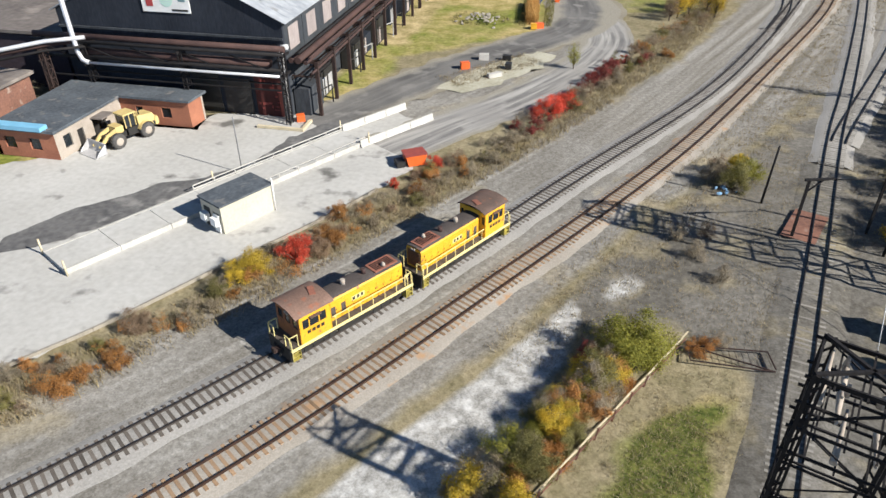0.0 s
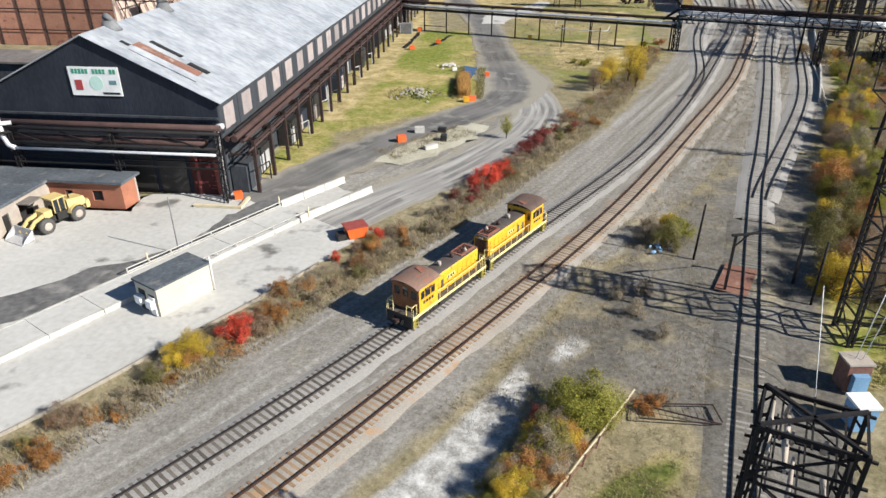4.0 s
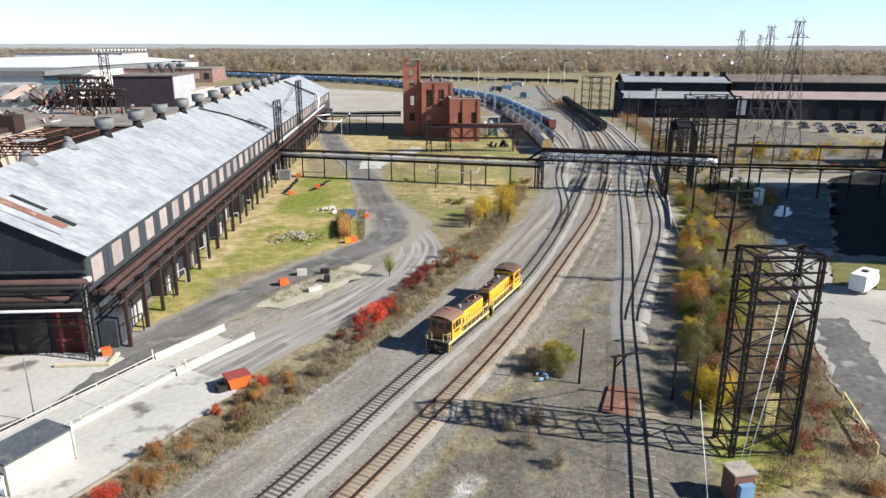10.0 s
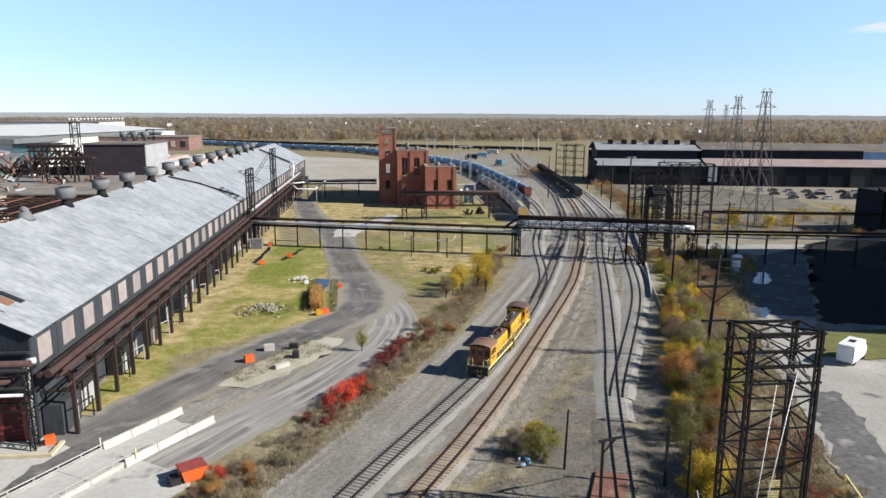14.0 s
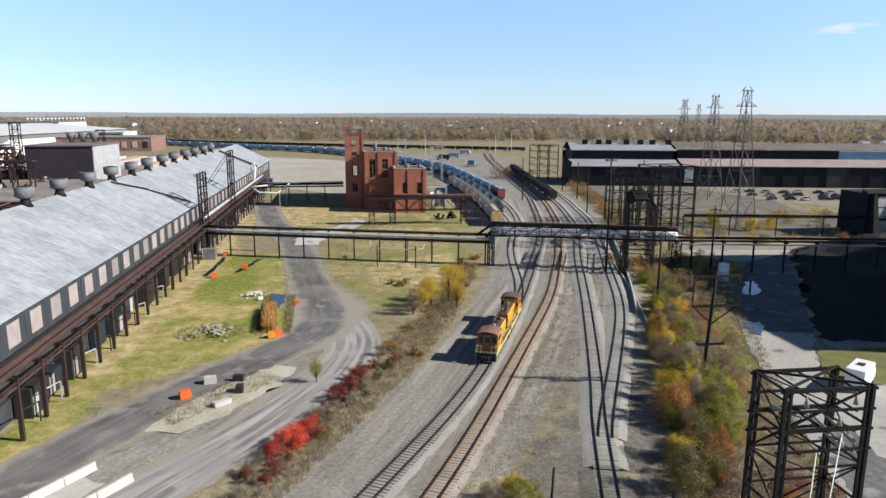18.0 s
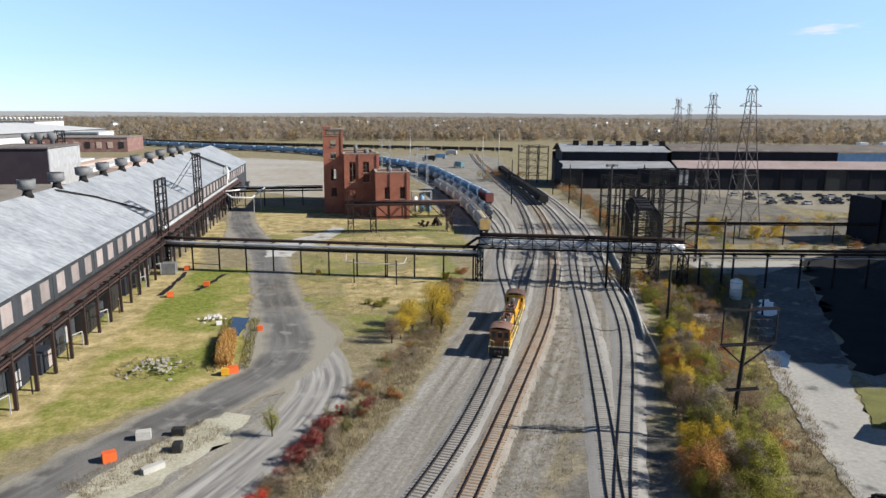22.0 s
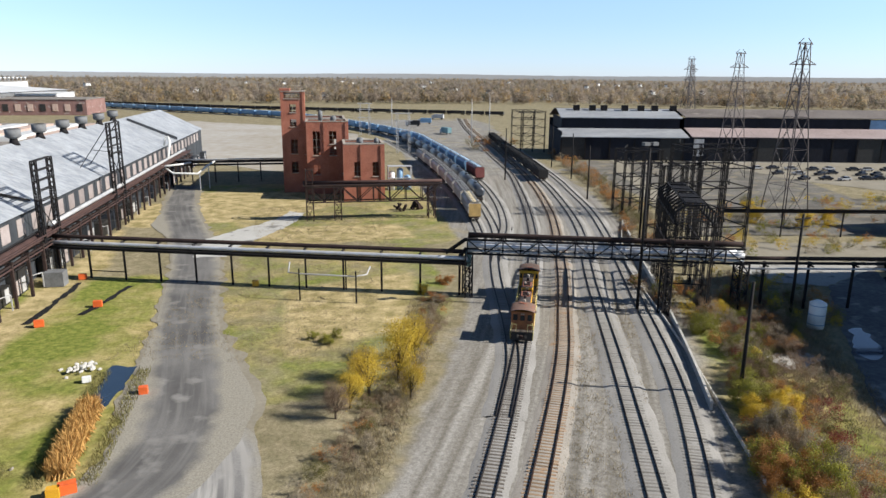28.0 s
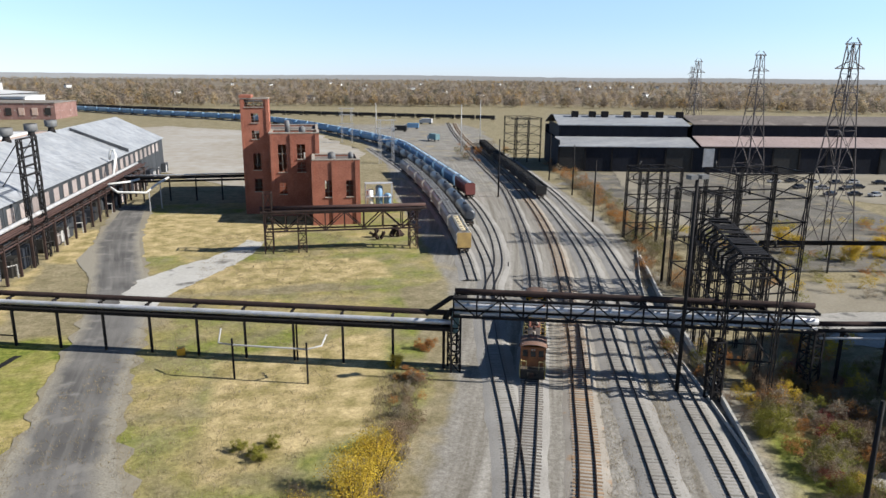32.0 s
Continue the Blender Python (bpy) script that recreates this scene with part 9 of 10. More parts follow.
def small_things():
    for x, y, w, d, h, m, t, label in ((-27.4, 115.8, 1.5, 0.9, 0.9, CONCRETE, 10, "pale concrete block on the traffic island"), (-23.9, 116.2, 1.3, 0.8, 0.8, GRIME_BLACK, -5, "dark block on the traffic island"), (-23.2, 112.4, 0.9, 1.2, 0.9, GRIME_BLACK, 0, "dark block on the traffic island"),
                                       (-24.7, 108.6, 2.2, 0.7, 0.6, WHITE_CONCRETE, 40, "white concrete kerb block"), (-29.5, 111.2, 1.3, 0.9, 1.0, ORANGE, 25, "orange plastic road barrier"),
                                       (-20.7, 134.2, 1.4, 0.8, 0.9, ORANGE, 20, "orange plastic road barrier"), (-21.6, 133.6, 1.0, 0.7, 0.9, YELLOW, 10, "yellow plastic block beside the ditch"),
                                       (-38.0, 176, 1.2, 0.7, 0.9, ORANGE, 15, "orange plastic road barrier"), (-32.7, 183.7, 1.2, 0.7, 0.9, ORANGE, 5, "orange plastic road barrier"), (-39.5, 199, 1.2, 0.7, 0.9, ORANGE, 5, "orange plastic road barrier"),
                                       (-19.0, 152.5, 0.9, 0.7, 0.8, ORANGE, 5, "small orange marker at the road edge"), (-26.0, 156.5, 0.9, 0.6, 0.6, WHITE_PAINT, 15, "white block in the grass"), (-46.0, 88.0, 1.0, 0.7, 0.9, ORANGE, 30, "orange box by the riser pipe"),
                                       (-42.6, 196, 3.0, 2.2, 2.4, VENT_GREY, 0, "grey equipment box by the pipe rack"), (-10.6, 191, 1.0, 0.8, 0.9, YELLOW, 10, "yellow block at the road edge")):
        b = thing("yard_block", x, y, 0.03, t, label, "block", "loose yard blocks")
        bm = bevelled(-w / 2, -d / 2, 0, w / 2, d / 2, h, 0.06)
        part("block", bm, m, b)
    lump("rubble_heap", -31.5, 137, 3.6, RUBBLE, "grey rubble heap overgrown with grass", "rubble", 4, 90)
    lump("rubble_heap", -27.5, 160, 2.0, CONCRETE, "pale rubble heap in the grass", "rubble", 5, 40)
    lump("tarpaulin_heap", 3.2, 79.5, 1.2, BLUE_CAR, "crumpled blue tarpaulin beside a bush", "tarpaulin", 8, 8)
    patch("water_pool", [(-24.2, 149.5), (-22.4, 149.5), (-21.6, 154), (-21.4, 160), (-24.6, 160.5), (-24.4, 155)], 0.035, WATER, "dark blue water in a ditch", "water", 0.3, 0.6)
    patch("water_pool", [(53.6, 126.4), (56.2, 132), (59.2, 131.6), (55, 125)], 0.06, WATER, "puddle on the concrete road", "water", 0.8, 0.6)
    patch("water_pool", [(66.8, 150.6), (73, 159), (74, 158), (71.5, 150.8), (68.2, 148.6)], 0.06, WATER, "puddle on the concrete road", "water", 0.8, 0.6)
    # two narrow black strips across the lawn
    patch("drain_trench", [(-40.5, 177), (-39.6, 177), (-38.9, 188), (-38.8, 197), (-39.7, 197), (-39.9, 188)], 0.05, BLACK_GROUND, "narrow black strip across the lawn", "trench", 0.4, 0.8)
    patch("drain_trench", [(-34.4, 180.4), (-33.3, 180.2), (-31.6, 187), (-30.2, 193.6), (-31.2, 193.8), (-32.6, 187.4)], 0.05, BLACK_GROUND, "narrow black strip across the lawn", "trench", 0.4, 0.8)
    b = thing("branch_pipe", -40, 291, 0, 0, "white jacketed branch pipe at the shop end", "pipe")
    for run, r in (([(-45.2, 290.4, 7.2), (-42.4, 290, 5.2), (-35.6, 290, 5.0), (-33.4, 292, 6.8), (-32.6, 303, 7.0)], 0.3), ([(-45.2, 289.0, 7.4), (-40, 292.1, 7.6), (-38.5, 296, 7.6)], 0.28), ([(-46.4, 300, 12.4), (-46.0, 300, 14.6), (-45.2, 300, 15.0), (-44.6, 299.6, 13.4), (-44.8, 296, 8.7)], 0.34)):
        bm = bmesh.new()
        tube(bm, run, r, 9)
        under(b)("pipe", bm, WHITE_PAINT)
    for x, y in ((-35.1, 290.2), (-33.2, 294.8)):
        bm = bmesh.new()
        beam(bm, (x, y, -0.1), (x, y, 5.0 if y < 292 else 6.4), 0.24)
        under(b)("post", bm, WHITE_PIPE)
    patch("island", [(-32, 102.5), (-28, 101.5), (-23.5, 106), (-18.5, 114), (-16.8, 120), (-19.5, 121.5), (-24.5, 116), (-30, 107.5)], 0.03, ISLAND, "pale gravel traffic island with dry weeds", "traffic island", 0.7)
    patch("path", [(-24, 211), (-18, 211), (-16.5, 218), (-12.6, 225.5), (-8, 235), (-5.6, 243), (-4, 252), (-8, 254), (-10.4, 246), (-14.6, 239), (-19.4, 232.5), (-24, 226)], 0.03, CONCRETE_YARD, "pale concrete path", "path", 0.6)
    # shaded stretch of the road: its shade is put into a darker asphalt
    patch("service_road", [(57.2, 136), (74, 163), (83.4, 176.7), (100, 186), (78.7, 149.5), (64, 125.4), (53.5, 128)], 0.031, ASPHALT, "worn service road, shaded stretch drawn darker", "road", 0.4)
    patch("service_road", [(83.4, 176.9), (74.8, 181), (74.4, 193), (103.5, 189.6), (101.3, 186.8)], 0.03, ROAD_PALE, "pale dusty concrete service road", "road", 0.5)
    patch("service_road", [(31.6, 62), (33.5, 76), (39, 89.8), (41.5, 98.3), (45.4, 109.1), (51.5, 123.7), (53.4, 128.2), (63.8, 125.2), (62, 122), (58.6, 117.5), (52.6, 106.8), (58, 104), (70, 100), (66, 84), (56, 62)], 0.03, ROAD_PALE, "pale worn concrete service road", "road", 0.5)
    patch("asphalt_strip", [(30, 61), (31.5, 70), (36.5, 82), (42.6, 94.5), (46.5, 94.5), (43.5, 85), (37.5, 70), (36, 60)], 0.045, ASPHALT, "dark asphalt strip along the concrete road", "road", 0.8)
    patch("coal_yard", [(104, 188), (101.8, 186), (79.2, 149), (62.5, 121.6), (72, 118.6), (150, 117), (160, 200), (121, 200)], 0.025, BLACK_GROUND, "black bare ground beside the road", "yard", 2.2, 2.0)
    patch("verge_lawn", [(59, 117), (53, 107), (58, 104.6), (84, 106), (90, 117), (72, 118)], 0.035, VERGE, "rough green verge beside the road", "lawn", 0.5)
    patch("service_road", [(86, 246), (92.5, 260), (98.5, 286), (106, 315), (119, 352), (124, 351), (112, 316), (104.4, 286), (97.6, 258), (91, 243)], 0.028, DUST, "dusty concrete lane behind the sidings", "road", 0.6)
    patch("service_road", [(74, 193.2), (78, 204), (88, 208), (104, 204), (140, 206), (140, 196), (122, 200.5), (104, 190), (100, 190.2)], 0.029, DUST, "dusty concrete lane", "road", 0.8)
    wall = thing("low_wall", 44, 149, 0, 0, "low pale concrete wall beside the siding", "wall", kind="structure")
    inv = wall.matrix_world.inverted()
    way = Line([(40.4, 139.5), (43.9, 149.0), (48.6, 162.6), (52.5, 174.5), (57, 189), (61.5, 203.8), (65.8, 216), (69.6, 227.8)])
    for s in np.arange(0, way.length - 3, 3.05):
        a, b = way.at(s), way.at(s + 3.0)
        h = 0.95 + 0.12 * noise.noise((s, 0, 2))
        bm = bmesh.new()
        beam(bm, (a[0], a[1], h / 2 - 0.1), (b[0], b[1], h / 2 - 0.1), 0.28, h)
        o = part("wall_panel", bm, WHITE_CONCRETE, wall)
        o.matrix_parent_inverse = inv
    patch("far_yard", [(-60, 380), (-20, 330), (10, 330), (30, 420), (10, 520), (-90, 600), (-140, 560), (-100, 430)], 0.05, GRAVEL_MAT, "pale bare gravel yard", "yard", 3.0, 6)
    patch("footing", [(55, 147), (61, 149), (60, 153), (54, 151)], 0.16, CONCRETE, "broken concrete footing", "slab", 0.4)
    sk = thing("skip_bin", -29.3, 79.6, 0, 32, "bright red-orange skip bin with a dark end", "skip")
    bm = bmesh.new()
    hexa(bm, [(-0.9, -0.8, 0.05), (0.9, -0.8, 0.05), (0.9, 0.8, 0.05), (-0.9, 0.8, 0.05), (-1.2, -0.9, 1.3), (1.2, -0.9, 1.3), (1.2, 0.9, 1.3), (-1.2, 0.9, 1.3)])
    part("bin", bm, ORANGE, sk)
    part("rim", bevelled(-1.26, -0.96, 1.304, 1.26, 0.96, 1.4, 0.02), FADED_RED, sk)
    part("end_box", bevelled(-2.2, -0.7, 0.05, -1.25, 0.6, 0.7, 0.04), GRIME_BLACK, sk)
    t = thing("steel_tank", 68.0, 159.8, 0, 0, "white upright steel tank with a blue side", "tank")
    bm = bmesh.new()
    tube(bm, [(0, 0, 0), (0, 0, 3.6), (0, 0, 4.0)], [1.1, 1.1, 0.4], 16)
    part("shell", bm, WHITE_PAINT, t)
    bm = bmesh.new()
    for z in (0.6, 2.0, 3.3):
        tube(bm, [(0, 0, z), (0, 0, z + 0.1)], 1.14, 16)
    part("hoop", bm, BLUE_CAR, t)
    v = thing("camper_van", 55.6, 104.4, 0.05, -52, "white camper van parked on the concrete road", "van")
    part("body", bevelled(-1.1, -2.8, 0.5, 1.1, 2.2, 2.9, 0.15, 2), WHITE_PAINT, v)
    part("cab", bevelled(-1.0, 2.2, 0.5, 1.0, 3.3, 1.9, 0.2, 2), WHITE_PAINT, v)
    part("windscreen", bbox(-0.9, 2.21, 1.92, 0.9, 2.5, 2.4), GLASS_DARK, v)
    part("side_window", bbox(-1.12, -1.5, 1.6, -1.1, 1.2, 2.2), GLASS_DARK, v)
    part("stripe", bbox(-1.115, -2.6, 1.0, -1.101, 2.0, 1.15), BLUE_CAR, v)
    part("roof_hatch", bevelled(-0.4, -0.6, 2.9, 0.4, 0.3, 3.05, 0.03), GRIME_BLACK, v)
    for x in (-0.95, 0.95):
        for y in (-1.7, 2.4):
            bm = bmesh.new()
            tube(bm, [(x - 0.12, y, 0.4), (x + 0.12, y, 0.4)], 0.38, 14)
            part("wheel", bm, GRIME_BLACK, v)
    r = thing("guard_rail", 31, 68, 0, 0, "yellow tubular guard rail by the road", "guard rail")
    bm = bmesh.new()
    for k in range(7):
        x, y = 32.6 - 0.5 * k, 73 - 1.6 * k
        beam(bm, (x, y, 0), (x, y, 0.9), 0.12)
    beam(bm, (32.6, 73, 0.9), (29.6, 63.4, 0.9), 0.16)
    under(r)("rail", bm, PALE_YELLOW)
    # parked cars by the mill
    patch("car_park", [(152, 337), (200, 328), (262, 315), (262, 258), (178, 254), (158, 285)], 0.02, DUST, "dusty gravel car park before the mill", "car park", 1.0, 3.0)
    first = {}
    rr = random.Random(11)
    for k in range(26):
        x, y = 161 + (k % 9) * 6.6 + rr.uniform(-1.5, 1.5), 314 - (k // 9) * 13 - (k % 9) * 1.2 + rr.uniform(-2, 2)
        m = (CAR_DARK, CAR_SILVER, CAR_RED)[rr.choice((0, 0, 1, 0, 1, 0, 0, 1, 2))]
        if m.name in first:
            copy_thing(first[m.name], pose(x, y, 0.02, 0, 0, rr.uniform(-15, 15) + 90))
            continue
        c = thing("parked_car", x, y, 0.02, 90, {"car_paint_dark": "dark parked car on the gravel lot", "car_paint_silver": "silver parked car on the gravel lot", "car_paint_red": "dull red parked car on the gravel lot"}[m.name], "car", "parked cars")
        part("body", bevelled(-0.9, -2.2, 0.35, 0.9, 2.2, 0.95, 0.15, 2), m, c)
        bm = bmesh.new()
        hexa(bm, [(-0.85, -1.5, 0.95), (0.85, -1.5, 0.95), (0.85, 1.2, 0.95), (-0.85, 1.2, 0.95), (-0.65, -1.0, 1.45), (0.65, -1.0, 1.45), (0.65, 0.5, 1.45), (-0.65, 0.5, 1.45)])
        part("greenhouse", bm, GLASS_DARK, c)
        part("roof", bevelled(-0.66, -1.0, 1.452, 0.66, 0.5, 1.5, 0.02), m, c)
        for xx in (-0.8, 0.8):
            for yy in (-1.35, 1.35):
                bm = bmesh.new()
                tube(bm, [(xx - 0.1, yy, 0.33), (xx + 0.1, yy, 0.33)], 0.33, 12)
                part("wheel", bm, GRIME_BLACK, c)
        first[m.name] = c
    # low wall and fallen gate by the green bush
    w = thing("fallen_fence", -7, 47, 0, 0, "leaning rusty fence rail in the scrub", "fence")
    for k in range(9):
        p, q = Vector((-11.8, 38.6)).lerp(Vector((-2.2, 55.0)), k / 9), Vector((-11.8, 38.6)).lerp(Vector((-2.2, 55.0)), (k + 0.99) / 9)
        for name, ends, wide in (("rail", ((*p, 0.85 + 0.1 * (k % 2)), (*q, 0.95 - 0.1 * (k % 2))), 0.09), ("rail", ((*p, 0.35), (*q, 0.3)), 0.07), ("post", ((*p, -0.1), (p.x + 0.15, p.y, 1.05)), 0.1)):
            bm = bmesh.new()
            beam(bm, *ends, wide)
            under(w)(name, bm, CREAM_PAINT if name == "rail" and wide > 0.08 else RUST_SHEET)
    f = thing("fallen_gate", 0.6, 53.2, 0, 5, "rusty fallen mesh gate with dark frame", "gate")
    bm = bmesh.new()
    for a, b in (((-2.8, -0.6), (3, -0.9)), ((-2.8, 1.0), (3, 1.2)), ((3, -0.9), (3, 1.2)), ((-2.8, -0.6), (-2.8, 1.0)), ((-2.8, 1.0), (3, -0.9))):
        beam(bm, (*a, 0.5), (*b, 0.3), 0.08)
    part("frame", bm, RUST_DARK, f)
    for x in np.arange(-2.6, 2.9, 0.45):
        bm = bmesh.new()
        beam(bm, (x, -0.6, 0.45), (x, 1.0, 0.38), 0.018)
        part("bar", bm, RUST_DARK, f)
    # wire fence along the hedge
    w = thing("hedge_kerb", -40, 57, 0, 0, "thin dark kerb line along the yard edge", "kerb", kind="structure")
    line = Line([(-62, 26), (-50.4, 41.7), (-45.7, 48.2), (-40.6, 57.1), (-35.4, 65.4), (-30.7, 74.5)])
    bm = bmesh.new()
    for s in np.arange(0, line.length - 2, 2):
        beam(bm, (*line.at(s), 0.12), (*line.at(s + 1.97), 0.12), 0.2, 0.3)
    under(w)("kerb", bm, RUBBLE)


small_things()


# ---- plants ----
def quads_mesh(name, centres, sizes, material, rng, upright=0.0, out=None):
    """One mesh of many small leaf quads at random angles."""
    n = len(centres)
    a = rng.normal(size=(n, 3))
    a[:, 2] *= 1 - upright
    a /= np.linalg.norm(a, axis=1)[:, None]
    if out is not None:
        out = out / np.linalg.norm(out, axis=1)[:, None]
        a = np.cross(out, a)
        a /= np.linalg.norm(a, axis=1)[:, None]
    b = np.cross(a, rng.normal(size=(n, 3)) if out is None else out)
    b /= np.linalg.norm(b, axis=1)[:, None]
    a, b = a * sizes[:, None] * 0.5, b * sizes[:, None] * rng.uniform(0.3, 0.5, n)[:, None]
    v = np.stack([centres - a - b * 0.4, centres - b, centres + a + b * 0.4, centres + b], 1).reshape(-1, 3)
    me = bpy.data.meshes.new(name)
    me.vertices.add(4 * n)
    me.vertices.foreach_set("co", v.astype(np.float32).ravel())
    me.loops.add(4 * n)
    me.loops.foreach_set("vertex_index", np.arange(4 * n, dtype=np.int32))
    me.polygons.add(n)
    me.polygons.foreach_set("loop_start", np.arange(0, 4 * n, 4, dtype=np.int32))
    me.polygons.foreach_set("loop_total", np.full(n, 4, dtype=np.int32))
    me.update(calc_edges=True)
    me.materials.append(material)
    return me


def blades_mesh(name, centres, heights, material, rng):
    """Thin leaning blades."""
    n = len(centres)
    up = np.stack([rng.normal(0, 0.45, n), rng.normal(0, 0.45, n), np.ones(n)], 1)
    up /= np.linalg.norm(up, axis=1)[:, None]
    a = rng.uniform(0, 6.28, n)
    side = np.stack([np.cos(a), np.sin(a), 0 * a], 1) * (0.012 + 0.03 * heights[:, None])
    up = up * heights[:, None] * 0.5
    v = np.stack([centres - up - side, centres - up + side, centres + up + side * 0.3, centres + up - side * 0.3], 1).reshape(-1, 3)
    me = bpy.data.meshes.new(name)
    me.vertices.add(4 * n)
    me.vertices.foreach_set("co", v.astype(np.float32).ravel())
    me.loops.add(4 * n)
    me.loops.foreach_set("vertex_index", np.arange(4 * n, dtype=np.int32))
    me.polygons.add(n)
    me.polygons.foreach_set("loop_start", np.arange(0, 4 * n, 4, dtype=np.int32))
    me.polygons.foreach_set("loop_total", np.full(n, 4, dtype=np.int32))
    me.update(calc_edges=True)
    me.materials.append(material)
    return me


LEAF = {
    "red": leafy("scarlet_leaves", (0.66, 0.1, 0.055), (0.4, 0.055, 0.035)),
    "yellow": leafy("yellow_leaves", (0.62, 0.45, 0.05), (0.4, 0.28, 0.04)),
    "lime": leafy("yellow_green_leaves", (0.33, 0.3, 0.05), (0.16, 0.17, 0.035)),
    "orange": leafy("orange_brown_leaves", (0.42, 0.2, 0.06), (0.26, 0.13, 0.05)),
    "brown": leafy("brown_twigs", (0.29, 0.205, 0.135), (0.17, 0.12, 0.08)),
    "grey": leafy("dry_grey_scrub", (0.33, 0.275, 0.195), (0.2, 0.165, 0.115)),
    "olive": leafy("olive_leaves", (0.23, 0.205, 0.07), (0.12, 0.11, 0.045)),
    "maroon": leafy("maroon_leaves", (0.26, 0.06, 0.05), (0.15, 0.04, 0.035)),
}
FACTS = {"red": ("bright red sumac bush in autumn leaf", "bush"), "yellow": ("bright yellow autumn shrub with airy crown", "shrub"), "lime": ("dense shrub with yellow and green leaves", "shrub"), "orange": ("rounded shrub with orange brown autumn leaves", "shrub"),
         "brown": ("bare brown twiggy shrub among dry grass", "shrub"), "grey": ("dry tan scrub bush among weeds", "bush"), "olive": ("olive green scrub bush in rough ground", "bush"), "maroon": ("dark maroon autumn bush in the hedge", "bush")}
BUSHES, CROWNS, REST, TALLY = {}, {}, {}, [0]


def bush_kind(colour, variant, tree=False):
    """A bush or small tree of unit height: stems and a crown of leaf clumps with gaps."""
    key = (colour, variant, tree)
    if key in BUSHES:
        return BUSHES[key], False
    rng = np.random.default_rng(abs(hash((len(colour), ord(colour[0]), ord(colour[-1]), variant, tree))) % 9999)
    label, cat = FACTS[colour]
    g = thing("autumn_tree" if tree else "bush", 0, 0, 0, 0, label if not tree else label.replace("shrub", "tree"), "tree" if tree else cat, "yard trees" if tree else "yard bushes")
    wide = 0.38 if tree else 0.62
    low = 0.28 if tree else 0.02
    k = 34 if tree else 26
    cl = []
    while len(cl) < k:
        p = rng.uniform((-wide, -wide, low), (wide, wide, 1.0))
        u = (p[2] - low) / (1 - low)
        r = wide * math.sqrt(max(0.02, 1 - (2 * u - 0.8) ** 2 / 1.5)) * (0.8 + 0.4 * noise.noise((p[0] * 3, p[1] * 3, variant)))
        if math.hypot(p[0], p[1]) < r:
            cl.append(p)
    bm = bmesh.new()
    if tree:
        tube(bm, [(0, 0, -0.03), (0.02, 0.01, 0.35), (0.0, 0.02, 0.8)], [0.035, 0.024, 0.006], 6)
    for p in cl[:: (2 if tree else 3)]:
        z = low * rng.uniform(0.5, 1.2) if tree else 0
        tube(bm, [(p[0] * 0.05, p[1] * 0.05, z), (p[0] * 0.55, p[1] * 0.55, z + (p[2] - z) * 0.6), tuple(p)], [0.014, 0.009, 0.003], 4)
    part("stem", bm, BARK, g)
    m = (230 if tree else 420) if colour not in ("brown", "grey") else 300
    cs, ss = [], []
    for p in cl:
        r = rng.uniform(0.1, 0.2)
        cs.append(p + rng.normal(size=(m, 3)) * r * np.array([0.55, 0.55, 0.5]))
        ss.append(rng.uniform(0.016, 0.038, m))
    cs = np.concatenate(cs)
    cs[:, 2] = np.maximum(cs[:, 2], 0.0)
    away = cs - np.array([0, 0, 0.35]) + rng.normal(0, 0.55 if tree else 0.35, cs.shape)
    o = new("crown", quads_mesh("crown", cs, np.concatenate(ss) * (0.62 if tree else 0.92), LEAF[colour], rng, 0.0, away))
    o.parent = g
    BUSHES[key] = g
    CROWNS[key] = (cs, np.concatenate(ss))
    return g, True


def plant(colour, x, y, h, variant=0, tree=False, spread=1.0, far=False):
    g, fresh = bush_kind(colour, variant, tree)
    if far and not fresh:
        REST.setdefault(colour, []).append((variant, x, y, h, spread))
        return None
    turn = (x * 37 + y * 53) % 360
    m = pose(x, y, -0.05, 0, 0, turn)
    if fresh:
        g.matrix_world = m
    else:
        g = copy_thing(g, m)
    g.scale = (h * spread, h * spread, h)
    return g


def build_rest():
    """The scrub that nobody could count, one mesh a colour."""
    rng = np.random.default_rng(31)
    for colour, some in REST.items():
        cs, ss = [], []
        for variant, x, y, h, spread in some:
            c, size = CROWNS[(colour, variant, False)]
            pick = rng.permutation(len(c))[:1500]
            a = rng.uniform(0, 6.28)
            q = c[pick]
            cs.append(np.stack([(q[:, 0] * math.cos(a) - q[:, 1] * math.sin(a)) * h * spread + x, (q[:, 0] * math.sin(a) + q[:, 1] * math.cos(a)) * h * spread + y, q[:, 2] * h], 1))
            ss.append(size[pick] * h * 1.5)
        o = new("scrub", quads_mesh("scrub", np.concatenate(cs), np.concatenate(ss), LEAF[colour], rng, 0.3))
        tagged(o, FACTS[colour][0] + " in wide drifts", "scrub", kind="stuff")


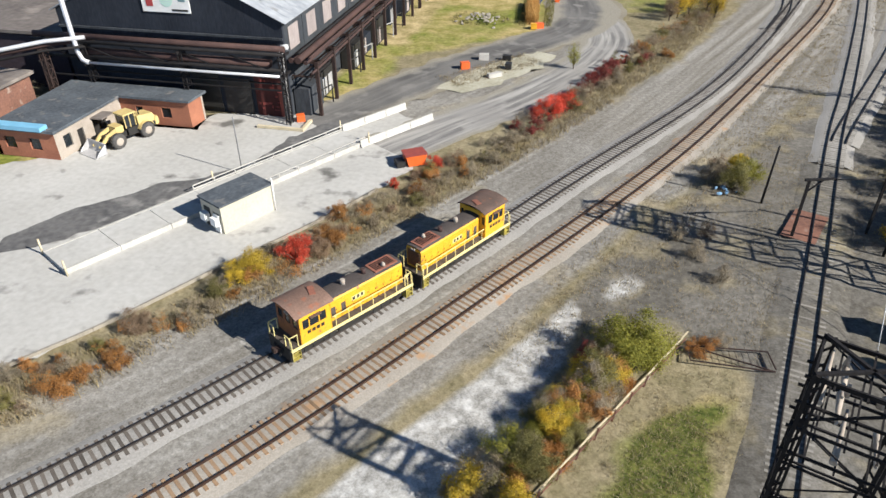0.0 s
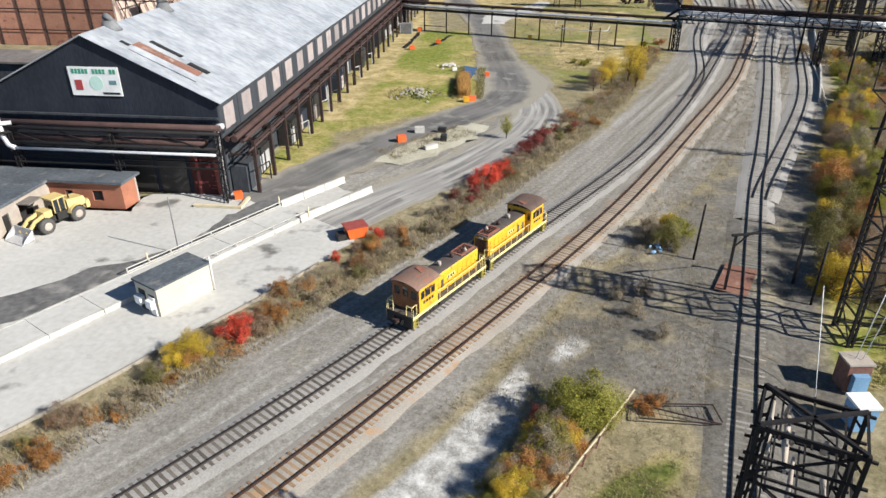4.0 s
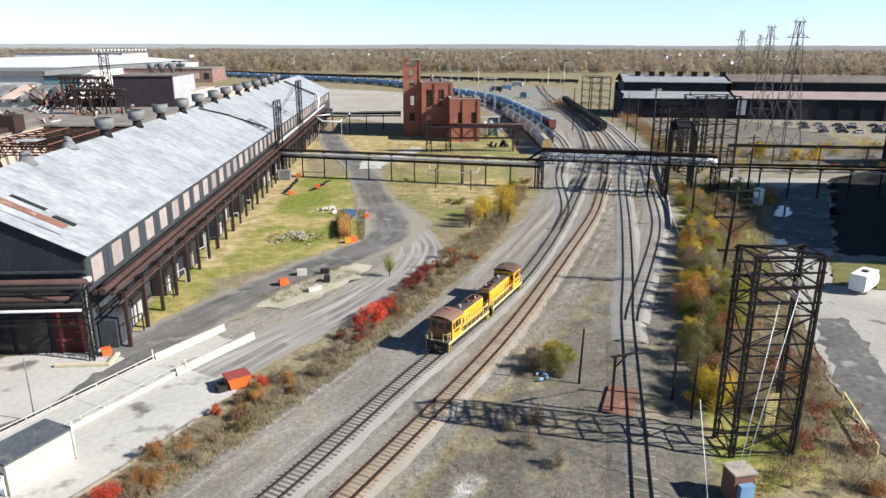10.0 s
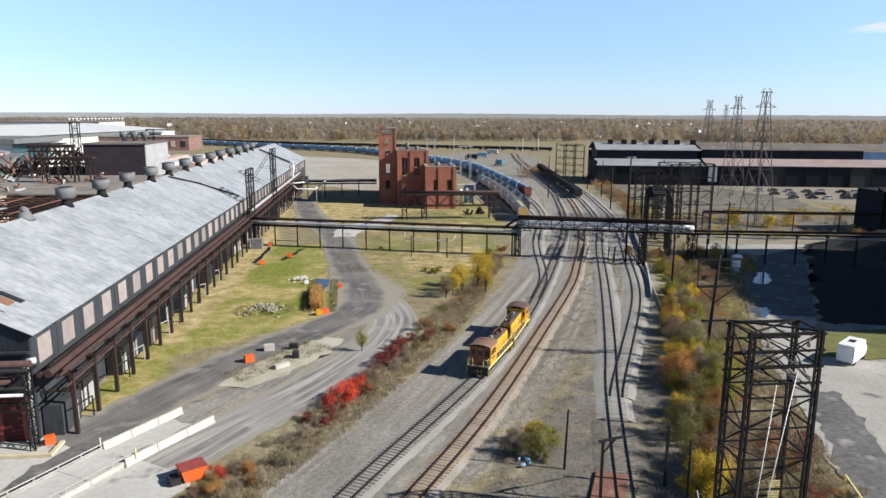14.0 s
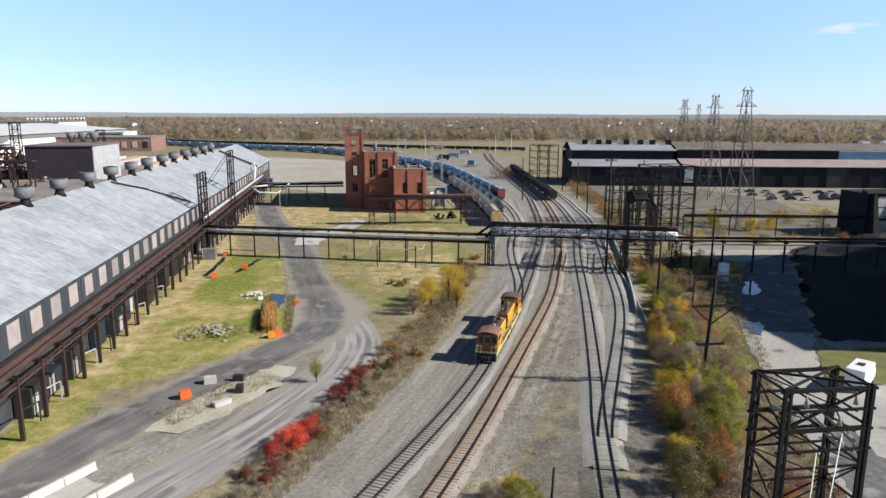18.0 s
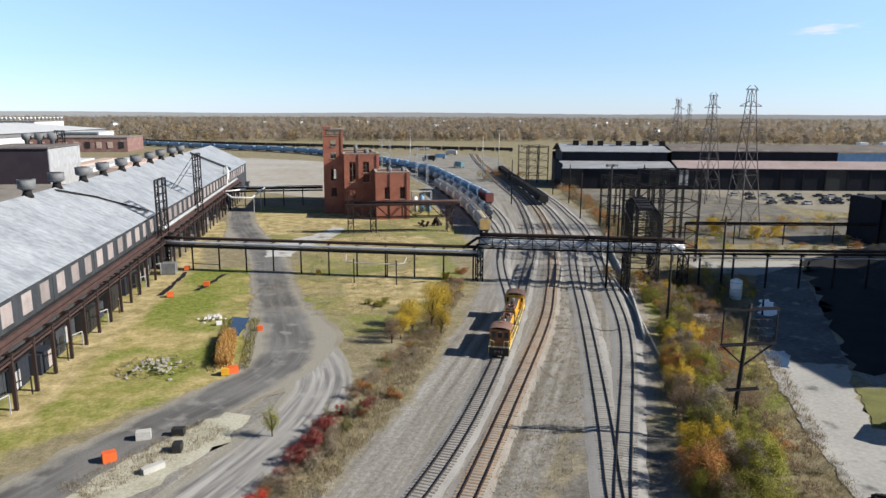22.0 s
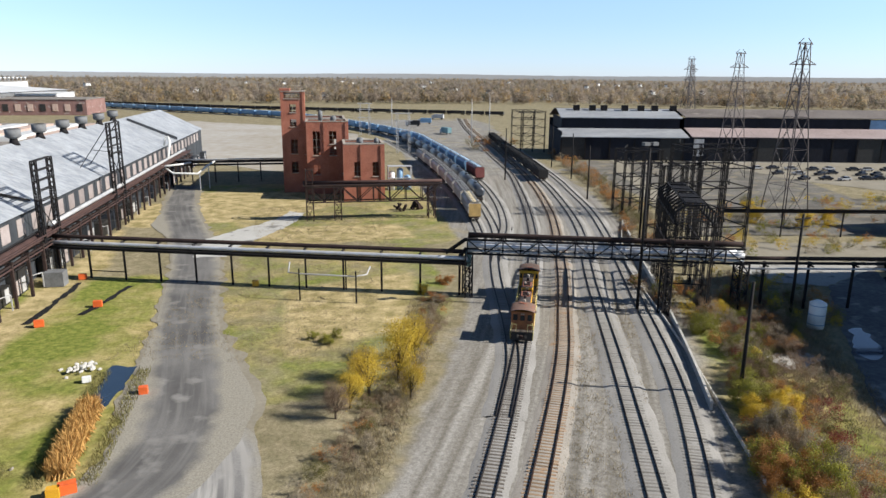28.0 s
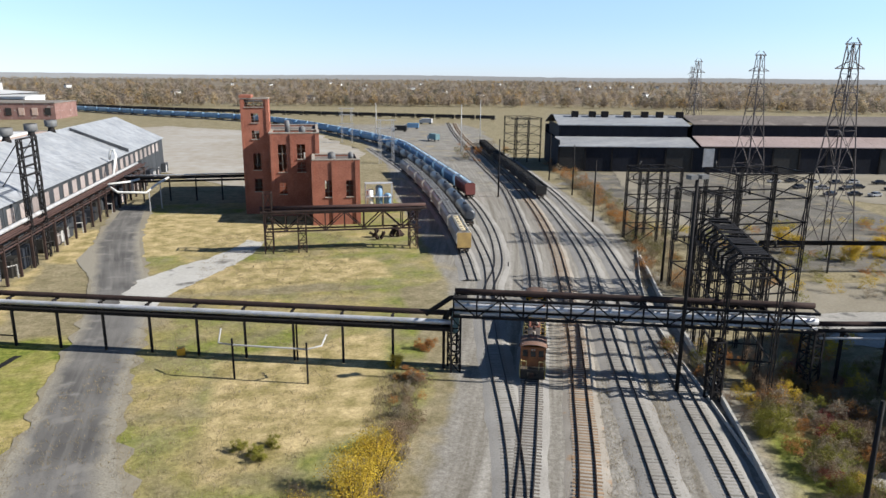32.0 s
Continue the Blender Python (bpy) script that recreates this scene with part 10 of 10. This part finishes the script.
def build_plants():
    rr = random.Random(21)
    # hedge between yard and tracks
    hedge = Line([(-62, 18), (-50, 33), (-42.5, 44), (-37.5, 52.5), (-31.5, 62), (-27, 70.5), (-21.5, 79), (-17.8, 87), (-13.2, 97), (-8, 108.5), (-3.5, 118), (1.5, 129), (6.5, 140), (11, 152), (16, 166), (19.5, 180)])
    s = 0.0
    while s < hedge.length:
        y = hedge.at(s)[1]
        red = 84 < y < 122
        for _ in range(2):
            p = hedge.side(s + rr.uniform(-0.8, 0.8), rr.uniform(-4.0, 0.0))
            c = rr.choice(("grey", "grey", "brown", "olive", "maroon", "maroon", "grey") if red else ("grey", "grey", "brown", "brown", "olive", "orange", "grey"))
            plant(c, p[0], p[1], rr.uniform(0.8, 1.9), rr.randrange(2), False, rr.uniform(0.85, 1.3), y > 125 or y < 30 or _ == 1)
        s += 1.5
    for c, x, y, h, sp in (("yellow", -37.2, 56.4, 2.6, 1.1), ("yellow", -38.6, 55.0, 1.9, 1.1), ("red", -34.6, 58.9, 2.9, 1.0), ("orange", -32.8, 62.0, 2.4, 1.0), ("red", -15.8, 97.2, 2.7, 1.3), ("red", -13.6, 99.0, 2.5, 1.2), ("red", -17.0, 95.0, 2.0, 1.2),
                           ("orange", -44.5, 41.0, 2.3, 1.1), ("yellow", -49.5, 34.5, 2.0, 1.0), ("orange", -26.8, 76.8, 1.8, 1.2), ("red", -27.0, 79.2, 1.5, 1.2), ("red", -30.2, 73.8, 1.2, 1.0), ("maroon", -11.0, 108, 1.9, 1.4), ("maroon", -8.2, 115, 1.8, 1.5), ("red", -6.4, 119, 1.3, 1.2), ("maroon", -9.6, 111.5, 1.9, 1.4),
                           ("orange", 0.2, 123, 1.6, 1.2), ("orange", 17.5, 179, 2.0, 1.2), ("orange", 20.5, 188, 2.0, 1.2), ("yellow", 16, 183, 1.7, 1.2)):
        plant(c, x, y, h, 0, False, sp)
    plant("lime", -13.8, 114.4, 3.6, 0, True, 0.75)
    for x, y, h in ((8.8, 151.6, 7.2), (5.2, 148.2, 6.0), (11.4, 157, 6.2), (3.0, 145.6, 4.6), (9.6, 147, 4.8)):
        plant("yellow", x, y, h, int(h) % 2, True, 0.9)
    for x, y, h in ((1.5, 143.6, 4.0), (4.5, 152, 4.2), (13.5, 163, 3.5)):
        plant("brown", x, y, h, 1, True, 1.0)
    # green bush and scrub by the broken wall
    plant("lime", -6.2, 52.2, 3.9, 0, False, 1.15)
    plant("lime", -5.2, 52.8, 3.3, 1, False, 1.1)
    plant("lime", -6.6, 51.4, 2.8, 1, False, 1.2)
    for k in range(64):
        u = rr.random()
        x, y = -15.5 + 8.5 * u + rr.uniform(-1.5, 1.5), 36.5 + 14.5 * u + rr.uniform(-1.5, 1.5)
        plant(rr.choice(("grey", "olive", "grey", "orange", "grey", "olive", "lime", "yellow")), x, y, rr.uniform(1.2, 2.7), rr.randrange(2), False, rr.uniform(0.8, 1.2))
    for x, y, c, h in ((-1.2, 54.0, "orange", 1.8), (0.3, 55.0, "grey", 1.4), (-7.6, 53.6, "grey", 2.2), (-9.5, 50.8, "maroon", 2.0), (-7.8, 48.4, "orange", 2.4), (-9.8, 47.4, "brown", 2.2)):
        plant(c, x, y, h, 0)
    # bush with the short post
    for x, y, c, h in ((4.3, 80.5, "olive", 3.0), (5.8, 82.6, "lime", 3.0), (2.4, 81.8, "grey", 2.6), (5.2, 84.6, "yellow", 2.2), (3.2, 84, "brown", 2.2), (-0.5, 66.5, "grey", 1.8), (1.2, 63.5, "grey", 1.6), (-1.8, 69.5, "grey", 1.6), (0.8, 70.5, "brown", 1.5)):
        plant(c, x, y, h, 1)
    # tree row right of the sidings
    row = Line([(19.5, 72), (24.2, 88), (30.5, 103), (37, 119), (43.5, 136), (50, 152), (58, 174)])
    s = 0.0
    while s < row.length:
        y = row.at(s)[1]
        for _ in range(2):
            p = row.side(s + rr.uniform(-1, 1), rr.uniform(-1.6, 4.0))
            c = rr.choice(("lime", "olive", "grey", "brown", "lime", "yellow", "grey", "orange"))
            plant(c, p[0], p[1], rr.uniform(2.8, 4.8) if y < 140 else rr.uniform(1.6, 3.0), rr.randrange(2), False, rr.uniform(0.75, 1.0), y > 150)
        p = row.side(s + rr.uniform(-1, 1), rr.uniform(4.5, 11.0))
        plant(rr.choice(("brown", "grey", "orange", "olive", "brown")), p[0], p[1], rr.uniform(1.4, 3.0), rr.randrange(2), False, rr.uniform(0.9, 1.3), True)
        s += 2.1
    for k in range(40):
        x, y = rr.uniform(22, 34), rr.uniform(58, 82)
        if x > 20 + (y - 50) * 0.62:
            continue
        plant(rr.choice(("brown", "orange", "grey", "maroon", "olive")), x, y, rr.uniform(1.2, 2.6), rr.randrange(2), False, 1.0, True)
    for k in range(34):
        x, y = rr.uniform(16.5, 30), rr.uniform(46, 62)
        if y < 61:
            plant(rr.choice(("brown", "orange", "grey", "lime", "olive")), x, y, rr.uniform(1.2, 2.8), rr.randrange(2), False, 1.0, True)
    for k in range(150):
        x, y = rr.uniform(50, 76), rr.uniform(146, 184)
        if y < 146 + (x - 50) * 0.6 or abs(x - 68) < 2.2 and abs(y - 159.8) < 3:
            continue
        plant(rr.choice(("olive", "lime", "orange", "grey", "brown", "yellow")), x, y, rr.uniform(1.2, 2.8), rr.randrange(2), False, 1.0, True)
    belt = Line([(30, 95), (40, 116), (48, 136), (56, 152), (64, 172)])
    for k in range(150):
        p = belt.side(rr.uniform(0, belt.length), rr.uniform(-5.5, 3.5))
        plant(rr.choice(("brown", "grey", "orange", "brown", "maroon", "olive")), p[0], p[1], rr.uniform(1.3, 2.6), rr.randrange(2), False, rr.uniform(1.0, 1.4), True)
    for x, y, h in ((32.5, 97, 4.6), (34, 101, 4.2), (29.5, 93, 4.4), (38, 117, 3.6), (46, 140, 3.0), (51, 160, 3.2)):
        plant("lime", x, y, h, int(x) % 2, False, 1.0)
    # scrub along the outer siding and in the field of pylons
    edge = Line([(62, 208), (72, 232), (80, 262), (86, 296), (92, 330), (99, 372)])
    s = 0.0
    while s < edge.length:
        p = edge.side(s, rr.uniform(-0.5, 6.5))
        plant(rr.choice(("orange", "orange", "brown", "grey", "olive")), p[0], p[1], rr.uniform(1.4, 3.0), rr.randrange(2), False, 1.2, True)
        s += 1.5
    for k in range(190):
        x, y = rr.uniform(82, 165), rr.uniform(196, 252)
        plant(rr.choice(("yellow", "yellow", "olive", "lime", "grey", "orange")), x, y, rr.uniform(1.0, 2.6), rr.randrange(2), False, 1.3, True)
    for x, y in ((102, 226), (105, 233), (118, 222), (110, 219)):
        plant("yellow", x, y, 4.0, 0, False, 1.0)
    for k in range(26):
        plant(rr.choice(("grey", "orange", "olive")), rr.uniform(70, 96), rr.uniform(380, 450), rr.uniform(1.5, 3.5), rr.randrange(2), False, 1.3, True)
    # low green shrubs in the lawn
    for x, y in ((0.5, 165), (2.0, 166.2), (-1.0, 166), (1.0, 163.8)):
        plant("lime", x, y, 1.2, 0, False, 1.3)
    for k in range(16):
        a = k * 0.393
        plant("olive", -31.5 + 4.6 * math.cos(a), 137.2 + 3.6 * math.sin(a), rr.uniform(0.5, 0.9), 0, False, 1.6, True)
    # behind the shop and by the office
    for k in range(16):
        plant(rr.choice(("orange", "grey", "brown")), rr.uniform(-100, -81), rr.uniform(84.5, 91), rr.uniform(1.0, 2.0), rr.randrange(2), False, 1.0, True)


build_plants()
build_rest()


def build_reeds():
    rng = np.random.default_rng(5)
    n = 9000
    u = rng.uniform(0, 1, n)
    c = np.stack([-23.4 + 1.1 * u + np.clip(rng.normal(0, 0.42, n), -0.9, 0.9), 149.5 - 13 * u, rng.uniform(0.1, 1.9, n)], 1)
    c[:, 2] *= 0.5
    o = new("reed_bed", blades_mesh("reed_bed", c, rng.uniform(1.2, 2.2, n), STRAW, rng))
    tagged(o, "tall straw-coloured reeds along the ditch", "reeds", kind="stuff")
    n = 2400
    u = rng.uniform(0, 1, n)
    side = rng.choice((-1, 1), n) * rng.uniform(1.4, 3.0, n)
    c = np.stack([-22.6 + side + 1.0 * u, 159 - 24 * u, rng.uniform(0.0, 0.7, n)], 1)
    o = new("ditch_grass", blades_mesh("ditch_grass", c * np.array([1, 1, 0.5]), rng.uniform(0.4, 0.9, n), LEAF["olive"], rng))
    tagged(o, "rank green grass along the ditch", "grass", kind="stuff")


build_reeds()


def build_dry_grass():
    """Tufts of dry grass over the verges."""
    rng = np.random.default_rng(8)
    pts = []

    def band(line, a, b, n, h):
        s = rng.uniform(0, line.length, n)
        off = rng.uniform(a, b, n)
        for si, oi in zip(s, off):
            p = line.side(si, oi)
            pts.append((p[0], p[1], h))

    verge = Line([(-52, 27), (-40, 43), (-29, 61), (-16, 83), (-5, 105), (6, 130), (14, 155), (20, 180)])
    band(verge, -6.0, -1.5, 4600, 0.5)
    mid = Line([(-14, 50), (0, 78), (10, 100), (22, 126), (34, 152), (42, 175)])
    band(mid, -3.5, 4.5, 2600, 0.3)
    right = Line([(19, 60), (28, 90), (42, 122), (54, 150), (66, 178)])
    band(right, -1, 10, 4200, 0.55)
    edge = Line([(62, 208), (72, 232), (80, 262), (86, 296), (92, 330)])
    band(edge, -1.5, 8, 2200, 0.6)
    soil = Line([(-9, 40), (-4, 48), (2, 58), (9, 72), (16, 90)])
    band(soil, -5.5, 5.5, 1500, 0.22)
    lawn = Line([(-6, 33), (-5, 40), (-2, 47)])
    band(lawn, -2.5, 2.2, 900, 0.16)
    field = Line([(-12, 160), (-6, 190), (0, 226), (-4, 262)])
    band(field, -14, 16, 3600, 0.3)
    isl = Line([(-31, 105), (-20, 118)])
    band(isl, -2.5, 2.5, 420, 0.4)
    p = np.array(pts)
    k = 9
    c = np.repeat(p, k, 0)
    c[:, :2] += rng.normal(0, 0.3, (len(c), 2))
    h = c[:, 2] * rng.uniform(0.5, 1.1, len(c))
    c[:, 2] = h * 0.35
    for name, mat_, part_ in (("dry_grass", LEAF["grey"], 0), ("dry_grass", DRY_STRAW, 1)):
        sel = np.arange(len(c)) % 2 == part_
        o = new(name, blades_mesh(name, c[sel], h[sel], mat_, rng))
        tagged(o, "tufts of dry tan grass and weeds on the verges", "grass", kind="stuff")


build_dry_grass()


# ---- far woods ----
def build_far_woods():
    rng = np.random.default_rng(12)
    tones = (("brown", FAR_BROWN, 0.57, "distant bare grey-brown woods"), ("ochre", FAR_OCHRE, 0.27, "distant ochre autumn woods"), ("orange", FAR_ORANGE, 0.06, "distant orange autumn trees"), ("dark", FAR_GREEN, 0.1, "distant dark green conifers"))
    total = 8600
    d = 900 + 3640 * rng.uniform(0, 1, total) ** 1.8
    ang = rng.uniform(-0.72, 0.86, total)
    x, y = d * np.sin(ang), d * np.cos(ang)
    ok = ~((np.abs(x - 110) < 330) & (y < 470)) & ~((x > -420) & (x < 120) & (y < 760 - 0.35 * x))
    dens = np.array([noise.noise((a * 0.0022, b * 0.0022, 4)) for a, b in zip(x, y)])
    ok &= (dens > -0.28) | (d < 1000)
    x, y = x[ok], y[ok]
    tone = rng.choice(len(tones), len(x), p=[t[2] for t in tones])
    for k, (name, m, _, label) in enumerate(tones):
        i = np.where(tone == k)[0]
        n, q = len(i), 84
        h = rng.uniform(9, 15, n)
        u = rng.normal(size=(n, q, 3))
        u /= np.linalg.norm(u, axis=2)[:, :, None]
        r = rng.uniform(0.55, 1.0, (n, q, 1))
        c = u * r * np.stack([h * 0.42, h * 0.42, h * 0.5], 1)[:, None, :]
        c[:, :, 2] += h[:, None] * 0.52
        c[:, :, 0] += x[i][:, None]
        c[:, :, 1] += y[i][:, None]
        size = np.repeat(h * 0.125, q) * rng.uniform(0.6, 1.2, n * q)
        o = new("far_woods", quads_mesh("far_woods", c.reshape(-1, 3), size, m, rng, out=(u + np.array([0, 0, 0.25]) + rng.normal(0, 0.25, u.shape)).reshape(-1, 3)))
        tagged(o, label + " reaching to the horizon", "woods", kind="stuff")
    # a low wooded rise on the horizon, its haze put into a faint glow
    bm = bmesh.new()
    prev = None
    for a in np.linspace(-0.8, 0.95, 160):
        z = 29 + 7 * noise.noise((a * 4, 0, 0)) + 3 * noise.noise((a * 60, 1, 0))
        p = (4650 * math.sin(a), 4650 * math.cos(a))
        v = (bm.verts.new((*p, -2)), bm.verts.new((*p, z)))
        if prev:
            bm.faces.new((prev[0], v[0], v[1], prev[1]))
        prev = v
    tagged(finish("backdrop", bm, FAR_HAZE_GLOW), "blue-grey wooded rise on the horizon, haze painted as glow", "horizon", kind="structure")
    h0 = thing("distant_house", 0, 900, 0, 0, "distant pale house among autumn trees", "house", "distant houses")
    part("wall", bbox(-6, -4, 0, 6, 4, 5), WHITE_PAINT, h0)
    bm = bmesh.new()
    hexa(bm, [(-6.5, -4.5, 5), (6.5, -4.5, 5), (6.5, 4.5, 5), (-6.5, 4.5, 5), (-6.5, -0.1, 8), (6.5, -0.1, 8), (6.5, 0.1, 8), (-6.5, 0.1, 8)])
    part("roof", bm, TAR_ROOF, h0)
    h0.matrix_world = pose(310, 1020, 0, 0, 0, 20)
    for k in range(34):
        dd, aa = rng.uniform(950, 2600), rng.uniform(-0.6, 0.8)
        copy_thing(h0, pose(dd * math.sin(aa), dd * math.cos(aa), rng.uniform(0, 4), 0, 0, rng.uniform(0, 180)))


build_far_woods()


# ---- what moves ----
def motions():
    reach = ((0, -30.8, 46.7), (3, -23.1, 58), (6, -16.1, 69.7), (9, -9.7, 82), (11, -5.3, 90.1), (13, -1.2, 97.9), (15, 3.4, 106.4), (17, 7.4, 114.6), (19, 10.9, 122.2),
             (21, 14.6, 130.3), (23, 18.0, 139.4), (25, 21.4, 147.8), (28, 26, 160.2), (30, 29, 168), (32, 31.9, 175.4))
    for loco, ahead, flip in ((LOCO_A, 5.5, 0), (LOCO_B, 18.0, 180)):
        rows = []
        for t, x, y in reach:
            s = T1.nearest(x, y) + ahead
            p, d = T1.at(s), T1.at(s + 3.4) - T1.at(s - 3.4)
            rows.append((t, pose(p[0], p[1], RAIL_TOP, 0, 0, math.degrees(math.atan2(d[1], d[0])) - 90 + flip)))
        walk(loco, rows)
    # wheels turn as the engines roll
    times = [r[0] for r in reach]
    dist = [T1.nearest(x, y) for _, x, y in reach]
    for wheel, y, loco in WHEELSETS:
        sign = -1 if loco is LOCO_A else 1
        rows = []
        for k in range(201):
            t = 0.16 * k
            roll = sign * math.degrees((np.interp(t, times, dist) - dist[0]) / 0.5)
            rows.append((t, pose(0, y, 0.5, roll, 0, 0)))
        walk(wheel, rows)


motions()
